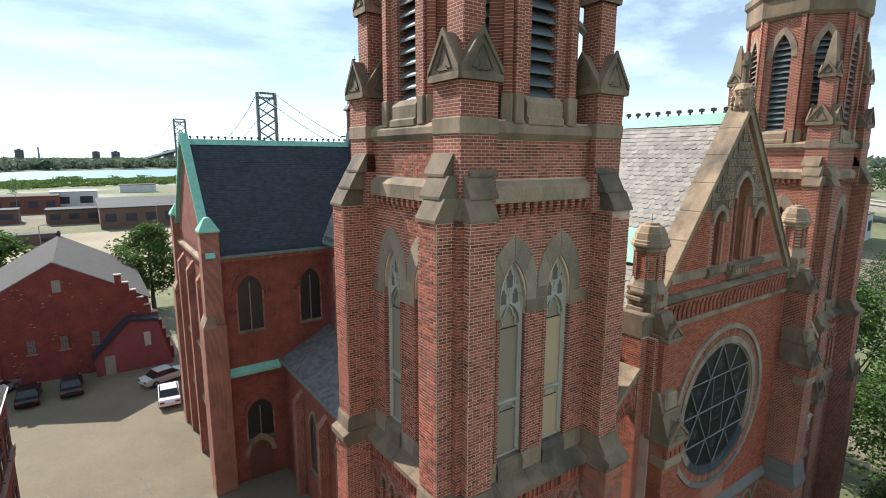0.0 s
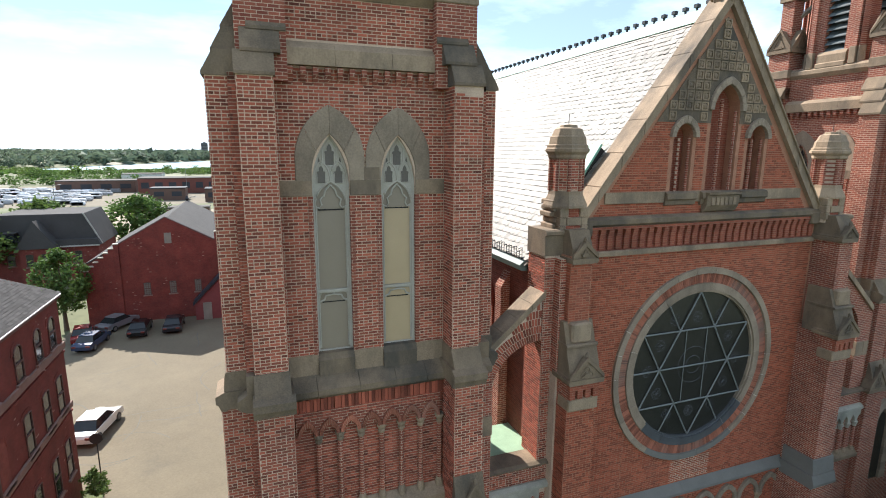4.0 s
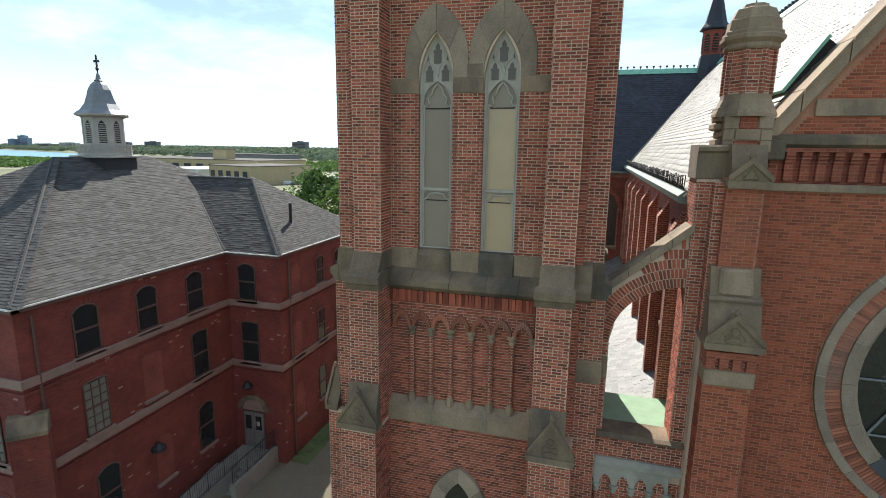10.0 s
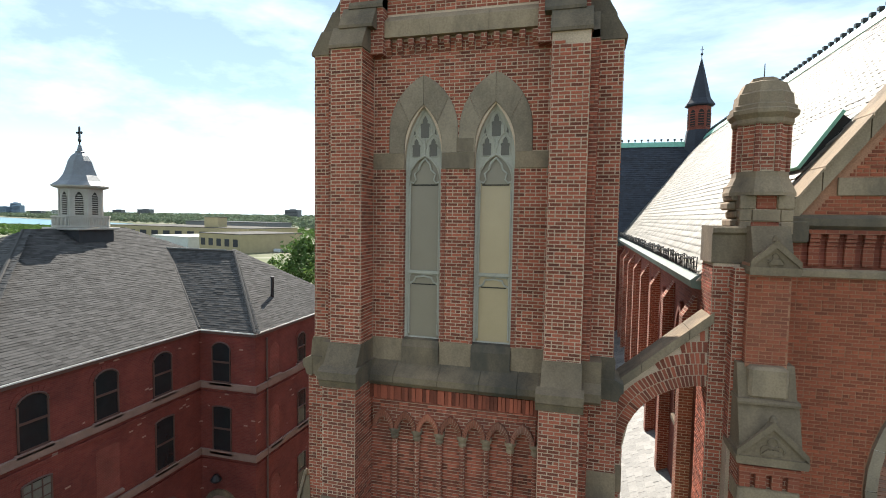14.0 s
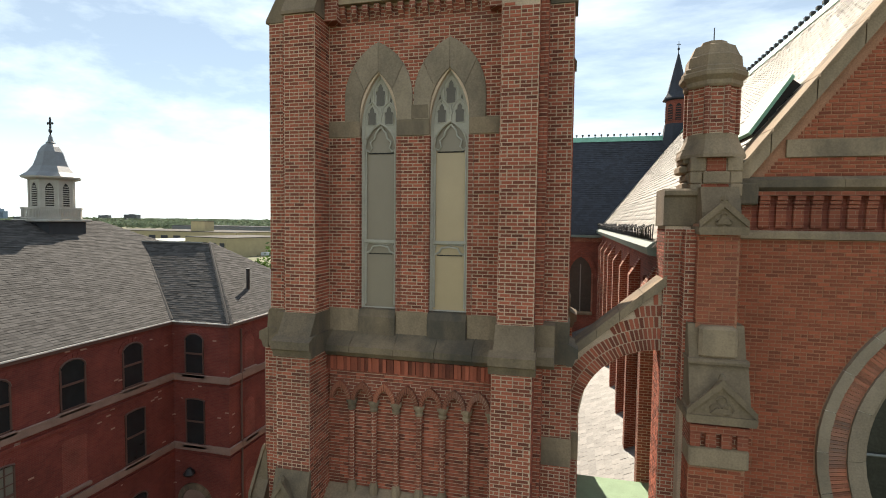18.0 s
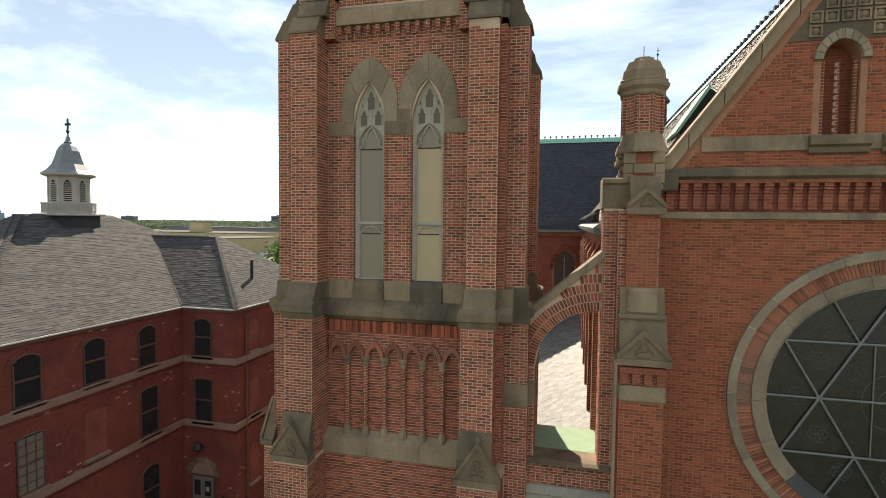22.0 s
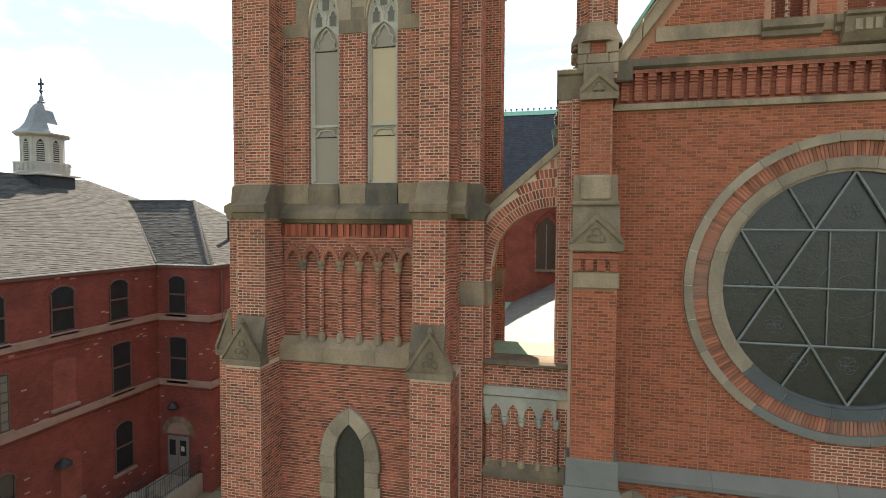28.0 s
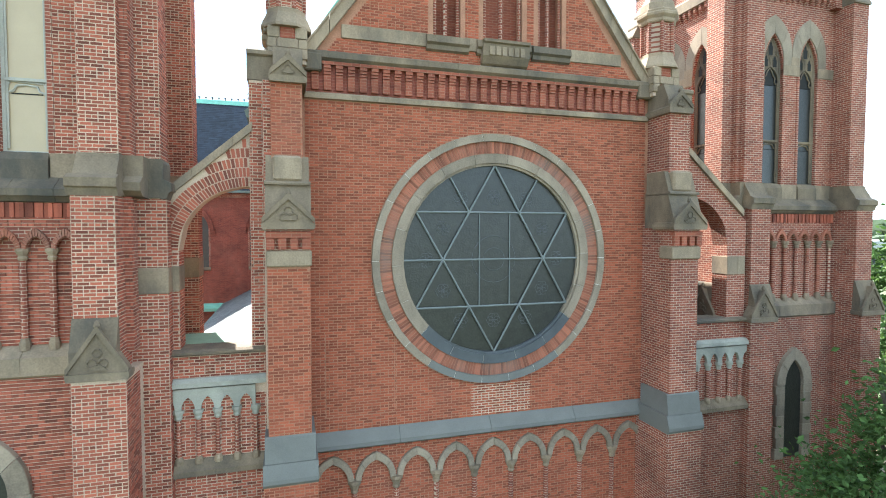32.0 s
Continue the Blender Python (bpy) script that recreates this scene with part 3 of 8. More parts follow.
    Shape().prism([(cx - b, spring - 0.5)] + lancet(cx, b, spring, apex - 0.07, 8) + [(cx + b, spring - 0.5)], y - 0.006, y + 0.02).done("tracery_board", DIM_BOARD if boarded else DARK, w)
    bar = Shape().box(cx - b * 0.8, cx + b * 0.8, y - 0.03, y - 0.01, spring - 0.53, spring - 0.505)
    bar.box(cx - b * 0.75, cx + b * 0.75, y - 0.03, y - 0.01, zt - 0.275, zt - 0.255)
    each_piece(bar, "board_edge", DARK, w)
    return w


def tower(cx, cy, near):
    t = thing("church_tower", "red brick church tower with stone buttress caps and octagonal belfry", "church tower", "twin towers of the church", at=(cx, cy, GZ))
    root = []
    brick_core = MORTAR if near else BRICK_FAR
    SET = 0.34                # the wall panels lie this far back between the buttresses

    def keep(ob):
        ob.location.z -= GZ
        ob.location.y += SET
        root.append(ob)
        return ob

    # core of the three stages
    core = Shape()
    wz0, wsp, wap = 16.23, 20.0, 21.08
    holes = [lancet_gap(s * 0.745, 0.40, wz0, wsp, wap) for s in (-1, 1)]
    for d, z0, z1 in ((2.49, GZ - 0.5, 12.2), (2.32, 12.2, 15.2)):
        core.box(-d, d, -d, d, z0, z1)
    core.box(-2.02, 2.02, -2.02, 2.02, 15.2, 24.2)
    for ex in (-1, 1):
        for ey in (-1, 1):
            core.box(*sorted((ex * 2.03, ex * 2.44)), *sorted((ey * 2.03, ey * 2.44)), 22.0, 24.15)
    for c in each_piece(core, "core", BRICK_FAR, t):
        c.location.z -= GZ
    # upper panel: a wall of its own with the two openings cut through
    pan = Shape()
    for s in (-1, 1):
        c0 = s * 0.745
        arc = [(c0 - 0.40, wz0)] + lancet(c0, 0.40, wsp, wap, 8) + [(c0 + 0.40, wz0)]
        lo, hi = (-2.23, 0.0) if s < 0 else (0.0, 2.23)
        m = len(arc)
        for i in range(m - 1):
            a, b = arc[i], arc[i + 1]
            side = lo if (i < m // 2) else hi
            pan.add([(a[0], -2.57, a[1]), (b[0], -2.57, b[1]), (b[0], -2.36, b[1]), (a[0], -2.36, a[1])], [(0, 1, 2, 3)])
            pan.add([(a[0], -2.57, a[1]), (side, -2.57, a[1]), (side, -2.57, b[1]), (b[0], -2.57, b[1])], [(0, 1, 2, 3)])
        pan.add([(lo, -2.57, wap), (hi, -2.57, wap), (hi, -2.57, 24.2), (lo, -2.57, 24.2)], [(0, 1, 2, 3)])
        pan.add([(lo, -2.57, 15.0), (hi, -2.57, 15.0), (hi, -2.57, wz0), (lo, -2.57, wz0)], [(0, 1, 2, 3)])
        pan.add([(c0 - 0.4, -2.57, wz0), (c0 + 0.4, -2.57, wz0), (c0 + 0.4, -2.36, wz0), (c0 - 0.4, -2.36, wz0)], [(0, 1, 2, 3)])
    keep(pan.done("panel_wall", brick_core, t))
    for s in (-1, 1):
        w = tower_window(t, s * 0.745, -2.39, wz0, wsp, wap, 0.395, near)
        keep(w)
        root.extend(w.children)
    # stepped brick jamb shafts beside each light
    for s in (-1, 1):
        for e in (-1, 1):
            j = Shape().box(s * 0.745 + e * 0.445 - 0.05, s * 0.745 + e * 0.445 + 0.05, -2.59, -2.40, wz0, 19.8)
            keep(j.done("jamb_shaft", BRICK_FAR, t))
    # stone arches and impost blocks
    for s in (-1, 1):
        wa = new("window_arch")
        wa.parent = t
        keep(wa)
        root.extend(each_piece(arch_ring(Shape(), s * 0.745, 0.40, 0.735, wsp + 0.12, wap + 0.02, 21.70, 2.36, 2.60, 2, stilt=0.45, sub=5), "voussoir", STONE_BLOCK, wa))
    for a, b in ((-1.84, -1.145), (-0.345, 0.345), (1.145, 1.84)):
        keep(Shape().bevel_box(a, b, -2.602, -2.40, 19.8, 20.13, 0.012).done("impost_block", STONE, t))
    keep(Shape().bevel_box(-0.05, 0.33, -2.604, -2.5, 20.12, 20.42, 0.02).done("carved_block", STONE, t))
    # apron and sill below the windows
    for a, b in ((-1.84, -1.15), (-0.345, 0.345), (1.15, 1.84)):
        keep(Shape().bevel_box(a, b, -2.60, -2.45, 15.72, 16.24, 0.012).done("apron_stone", STONE, t))
    for s in (-1, 1):
        keep(Shape().prism([(-2.36, 16.28), (-2.58, 16.24), (-2.65, 16.1), (-2.65, 15.72), (-2.36, 15.72)], s * 0.745 - 0.40, s * 0.745 + 0.40, "x").done("window_sill", STONE_DARK, t))
    q = -1.85
    for wd in (0.62, 0.95, 0.85, 0.75, 0.53):
        keep(weathering(Shape(), q + 0.004, q + wd - 0.004, 2.58, 15.78, 2.93, 15.52, 0.13, 0.11, 2.79).done("sill_course", STONE_DARK, t))
        q += wd
    # soldier course and blind arcade of the middle stage
    s = Shape()
    for i in range(46):
        u = -1.8 + i * 3.6 / 46
        if i % 2 == 0:
            s.box(u + 0.004, u + 0.074, -2.79, -2.6, 14.98, 15.26)
        else:
            s.box(u + 0.004, u + 0.074, -2.765, -2.6, 14.98, 15.26)
    sc = new("soldier_course")
    sc.parent = t
    keep(sc)
    root.extend(each_piece(s, "soldier_brick", BRICK_PIECE, sc))
    bay, u0 = 0.49, -1.73
    front = Shape()
    for i in range(7):
        m = u0 + bay * (i + 0.5)
        arc = lancet(m, 0.155, 14.36, 14.61, 4)
        # arch plate split at its crown
        k = len(arc) // 2
        front.prism([(m - bay / 2, 14.36)] + arc[:k + 1] + [(m, 14.98), (m - bay / 2, 14.98)], -2.76, -2.6)
        front.prism([(m, 14.98)] + arc[k:] + [(m + bay / 2, 14.36), (m + bay / 2, 14.98)], -2.76, -2.6)
        rim = Shape()
        arch_ring(rim, m, 0.155, 0.24, 14.36, 14.61, 14.77, 2.66, 2.83, 7, sub=1)
        keep(rim.done("arch_bricks", RING_BRICK, t))["kind"] = "stuff"
        keep(Shape().prism(lancet(m, 0.157, 14.36, 14.61, 5) + lancet(m, 0.238, 14.36, 14.755, 5)[::-1], -2.805, -2.66).done("arch_mortar", MORTAR, t))
        col = Shape().lathe([(0.062, 12.5), (0.062, 14.2)], m + bay / 2, -2.735, 8)
        keep(col.done("colonnette", BRICK_FAR, t, smooth=False))
        cap = Shape().lathe([(0.062, 14.14), (0.088, 14.18), (0.088, 14.21), (0.07, 14.23), (0.12, 14.32), (0.12, 14.38)], m + bay / 2, -2.735, 8)
        keep(cap.done("capital", STONE, t))
        bs = Shape().lathe([(0.1, 12.40), (0.1, 12.54), (0.085, 12.58), (0.065, 12.64)], m + bay / 2, -2.735, 8)
        keep(bs.done("base_stone", STONE, t))
    aw = new("arcade_wall")
    aw.parent = t
    keep(aw)
    root.extend(each_piece(front, "arcade_panel", BRICK_FAR, aw))
    q = -1.85
    for wd in (1.2, 1.35, 1.15):
        keep(Shape().prism([(-2.6, 12.5), (-2.68, 12.48), (-2.93, 12.28), (-2.93, 11.93), (-2.86, 11.88), (-2.6, 11.88)], q + 0.004, q + wd - 0.004, "x").done("stone_band", STONE, t))
        q += wd
    # lower lancet
    lw = new("lower_window")
    lw.parent = t
    keep(lw)
    sh = arch_ring(Shape(), 0.05, 0.39, 0.76, 9.65, 10.47, 10.88, 2.75, 2.96, 2, sub=4)
    root.extend(each_piece(sh, "voussoir", STONE_BLOCK, lw))
    js = Shape()
    z = 7.2
    k = 0
    while z < 9.6:
        h = min(0.36, 9.65 - z)
        for e in (-1, 1):
            wd = 0.34 if k % 2 else 0.39
            a, b = sorted((0.05 + e * 0.39, 0.05 + e * (0.39 + wd)))
            js.bevel_box(a, b, -2.95, -2.75, z, z + h - 0.006, 0.01)
        z += h
        k += 1
    root.extend(each_piece(js, "jamb_stone", STONE_BLOCK, lw))
    gl = Shape().prism([(-0.34, 7.2)] + lancet(0.05, 0.39, 9.65, 10.47, 6) + [(0.44, 7.2)], -2.85, -2.80)
    root.append(gl.done("leaded_glass", DARK_GLASS, lw))
    # top of the panel: corbels, stone band, parapet
    for i in range(15):
        u = -1.74 + i * 3.48 / 14
        keep(Shape().prism([(-2.57, 22.42), (-2.70, 22.42), (-2.70, 22.28), (-2.57, 22.10)], u - 0.055, u + 0.055, "x").done("corbel", BRICK_FAR, t))
    q = -1.85
    for wd in (1.25, 1.2, 1.25):
        keep(Shape().prism([(-2.4, 22.92), (-2.56, 22.92), (-2.74, 22.76), (-2.74, 22.44), (-2.4, 22.44)], q + 0.003, q + wd - 0.003, "x").done("stone_band", STONE, t))
        keep(Shape().prism([(-2.3, 24.2), (-2.62, 24.16), (-2.72, 24.06), (-2.72, 23.92), (-2.6, 23.78), (-2.3, 23.78)], q + 0.003, q + wd - 0.003, "x").done("string_course", STONE, t))
        q += wd
    # two buttresses of each face: the front ones step out further than the others
    def buttresses(low_b, low_a, gabled, up_d, single=False, inset=0.0):
        made = []
        fl = []
        for s in (-1, 1):
            b = new("buttress")
            b.parent = t
            b.location.z = -GZ
            made.append(b)
            a0, a1 = sorted((s * (1.84 - inset), s * (2.51 - inset)))
            b0, b1 = sorted((s * (1.80 - inset), s * (2.52 - inset)))
            l0, l1 = sorted((s * 1.81, s * 2.70))
            st = Shape().box(a0, a1, -up_d, -2.0, 15.1, 22.15)
            st.box(b0, b1, -low_b, -2.0, 11.9, 15.4)
            if gabled:
                st.box(l0, l1, -low_a, -2.0, GZ - 0.5, 12.0)
            else:
                st.box(b0, b1, -low_b, -2.0, GZ - 0.5, 11.95)
            made.append(st.done("shaft", brick_core, b))
            made.append(Shape().prism([(-2.2, 16.2), (-up_d - 0.02, 16.2), (-up_d - 0.05, 16.12), (-low_b + 0.06, 15.78), (-2.2, 15.78)], a0 - 0.025, a1 + 0.025, "x").done("base_course", STONE_DARK, b))
            made.append(Shape().box(b0 - 0.05, b1 + 0.05, -low_b + 0.07, -2.2, 15.39, 15.782).done("offset_cheek", STONE_DARK, b))
            made.append(weathering(Shape(), b0 - 0.06, b1 + 0.06, low_b - 0.06, 15.785, low_b + 0.11, 15.70, 0.16, 0.17, low_b).done("offset_stone", STONE_DARK, b))
            for d0, d1, z0, k in ((up_d + 0.06, up_d - 0.17, 22.14, 0.0), (up_d - 0.13, up_d - 0.36, 22.58, 0.13), (up_d - 0.32, up_d - 0.56, 23.02, 0.26)):
                up = Shape().prism([(-2.0, z0), (-d0, z0), (-d0, z0 + 0.06), (-d1, z0 + 0.47), (-2.0, z0 + 0.47)], a0 - 0.03 - s * k, a1 + 0.03 - s * k, "x")
                made.append(up.done("offset_slab", STONE_DARK, b))
            if gabled:
                g = gablet(Shape(), l0, l1, low_b - 0.07, low_a + 0.04, 12.08, 12.95)
                g.prism([(-low_b + 0.02, 13.12), (-low_b - 0.03, 13.05), (-low_a + 0.02, 12.5), (-low_a + 0.02, 11.97), (-low_b + 0.07, 11.97)], b0 - 0.02, b1 + 0.02, "x")
                made.append(g.done("gablet", STONE_DARK, b))
            else:
                made.append(Shape().bevel_box(b0 - 0.04, b1 + 0.04, -low_b - 0.02, -2.2, 13.40, 13.95, 0.015).done("stone_block", STONE, b))
            if s > 0:
                made.append(Shape().box(2.1, 2.66, -2.66, -2.1, 12.3, 22.2).done("corner_shaft", BRICK_FAR, b))
                made.append(Shape().prism([(-2.1, 16.2), (-2.68, 16.2), (-2.68, 15.8), (-2.88, 15.66), (-2.88, 15.5), (-2.72, 15.4), (-2.1, 15.36)], 2.1, 2.88, "x").done("corner_stone", STONE_DARK, b))
                made.append(Shape().prism([(-2.0, 22.6), (-2.42, 22.6), (-2.66, 22.2), (-2.66, 22.06), (-2.0, 22.06)], 2.0, 2.66, "x").done("corner_offset", STONE_DARK, b))
            if near and single and s > 0:
                single_bricks(south(-up_d), courses(a0, a1, 16.2, 22.14), BRICK_PIECE, t, (0, 0, -GZ), 380)
            else:
                fl.append((south(-up_d), courses(a0, a1, 16.2, 22.14)))
            fl += [(south(-low_b), courses(b0, b1, 12.0, 15.38))]
            runs = [(up_d, 16.2, 22.14, 2.23, a0, a1), (low_b, 12.0, 15.38, 2.32, b0, b1)]
            if gabled:
                fl.append((south(-low_a), courses(l0, l1, 6.5, 11.9)))
                runs.append((low_a, 6.5, 11.9, 2.49, l0, l1))
            else:
                fl.append((south(-low_b), courses(b0, b1, 6.5, 12.0)))
                runs.append((low_b, 6.5, 12.0, 2.49, b0, b1))
            for dd, z0, z1, back, e0, e1 in runs:
                fl.append((west(e0), courses(back, dd, z0, z1)))
                fl.append((east(e1), courses(-dd, -back, z0, z1)))
        if near:
            fl += [(south(-2.66), courses(2.51, 2.66, 16.2, 22.05)), (east(2.66), courses(-2.66, -2.51, 16.2, 22.05)), (south(-2.66), courses(2.51, 2.66, 12.4, 15.4)), (east(2.66), courses(-2.66, -2.51, 12.4, 15.4))]
            bw = brickwork("buttress_brickwork", BRICK, t, fl)
            bw.location.z = -GZ
            made.append(bw)
        return made

    def turn_all(obs, k):
        for o in obs:
            if o.parent == t:
                o.matrix_basis = turned(k) @ o.matrix_basis

    buttresses(3.18, 3.40, True, 2.86, True)
    other = buttresses(3.2, 3.40, True, 3.06)
    side_copies(other, (2,))
    turn_all(other, 1)
    turn_all(buttresses(3.2, 3.4, False, 3.1, inset=0.27), 3)
    # real bricks on the faces
    if near:
        ring = [lancet_gap(s * 0.745, 0.73, 20.1, wsp + 0.12, 21.66) for s in (-1, 1)] + holes + [lambda z: (-1.85, 1.85) if 19.79 < z < 20.14 else None]
        ring.append(lancet_gap(-0.745, 0.49, 15.9, 20.0, 20.5))
        ring.append(lancet_gap(0.745, 0.49, 15.9, 20.0, 20.5))
        low_gap = [lancet_gap(0.05, 0.77, 7.2, 9.65, 10.89)]
        fl = [(south(-2.57), courses(-1.83, 1.83, 16.24, 22.42, ring)), (south(-2.57), courses(-1.83, 1.83, 22.93, 23.78)),
              (south(-2.66), courses(-1.83, 1.83, 12.48, 14.4)), (south(-2.76), courses(-1.8, 1.8, 14.77, 14.98)),
              (south(-2.83), courses(-1.83, 1.83, 7.3, 11.88, low_gap))]
        bw = brickwork("brickwork", BRICK, t, fl)
        keep(bw)
    side_copies(root, (1, 2, 3))
    belfry(t)
    return t


def belfry(t):
    """Octagon with a louvred light on each side and a pinnacle on each corner pier."""
    ap = 2.2
    side = 2 * ap * math.tan(math.pi / 8)
    dz = -GZ
    cap = Shape().lathe([(ap / math.cos(math.pi / 8) + 0.1, 29.85), (ap / math.cos(math.pi / 8) + 0.22, 30.0), (ap / math.cos(math.pi / 8) + 0.22, 30.75), (ap / math.cos(math.pi / 8) + 0.35, 30.9), (ap / math.cos(math.pi / 8) + 0.35, 31.2), (0.4, 32.4)], 0, 0)
    cap.done("parapet", STONE_DARK, t).location.z = dz
    Shape().box(-2.3, 2.3, -2.3, 2.3, 23.9, 24.14).done("tower_deck", STONE_DARK, t).location.z = dz
    for k in range(8):
        m = Matrix.Rotation(k * math.pi / 4, 4, "Z")
        f = new("belfry_side")
        f.parent = t
        f.matrix_basis = Matrix.Translation((0, 0, dz)) @ m
        wall = Shape()
        z0, z1, foot, sp, axp, h = 24.1, 29.9, 24.72, 28.1, 29.15, 0.40
        arc = [(-h, foot)] + lancet(0, h, sp, axp, 6) + [(h, foot)]
        n = len(arc)
        for i in range(n - 1):
            a, b = arc[i], arc[i + 1]
            e = -side / 2 if i < n // 2 else side / 2
            wall.add([(a[0], -ap, a[1]), (e, -ap, a[1]), (e, -ap, b[1]), (b[0], -ap, b[1])], [(0, 1, 2, 3)])
            wall.add([(a[0], -ap, a[1]), (b[0], -ap, b[1]), (b[0], -ap + 0.4, b[1]), (a[0], -ap + 0.4, a[1])], [(0, 1, 2, 3)])
        wall.add([(-side / 2, -ap, axp), (side / 2, -ap, axp), (side / 2, -ap, z1), (-side / 2, -ap, z1)], [(0, 1, 2, 3)])
        wall.add([(-side / 2, -ap, z0), (side / 2, -ap, z0), (side / 2, -ap, foot), (-side / 2, -ap, foot)], [(0, 1, 2, 3)])
        wall.add([(-side / 2, -ap, z0), (side / 2, -ap, z0), (side / 2, -ap + 0.5, z0), (-side / 2, -ap + 0.5, z0), (-side / 2, -ap, z1), (side / 2, -ap, z1), (side / 2, -ap + 0.5, z1), (-side / 2, -ap + 0.5, z1)], [(3, 2, 6, 7)])
        wall.done("brick_wall", BRICK_FAR, f)
        Shape().box(-h, h, -ap + 0.38, -ap + 0.42, foot, axp).done("backing", DARK, f)
        lv = Shape()
        z = foot + 0.1
        while z < axp - 0.05:
            g = lancet_gap(0, h, foot, sp, axp)(z)
            if g and g[1] - g[0] > 0.1:
                lv.add([(g[0], -ap + 0.05, z - 0.13), (g[1], -ap + 0.05, z - 0.13), (g[1], -ap + 0.34, z + 0.15), (g[0], -ap + 0.34, z + 0.15),
                        (g[0], -ap + 0.05, z - 0.09), (g[1], -ap + 0.05, z - 0.09), (g[1], -ap + 0.34, z + 0.19), (g[0], -ap + 0.34, z + 0.19)],
                       [(0, 1, 5, 4), (4, 5, 6, 7), (0, 3, 2, 1), (1, 2, 6, 5), (3, 0, 4, 7)])
            z += 0.27
        lv.done("louvre", LOUVRE, f)
        va = arch_ring(Shape(), 0, h, h + 0.28, sp, axp, axp + 0.36, ap - 0.1, ap + 0.03, 4)
        each_piece(va, "voussoir", STONE_BLOCK, f)
        Shape().prism([(-ap + 0.3, foot), (-ap, foot), (-ap - 0.10, foot - 0.14), (-ap - 0.10, 24.3), (-ap - 0.16, 24.26), (-ap - 0.16, 24.12), (-ap + 0.3, 24.12)], -0.55, 0.55, "x").done("sill", STONE, f)
        for e in (-1, 1):
            Shape().box(*sorted((e * (side / 2 - 0.19), e * side / 2)), -ap - 0.12, -ap + 0.1, 24.1, 29.9).done("edge_shaft", BRICK_FAR, f)
            Shape().bevel_box(*sorted((e * (side / 2 - 0.23), e * (side / 2 + 0.02))), -ap - 0.16, -ap + 0.1, 24.12, 24.75, 0.02).done("plinth", STONE, f)
        fr = Shape()
        for i in range(5):
            fr.box(-0.85 + i * 0.36, -0.62 + i * 0.36, -ap - 0.19, -ap, 30.1, 30.62)
        fr.done("frieze_panel", BRICK_FAR, f)
    for sx in (-1, 1):
        for sy_ in (-1, 1):
            p = new("pinnacle")
            p.parent = t
            p.location = (sx * 2.02, sy_ * 2.02, dz)
            Shape().box(-0.47, 0.47, -0.47, 0.47, 22.1, 25.0).done("pier", BRICK_FAR, p)
            Shape().bevel_box(-0.5, 0.5, -0.5, 0.5, 23.86, 24.2, 0.02).done("pier_band", STONE, p)
            for rot in range(4):
                gablet(Shape(), -0.46, 0.46, 0.0, 0.54, 25.0, 25.85, False).moved(Matrix.Rotation(rot * math.pi / 2, 4, "Z")).done("gablet", STONE_DARK, p)
            Shape().box(-0.27, 0.27, -0.27, 0.27, 25.4, 27.1).done("shaft", BRICK_FAR, p)
            for rot in range(4):
                gablet(Shape(), -0.28, 0.28, 0.0, 0.33, 27.1, 27.65, False).moved(Matrix.Rotation(rot * math.pi / 2, 4, "Z")).done("small_gablet", STONE, p)
            s = Shape()
            s.lathe([(0.36, 27.3), (0.31, 27.7), (0.24, 28.2), (0.22, 28.2), (0.14, 28.7), (0.05, 29.0)], 0, 0, 4)
            s.done("pinnacle_cap", STONE, p)
            a = Vector((-sx * 0.75, -sy_ * 0.75, 0))
            st = Shape().tube([(0, 0, 26.1), (a.x * 0.7, a.y * 0.7, 26.8)], 0.10, 4)
            st.done("strut", STONE_PALE, p)


tower_west = tower(8.54, 10.68, True)
tower_east = tower(30.06, 11.9, False)


# ---- church front between the towers ----
YF = 9.15        # plane of the front wall
XR, ROSE_Z, ROSE_R = 19.40, 13.96, 2.47
FLASHING = material("grey_lead_flashing", (0.165, 0.152, 0.132), 0.85, spots=0.14, spot_scale=1.2, grain=0.08, bump=0.08)
LEAD_DARK = material("dark_lead_flashing", (0.075, 0.076, 0.08), 0.45, spots=0.25, spot_scale=2, grain=0.1)


def ring_blocks(shape, cx, cz, r0, r1, n, y0, y1, gap=0.006, start=0.0, only=None):
    """Blocks of a round frame; y1 is the front."""
    for i in range(n) if only is None else (only,):
        a0 = 2 * math.pi * i / n + start + gap / r0 / 2
        a1 = 2 * math.pi * (i + 1) / n + start - gap / r0 / 2
        steps = max(1, int((a1 - a0) / 0.09))
        for j in range(steps):
            b0, b1 = a0 + (a1 - a0) * j / steps, a0 + (a1 - a0) * (j + 1) / steps
            q = [(cx + r * math.cos(a), cz + r * math.sin(a)) for r, a in ((r0, b0), (r1, b0), (r1, b1), (r0, b1))]
            v = [(u, y0, z) for u, z in q] + [(u, y1, z) for u, z in q]
            f = [(4, 5, 6, 7), (0, 1, 5, 4), (2, 3, 7, 6), (1, 2, 6, 5), (3, 0, 4, 7)]
            shape.add(v, f)
    return shape


def hollow(ob, cutter):
    """Carve the cutter's shape out of a solid, and drop the cutter."""
    mod = ob.modifiers.new("recess", "BOOLEAN")
    mod.object = cutter
    mod.solver = "EXACT"
    bpy.context.view_layer.update()
    me = bpy.data.meshes.new_from_object(ob.evaluated_get(bpy.context.evaluated_depsgraph_get()))
    ob.modifiers.clear()
    ob.data = me
    bpy.data.objects.remove(cutter)


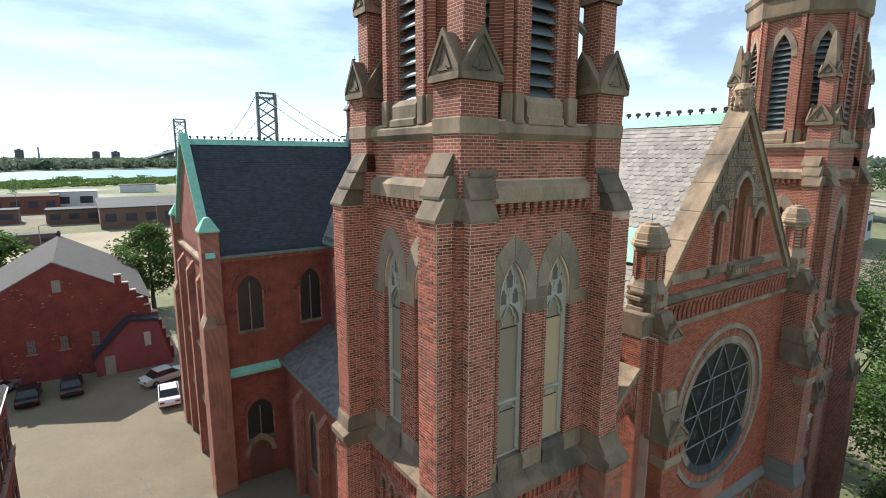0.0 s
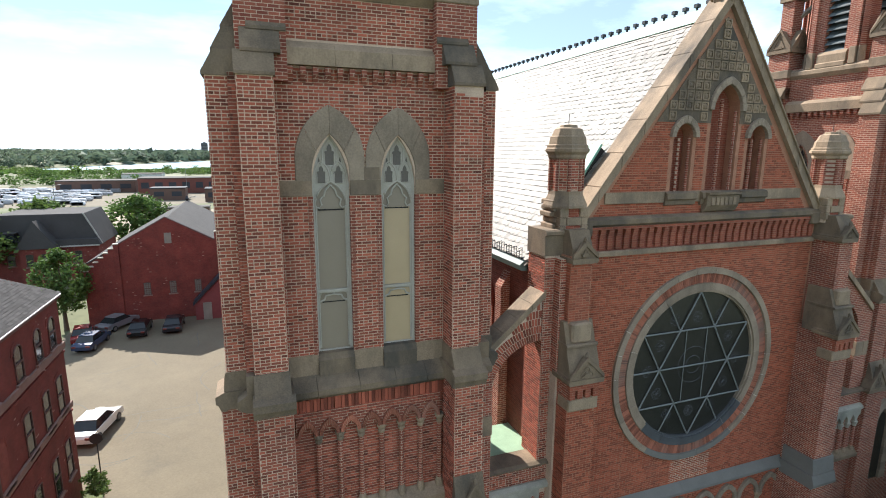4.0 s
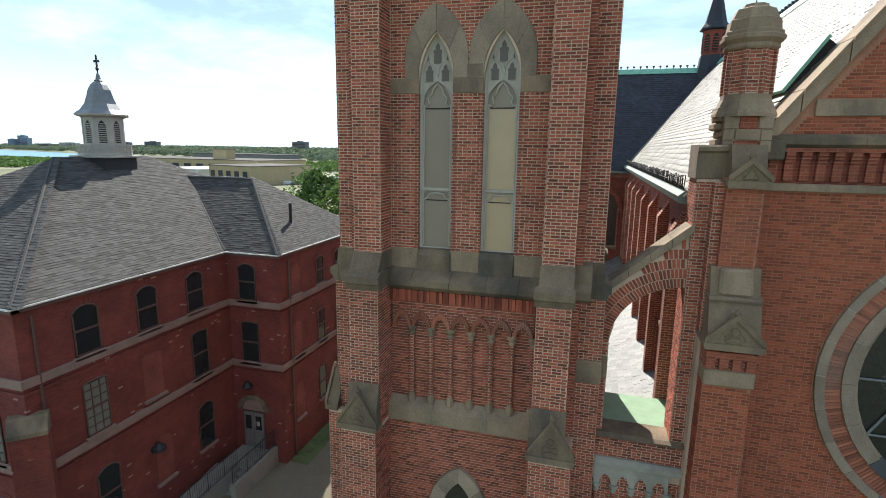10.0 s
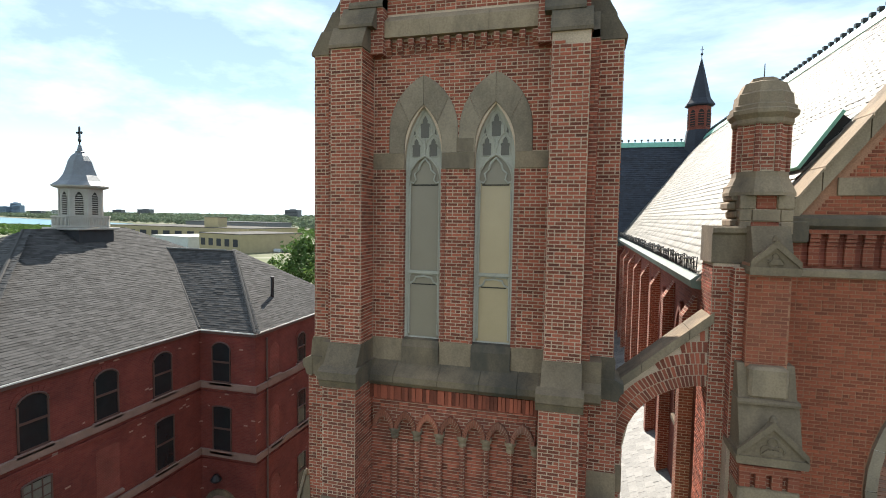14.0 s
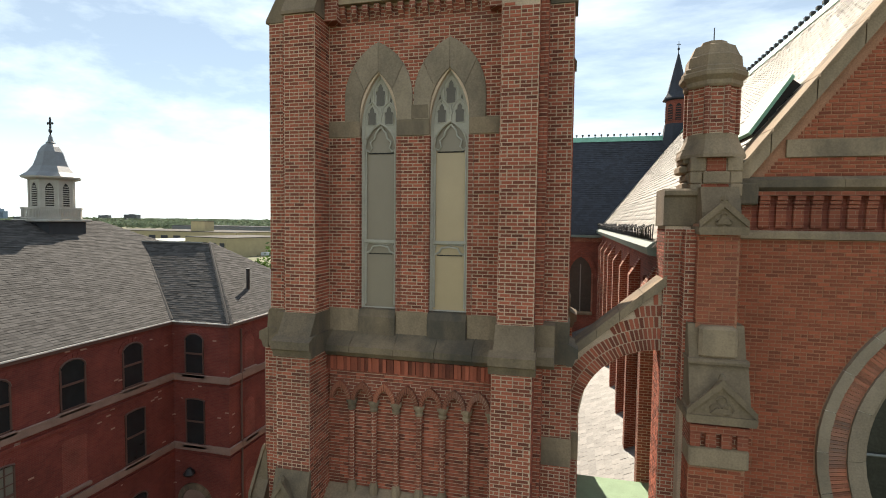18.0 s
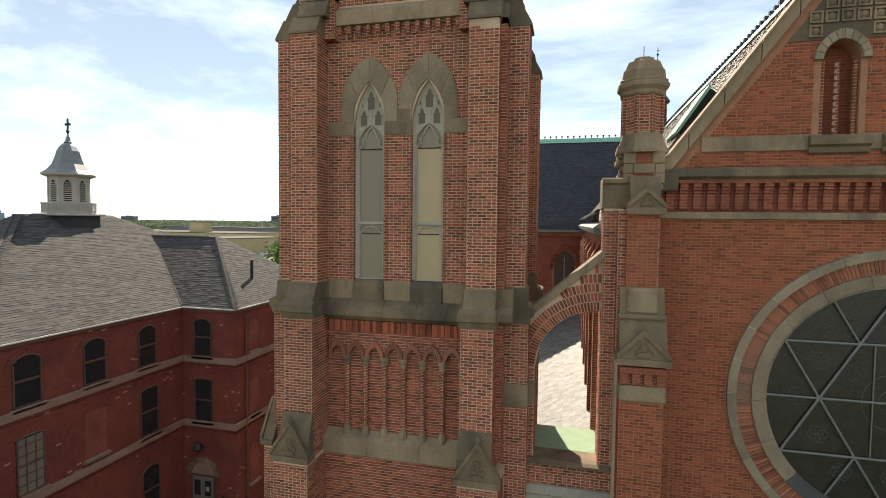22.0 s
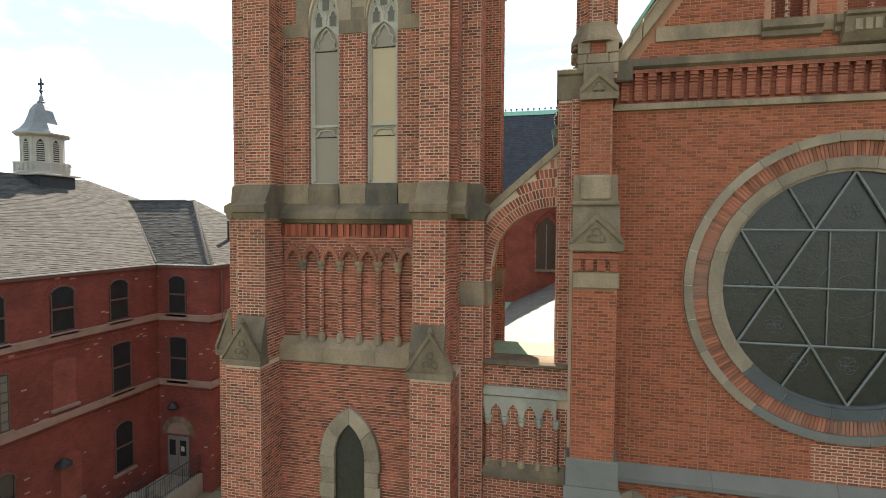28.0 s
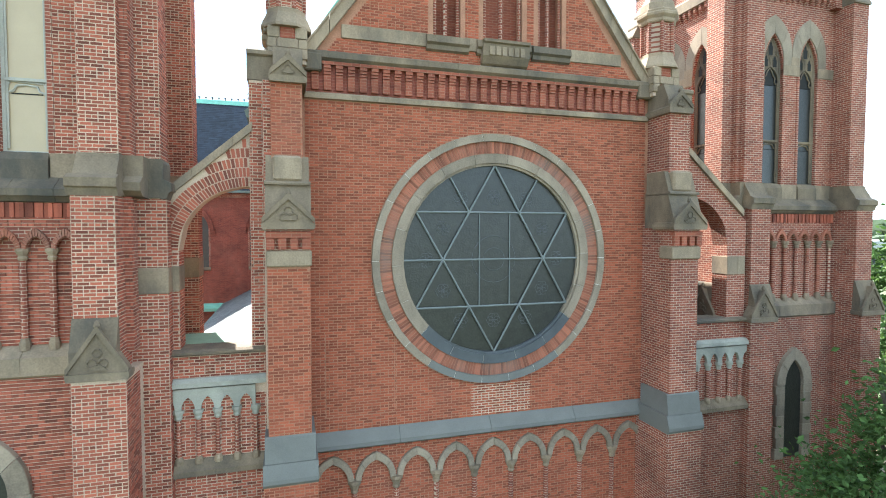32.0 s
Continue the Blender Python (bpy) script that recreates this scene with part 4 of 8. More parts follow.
def front_wall():
    t = thing("church_facade", "orange-red brick church facade with rose window and stone gable", "church facade", at=(XC, YF, GZ))

    def put(ob):
        ob.location = (-XC, -YF, -GZ)
        return ob

    x0, x1 = 14.45, 24.15
    # wall body with the round opening
    w = Shape()
    n = 64
    pts = [(XC + 2.67 * math.cos(2 * math.pi * i / n), ROSE_Z + 2.67 * math.sin(2 * math.pi * i / n)) for i in range(n)]

    def edge(u, z):
        dx, dz = u - XC, z - ROSE_Z
        k = min((x1 - XC) / abs(dx) if abs(dx) > 1e-6 else 1e9, ((18.8 - ROSE_Z) if dz > 0 else (ROSE_Z - 9.0)) / abs(dz) if abs(dz) > 1e-6 else 1e9)
        return XC + dx * k, ROSE_Z + dz * k
    for i in range(n):
        a, b = pts[i], pts[(i + 1) % n]
        c, d = edge(*a), edge(*b)
        w.add([(a[0], YF, a[1]), (c[0], YF, c[1]), (d[0], YF, d[1]), (b[0], YF, b[1])], [(0, 1, 2, 3)])
        w.add([(a[0], YF, a[1]), (b[0], YF, b[1]), (b[0], YF + 0.6, b[1]), (a[0], YF + 0.6, a[1])], [(0, 1, 2, 3)])
    for sx in (x0, x1):
        for sz, e in ((9.0, -1), (18.8, 1)):
            best = [p for p in (edge(*q) for q in pts)]
            pa = max((p for p in best if abs(p[0] - sx) < 0.15), key=lambda p: e * p[1], default=None)
            pb = min((p for p in best if abs(p[1] - sz) < 1e-3), key=lambda p: abs(p[0] - sx), default=None)
            if pa and pb:
                w.add([(pa[0], YF, pa[1]), (sx, YF, sz), (pb[0], YF, pb[1])], [(0, 1, 2)])
    w.box(x0, x1, YF + 0.6, YF + 0.7, 9.0, 18.8)
    w.box(x0, x1, YF, YF + 0.7, GZ - 0.5, 9.0)
    put(w.done("wall", MORTAR_RED, t))
    # gable body
    slope = (25.0 - 18.75) / (XC - 14.62)
    gable = put(Shape().prism([(14.62, 18.75), (23.98, 18.75), (XC, 25.0)], YF + 0.02, YF + 0.6).done("gable", MORTAR_RED, t))
    gl = lambda z: (14.62 + (z - 18.75) / slope + 0.28, 23.98 - (z - 18.75) / slope - 0.28)
    niches = [(18.07, 0.36, 19.62, 21.2, 21.6), (19.6, 0.55, 19.62, 22.0, 22.75), (20.97, 0.36, 19.62, 21.2, 21.6)]
    ng = [lancet_gap(c, h + 0.12, f, s, a + 0.16) for c, h, f, s, a in niches]
    loose = lambda z: (15.0, 16.7) if 10.15 < z < 12.2 else None
    single_bricks(south(YF), (b for b in courses(15.0, 16.7, 10.15, 12.2)), BRICK_NAVE_PIECE, t, (-XC, -YF, -GZ), 340)
    bricks = [(south(YF), courses(x0 + 0.1, x1 - 0.1, 9.78, 17.83, [round_gap(XR, ROSE_Z, 3.29), loose])),
              (south(YF), courses(x0 + 0.1, x1 - 0.1, 8.9, 9.35)),
              (south(YF + 0.02), courses(x0, x1, 18.97, 19.32, [], 0, gl)), (south(YF + 0.02), courses(x0, x1, 19.64, 21.62, ng, 0, gl)),
              (south(YF), courses(x0 + 0.1, x1 - 0.1, 5.5, 8.9))]
    b = put(brickwork("brickwork", BRICK_NAVE, t, bricks))
    # rose window
    r = new("rose_window")
    r.parent = t
    r.location = (-XC, -YF, -GZ)
    r["label"] = "round leaded window with a six-pointed star of bars"
    for k in range(26):
        ring_blocks(Shape(), XR, ROSE_Z, 3.09, 3.28, 26, YF + 0.1, YF - 0.085, 0.012, only=k).done("hood_stone", FLASHING if 17 <= k < 22 else STONE_BLOCK, r)
    for k in range(250):
        ring_blocks(Shape(), XR, ROSE_Z, 2.785, 3.085, 250, YF + 0.1, YF - 0.015, 0.016, 0.0, k).done("ring_brick", RING_BRICK, r)
    ring_blocks(Shape(), XR, ROSE_Z, 2.77, 3.10, 64, YF + 0.1, YF + 0.003, 0).done("mortar_bed", MORTAR, r)
    ring_blocks(Shape(), XR, ROSE_Z, 3.10, 3.27, 64, YF + 0.1, YF - 0.07, 0).done("hood_bed", REPOINTED, r)
    ring_blocks(Shape(), XR, ROSE_Z, 2.55, 2.76, 64, YF + 0.25, YF - 0.03, 0).done("ring_bed", REPOINTED, r)
    for k in range(18):
        low = 11 <= k < 16
        ring_blocks(Shape(), XR, ROSE_Z, 2.53, 2.775, 18, YF + 0.3, YF - 0.05, 0.016 if low else 0.008, 0.05, k).done("ring_stone", LEAD_DARK if low else STONE_BLOCK, r)
        ring_blocks(Shape(), XR, ROSE_Z, 2.465, 2.54, 18, YF + 0.35, YF + 0.0, 0.006, 0.05, k).done("inner_stone", LEAD_DARK if low else STONE_BLOCK, r)
    g = Shape().lathe([(2.59, 0), (2.59, 0.03)], 0, 0, 72).moved(Matrix.Translation((XR, YF + 0.12, ROSE_Z)) @ Matrix.Rotation(math.pi / 2, 4, "X"))
    g.done("leaded_glass", DARK_GLASS, r)
    R = ROSE_R
    yb = YF + 0.04
    P = lambda a: (XR + R * math.cos(radians(a)), yb, ROSE_Z + R * math.sin(radians(a)))
    for a, c in ((90, 210), (90, 330), (210, 330), (270, 30), (270, 150), (30, 150), (0, 180)):
        Shape().tube([P(a), P(c)], 0.027, 6).done("star_bar", LEAD, r)
    for a in (60, 120, 240, 300):
        q = R / math.sqrt(3)
        Shape().tube([(XR + q * math.cos(radians(a)), yb, ROSE_Z + q * math.sin(radians(a))), P(a)], 0.022, 6).done("spoke_bar", LEAD, r)
    for u in (-0.42, 0.44):
        Shape().tube([(XR + u, yb + 0.02, ROSE_Z - R / 2), (XR + u, yb + 0.02, ROSE_Z + R / 2)], 0.016, 5).done("upright_bar", LEAD, r)
    for a in range(12):
        rr = 1.63 if a % 2 else 1.85
        cx, cz = XR + rr * math.cos(radians(30 * a)), ROSE_Z + rr * math.sin(radians(30 * a))
        s = Shape()
        for k in range(6):
            q = 2 * math.pi * k / 6
            e = [(cx + 0.1 * math.cos(q) + 0.1 * math.cos(q + 2 * math.pi * j / 7), yb + 0.05, cz + 0.1 * math.sin(q) + 0.1 * math.sin(q + 2 * math.pi * j / 7)) for j in range(8)]
            s.tube(e, 0.006, 4)
        s.done("rosette", LEAD_DARK, r)
    s = Shape()
    for rr in (0.3, 0.62):
        s.tube([(XR + rr * math.cos(2 * math.pi * j / 24), yb + 0.05, ROSE_Z + rr * math.sin(2 * math.pi * j / 24)) for j in range(25)], 0.008, 4)
    s.done("rosette", LEAD_DARK, r)
    # string below the rose, blind arcade
    q = 14.5
    for wd in (2.3, 2.45, 2.5, 2.4):
        put(Shape().prism([(YF + 0.1, 9.82), (YF, 9.80), (YF - 0.20, 9.52), (YF - 0.20, 9.42), (YF - 0.05, 9.33), (YF + 0.1, 9.33)], q + 0.004, q + wd - 0.004, "x").done("string_course", FLASHING, t))
        q += wd
    bay = (24.1 - 14.62) / 9
    for i in range(9):
        c = 14.62 + bay * (i + 0.5)
        aa = put(new("arcade_arch"))
        aa.parent = t
        each_piece(arch_ring(Shape(), c, 0.36, 0.515, 8.52, 9.0, 9.2, -YF - 0.3, -YF + 0.10, 2), "voussoir", STONE_BLOCK, aa)
        for e in (-1, 1):
            if e < 0 or i == 8:
                u = c + e * bay / 2
                put(Shape().lathe([(0.07, 5.6), (0.07, 8.22)], u, YF - 0.01, 8).done("colonnette", BRICK_FAR, t))
                put(Shape().lathe([(0.07, 8.2), (0.1, 8.24), (0.09, 8.3), (0.14, 8.42), (0.17, 8.46), (0.17, 8.54)], u, YF - 0.01, 8).done("capital", STONE, t))
    # freshly pointed patch under the rose
    put(Shape().box(18.75, 20.45, YF - 0.005, YF + 0.05, 9.83, 10.62).done("pointed_patch", MORTAR, t))
    # corbel table under the gable
    q = 14.55
    for wd in (1.75, 2.0, 1.9, 2.05, 1.8):
        put(Shape().prism([(YF + 0.1, 17.99), (YF - 0.05, 17.99), (YF - 0.10, 17.95), (YF - 0.10, 17.84), (YF + 0.1, 17.81)], q + 0.003, q + wd - 0.003, "x").done("corbel_base", STONE, t))
        put(Shape().prism([(YF + 0.2, 18.97), (YF - 0.06, 18.97), (YF - 0.20, 18.90), (YF - 0.20, 18.77), (YF - 0.1, 18.70), (YF + 0.2, 18.70)], q + 0.003, q + wd - 0.003, "x").done("cornice_stone", STONE_DARK, t))
        q += wd
    # darker brick in the recess: shade between the corbels put into colour
    put(Shape().box(14.6, 24.0, YF - 0.02, YF + 0.1, 17.98, 18.72).done("corbel_field", CHURCH_RED, t))
    put(Shape().box(14.6, 24.0, YF - 0.15, YF, 18.625, 18.70).done("corbel_course", NAVE_FAR, t))
    for i in range(33):
        u = 14.80 + i * (23.82 - 14.80) / 32
        s = Shape()
        for z0, z1, d in ((18.54, 18.62, 0.145), (18.47, 18.535, 0.125), (18.40, 18.465, 0.105), (18.04, 18.395, 0.09)):
            s.bevel_box(u - 0.085, u + 0.085, YF - d, YF, z0, z1, 0.006)
        put(s.done("corbel", NAVE_FAR, t))
    # gable: stone strips, niches, carved panels, coping
    q0, q1 = gl(19.45)
    holes = [(c - h - 0.15, c + h + 0.15) for c, h, *_ in niches]
    u = q0
    for k, (a, bb) in enumerate(holes + [(q1, q1)]):
        if a - u > 0.1:
            put(Shape().bevel_box(u + 0.003, a - 0.003, YF - 0.03, YF + 0.1, 19.32, 19.64, 0.008).done("stone_strip", STONE, t))
        u = bb
    for c, h, f, s_, a in niches:
        nn = new("niche")
        nn.parent = t
        nn.location = (-XC, -YF, -GZ)
        hollow(gable, Shape().prism([(c - h, f)] + lancet(c, h, s_, a, 6) + [(c + h, f)], YF - 0.05, YF + 0.42).done("cutter", MORTAR_RED))
        Shape().prism([(c - h, f)] + lancet(c, h, s_, a, 6) + [(c + h, f)], YF + 0.40, YF + 0.416).done("back", NAVE_FAR, nn)
        each_piece(arch_ring(Shape(), c, h, h + 0.16, s_, a, a + 0.22, -YF - 0.02, -YF + 0.09, 5), "voussoir", STONE_BLOCK, nn)
        for e in (-1, 1):
            Shape().lathe([(0.045, f), (0.045, s_)], c + e * (h - 0.05), YF + 0.12, 8).done("shaft", BRICK_FAR, nn)
        Shape().lathe([(0.055, f), (0.055, a - 0.4)], c, YF + 0.2, 8).done("mullion", BRICK_FAR, nn)
        sl = Shape().prism([(YF, f + 0.02), (YF - 0.14, f - 0.03), (YF - 0.16, f - 0.2), (YF - 0.08, f - 0.25), (YF - 0.08, f - 0.36), (YF, f - 0.4)], c - h - 0.2, c + h + 0.2, "x")
        sl.done("sill", STONE_DARK, nn)
    # carved name stone under the middle niche: worn letters as bars
    ns = new("name_stone")
    ns.parent = t
    ns.location = (-XC, -YF, -GZ)
    Shape().prism([(YF, 19.60), (YF - 0.28, 19.60), (YF - 0.28, 19.53), (YF - 0.22, 19.50), (YF - 0.20, 19.20), (YF - 0.10, 19.03), (YF, 18.98)], 18.97, 20.26, "x").done("stone", STONE_DARK, ns)
    for i in range(6):
        Shape().box(19.15 + i * 0.17, 19.27 + i * 0.17, YF - 0.232, YF - 0.15, 19.22, 19.44).done("worn_letter", STONE, ns)
    ag = [lancet_gap(c, h + 0.17, f, s_, a + 0.22) for c, h, f, s_, a in niches]
    # darker stone behind the squares: shade of the gaps put into colour
    fld = Shape().prism([(gl(21.62)[0], 21.62), (gl(21.62)[1], 21.62), (XC, 24.6)], YF + 0.0, YF + 0.1)
    fld = put(fld.done("carved_field", STONE_DARK, t))
    for c, h, f, s_, a in niches:
        hollow(fld, Shape().prism([(c - h - 0.02, f)] + lancet(c, h + 0.02, s_, a + 0.03, 6) + [(c + h + 0.02, f)], YF - 0.05, YF + 0.3).done("cutter", MORTAR_RED))
    z, sq, pitch = 21.68, 0.25, 0.29
    while z < 24.3:
        lo, hi = gl(z + sq)
        u = XC - sq / 2 - pitch * 14
        while u < hi + 0.1:
            busy = any(g(zz) and g(zz)[0] < u + sq and g(zz)[1] > u for g in ag for zz in (z, z + sq))
            if u > lo - 0.12 and u + sq < hi + 0.12 and not busy:
                s = Shape()
                for a, bb, c2, d in ((0, sq, 0, 0.04), (0, sq, sq - 0.04, sq), (0, 0.04, 0.04, sq - 0.04), (sq - 0.04, sq, 0.04, sq - 0.04)):
                    s.box(u + a, u + bb, YF - 0.035, YF, z + c2, z + d)
                k = len(s.v)
                s.lathe([(0.03, 0), (0.09, 0.01), (0.04, 0.04)], 0, 0, 6)
                s.v[k:] = [tuple(Matrix.Translation((u + sq / 2, YF, z + sq / 2)) @ Matrix.Rotation(math.pi / 2, 4, "X") @ Vector(p)) for p in s.v[k:]]
                put(s.done("carved_square", STONE, t))
            u += pitch
        z += pitch
    for sgn in (-1, 1):
        nst = 7
        for i in range(nst):
            a, bb = i / nst + 0.002, (i + 1) / nst - 0.002
            fx = lambda k: XC + sgn * (XC - 14.45) * (1 - k)
            fz = lambda k: 18.78 + k * (25.25 - 18.78)
            s = Shape().prism([(fx(a), fz(a) - 0.32), (fx(bb), fz(bb) - 0.32), (fx(bb), fz(bb) + 0.06), (fx(a), fz(a) + 0.06)], YF - 0.12, YF + 0.55)
            s.prism([(fx(a), fz(a) + 0.06), (fx(bb), fz(bb) + 0.06), (fx(bb), fz(bb) + 0.12), (fx(a), fz(a) + 0.12)], YF - 0.18, YF + 0.6)
            put(s.done("coping_stone", STONE, t))
        put(Shape().bevel_box(*sorted((XC + sgn * 4.35, XC + sgn * 4.95)), YF - 0.22, YF + 0.5, 18.45, 18.86, 0.03).done("kneeler", STONE_DARK, t))
    rnd = random.Random(5)
    s = Shape().lathe([(0.25, 24.9), (0.33, 25.1), (0.30, 25.55), (0.38, 25.75), (0.2, 25.95), (0.1, 26.0)], XC, YF + 0.2, 8)
    for k in range(46):
        a, z = rnd.uniform(0, 6.28), rnd.uniform(25.0, 25.85)
        c = (XC + 0.33 * math.cos(a), YF + 0.2 + 0.33 * math.sin(a), z)
        s.add([(c[0] + dx * 0.09, c[1] + dy * 0.09, c[2] + dz_ * 0.09) for dx, dy, dz_ in ((1, 0, 0), (-1, 0, 0), (0, 1, 0), (0, -1, 0), (0, 0, 1), (0, 0, -1))], [(0, 2, 4), (2, 1, 4), (1, 3, 4), (3, 0, 4), (2, 0, 5), (1, 2, 5), (3, 1, 5), (0, 3, 5)])
    fin = put(s.done("carved_finial", STONE, t))
    s = Shape().lathe([(0.12, 25.9), (0.1, 26.5)], XC, YF + 0.2, 8).box(XC - 0.28, XC + 0.28, YF + 0.13, YF + 0.27, 26.55, 26.72).box(XC - 0.09, XC + 0.09, YF + 0.12, YF + 0.28, 26.4, 27.0)
    put(s.done("stone_cross", STONE_DARK, t))
    return t


def nave_pier(mirror):
    """Buttress pier at the edge of the front, crowned by a round-capped turret."""
    X = (lambda x: x) if mirror > 0 else (lambda x: 2 * XC - x)
    t = thing("buttress_pier", "red brick buttress pier with stone gablets and turret", "buttress", "buttress piers of the front", at=(X(14.17), 8.8, GZ))

    def put(s, name, mat, label=""):
        if mirror < 0:
            s.v = [(2 * XC - x, y, z) for x, y, z in s.v]
        ob = s.done(name, mat, t, label)
        ob.location = (-t.location.x, -t.location.y, -GZ)
        return ob

    st = Shape().box(13.73, 14.61, 7.95, 9.6, 9.4, 14.9).box(13.83, 14.48, 8.26, 9.6, 14.8, 18.1).box(13.62, 14.74, 7.82, 9.6, GZ - 0.5, 9.4)
    put(st, "shaft", MORTAR_RED if mirror > 0 else BRICK_FAR)
    put(Shape().box(13.36, 13.85, 8.74, 9.62, 9.0, 18.05), "side_shaft", MORTAR if mirror > 0 else BRICK_FAR)
    put(Shape().box(13.66, 13.85, 8.45, 9.2, 9.5, 18.0), "corner_shaft", MORTAR if mirror > 0 else BRICK_FAR)
    put(Shape().prism([(9.0, 10.30), (7.95, 10.30), (7.92, 10.27), (7.85, 9.74), (9.0, 9.74)], 13.64, 14.70, "x"), "base_offset", FLASHING)
    put(Shape().prism([(9.0, 9.73), (7.84, 9.73), (7.75, 9.42), (7.75, 9.33), (7.82, 9.25), (9.0, 9.25)], 13.60, 14.75, "x"), "base_nose", FLASHING)
    put(Shape().bevel_box(13.71, 14.65, 7.86, 8.4, 13.95, 14.30, 0.03), "rough_block", STONE)
    put(Shape().box(13.72, 14.62, 7.93, 8.4, 14.30, 14.80), "corbel_field", BRICK_FAR)
    for i in range(4):
        u = 13.72 + i * 0.243
        put(Shape().bevel_box(u, u + 0.165, 7.83, 8.0, 14.32, 14.56, 0.006), "corbel", NAVE_FAR)
    put(Shape().bevel_box(13.71, 14.63, 7.82, 8.0, 14.565, 14.70, 0.006), "corbel_head", NAVE_FAR)
    g = gablet(Shape(), 13.70, 14.65, -8.6, -7.78, 14.86, 15.48)
    g.prism([(9.0, 15.72), (8.08, 15.72), (7.84, 15.0), (7.84, 14.78), (9.0, 14.78)], 13.70, 14.64, "x")
    put(g, "lower_gablet", STONE_DARK)
    put(Shape().prism([(9.0, 15.78), (8.04, 15.78), (8.0, 15.74), (8.0, 15.70), (9.0, 15.70)], 13.68, 14.64, "x"), "offset_ledge", STONE_DARK)
    put(Shape().prism([(9.0, 16.34), (8.28, 16.34), (8.10, 15.78), (9.0, 15.78)], 13.71, 14.61, "x"), "offset_stone", STONE_DARK)
    put(Shape().bevel_box(13.86, 14.47, 8.06, 8.6, 15.785, 16.335, 0.05), "offset_block", STONE)
    put(gablet(Shape(), 13.87, 14.52, -9.3, -8.17, 18.02, 18.48), "upper_gablet", STONE_DARK)
    put(Shape().prism([(9.3, 18.75), (8.5, 18.75), (8.3, 18.3), (8.3, 18.05), (9.3, 18.05)], 13.88, 14.50, "x"), "gablet_back", STONE_DARK)
    put(Shape().prism([(9.65, 18.74), (8.74, 18.74), (8.68, 18.70), (8.68, 18.62), (8.74, 18.58), (8.72, 18.06), (9.65, 18.04)], 13.32, 13.90, "x"), "side_block", STONE_DARK)
    rnd = random.Random(31)
    zs = (18.6, 18.83, 19.05, 19.31)
    for k in range(3):
        cuts = [13.75, 13.75 + rnd.uniform(0.2, 0.3), 14.63 - rnd.uniform(0.2, 0.3), 14.63]
        for j in range(3):
            stone = (k + j) % 2 == 0 or j != 1
            jut = rnd.uniform(0.0, 0.03) if stone else -0.02
            put(Shape().bevel_box(cuts[j] + 0.006, cuts[j + 1] - 0.006, 8.76 - jut, 9.6, zs[k] + 0.005, zs[k + 1] - 0.005, 0.012), "turret_block" if stone else "turret_brick", STONE if stone else NAVE_FAR)
    put(Shape().box(13.78, 14.60, 8.8, 9.6, 18.5, 19.3), "turret_core", MORTAR)
    for k in range(5):
        z = 18.72 + k * 0.16
        put(Shape().bevel_box(13.62 + rnd.uniform(0, 0.1), 13.80, 8.95 + rnd.uniform(-0.05, 0.1), 9.6, z, z + 0.15, 0.03), "broken_stone", STONE)
    put(Shape().lathe([(0.60, 19.30), (0.60, 19.36), (0.47, 19.64), (0.46, 19.74)], 14.17, 9.2, 8), "turret_collar", STONE)
    put(Shape().lathe([(0.43, 19.7), (0.43, 20.62)], 14.17, 9.2, 8), "turret_shaft", MORTAR if mirror > 0 else BRICK_FAR)
    if mirror > 0:
        for k in range(8):
            s = Shape()
            side = 2 * 0.43 * math.sin(math.pi / 8)
            brick_face(s, lambda u, d, z: (u, -0.43 * math.cos(math.pi / 8) - d, z), courses(-side / 2 + 0.05, side / 2 - 0.05, 19.76, 20.6))
            s.moved(Matrix.Translation((14.17, 9.2, 0)) @ Matrix.Rotation(math.pi / 4 * k, 4, "Z"))
            put(s, "turret_bricks", BRICK)["kind"] = "stuff"
    for k in range(8):
        a = 2 * math.pi * (k + 0.5) / 8
        put(Shape().lathe([(0.055, 19.74), (0.055, 20.6)], 14.17 + 0.43 * math.cos(a), 9.2 + 0.43 * math.sin(a), 6), "turret_rib", BRICK_FAR)
    put(Shape().lathe([(0.48, 20.58), (0.51, 20.62), (0.51, 20.69), (0.585, 20.77), (0.59, 20.84), (0.55, 20.87), (0.55, 20.93), (0.50, 20.96), (0.475, 21.15), (0.44, 21.18), (0.36, 21.36), (0.24, 21.40), (0.22, 21.46), (0.04, 21.48)], 14.17, 9.2, 8), "turret_cap", STONE)
    put(Shape().lathe([(0.012, 21.45), (0.008, 21.75)], 14.17, 9.2, 6), "lightning_rod", IRON)
    if mirror > 0:
        single_bricks(south(7.95), courses(13.73, 14.61, 10.30, 13.95), BRICK_NAVE_PIECE, t, (-t.location.x, -t.location.y, -GZ))
        f = [(east(14.61), courses(7.95, 9.15, 10.30, 14.8)), (west(13.73), courses(-9.0, -7.95, 10.30, 14.8)),
             (south(8.26), courses(13.83, 14.48, 16.34, 17.98)), (east(14.48), courses(8.26, 9.15, 16.34, 18.0)), (west(13.83), courses(-8.6, -8.26, 16.34, 18.0)),
             (south(7.82), courses(13.62, 14.74, 6.5, 9.24))]
        ob = brickwork("brickwork", BRICK_NAVE, t, f)
        ob.location = (-t.location.x, -t.location.y, -GZ)
        f = [(south(8.74), courses(13.36, 13.66, 9.0, 18.0)), (west(13.36), courses(-9.62, -8.74, 9.0, 18.0)), (south(8.45), courses(13.66, 13.85, 14.8, 18.0)), (west(13.66), courses(-9.2, -8.45, 14.8, 18.0))]
        ob = brickwork("side_brickwork", BRICK, t, f)
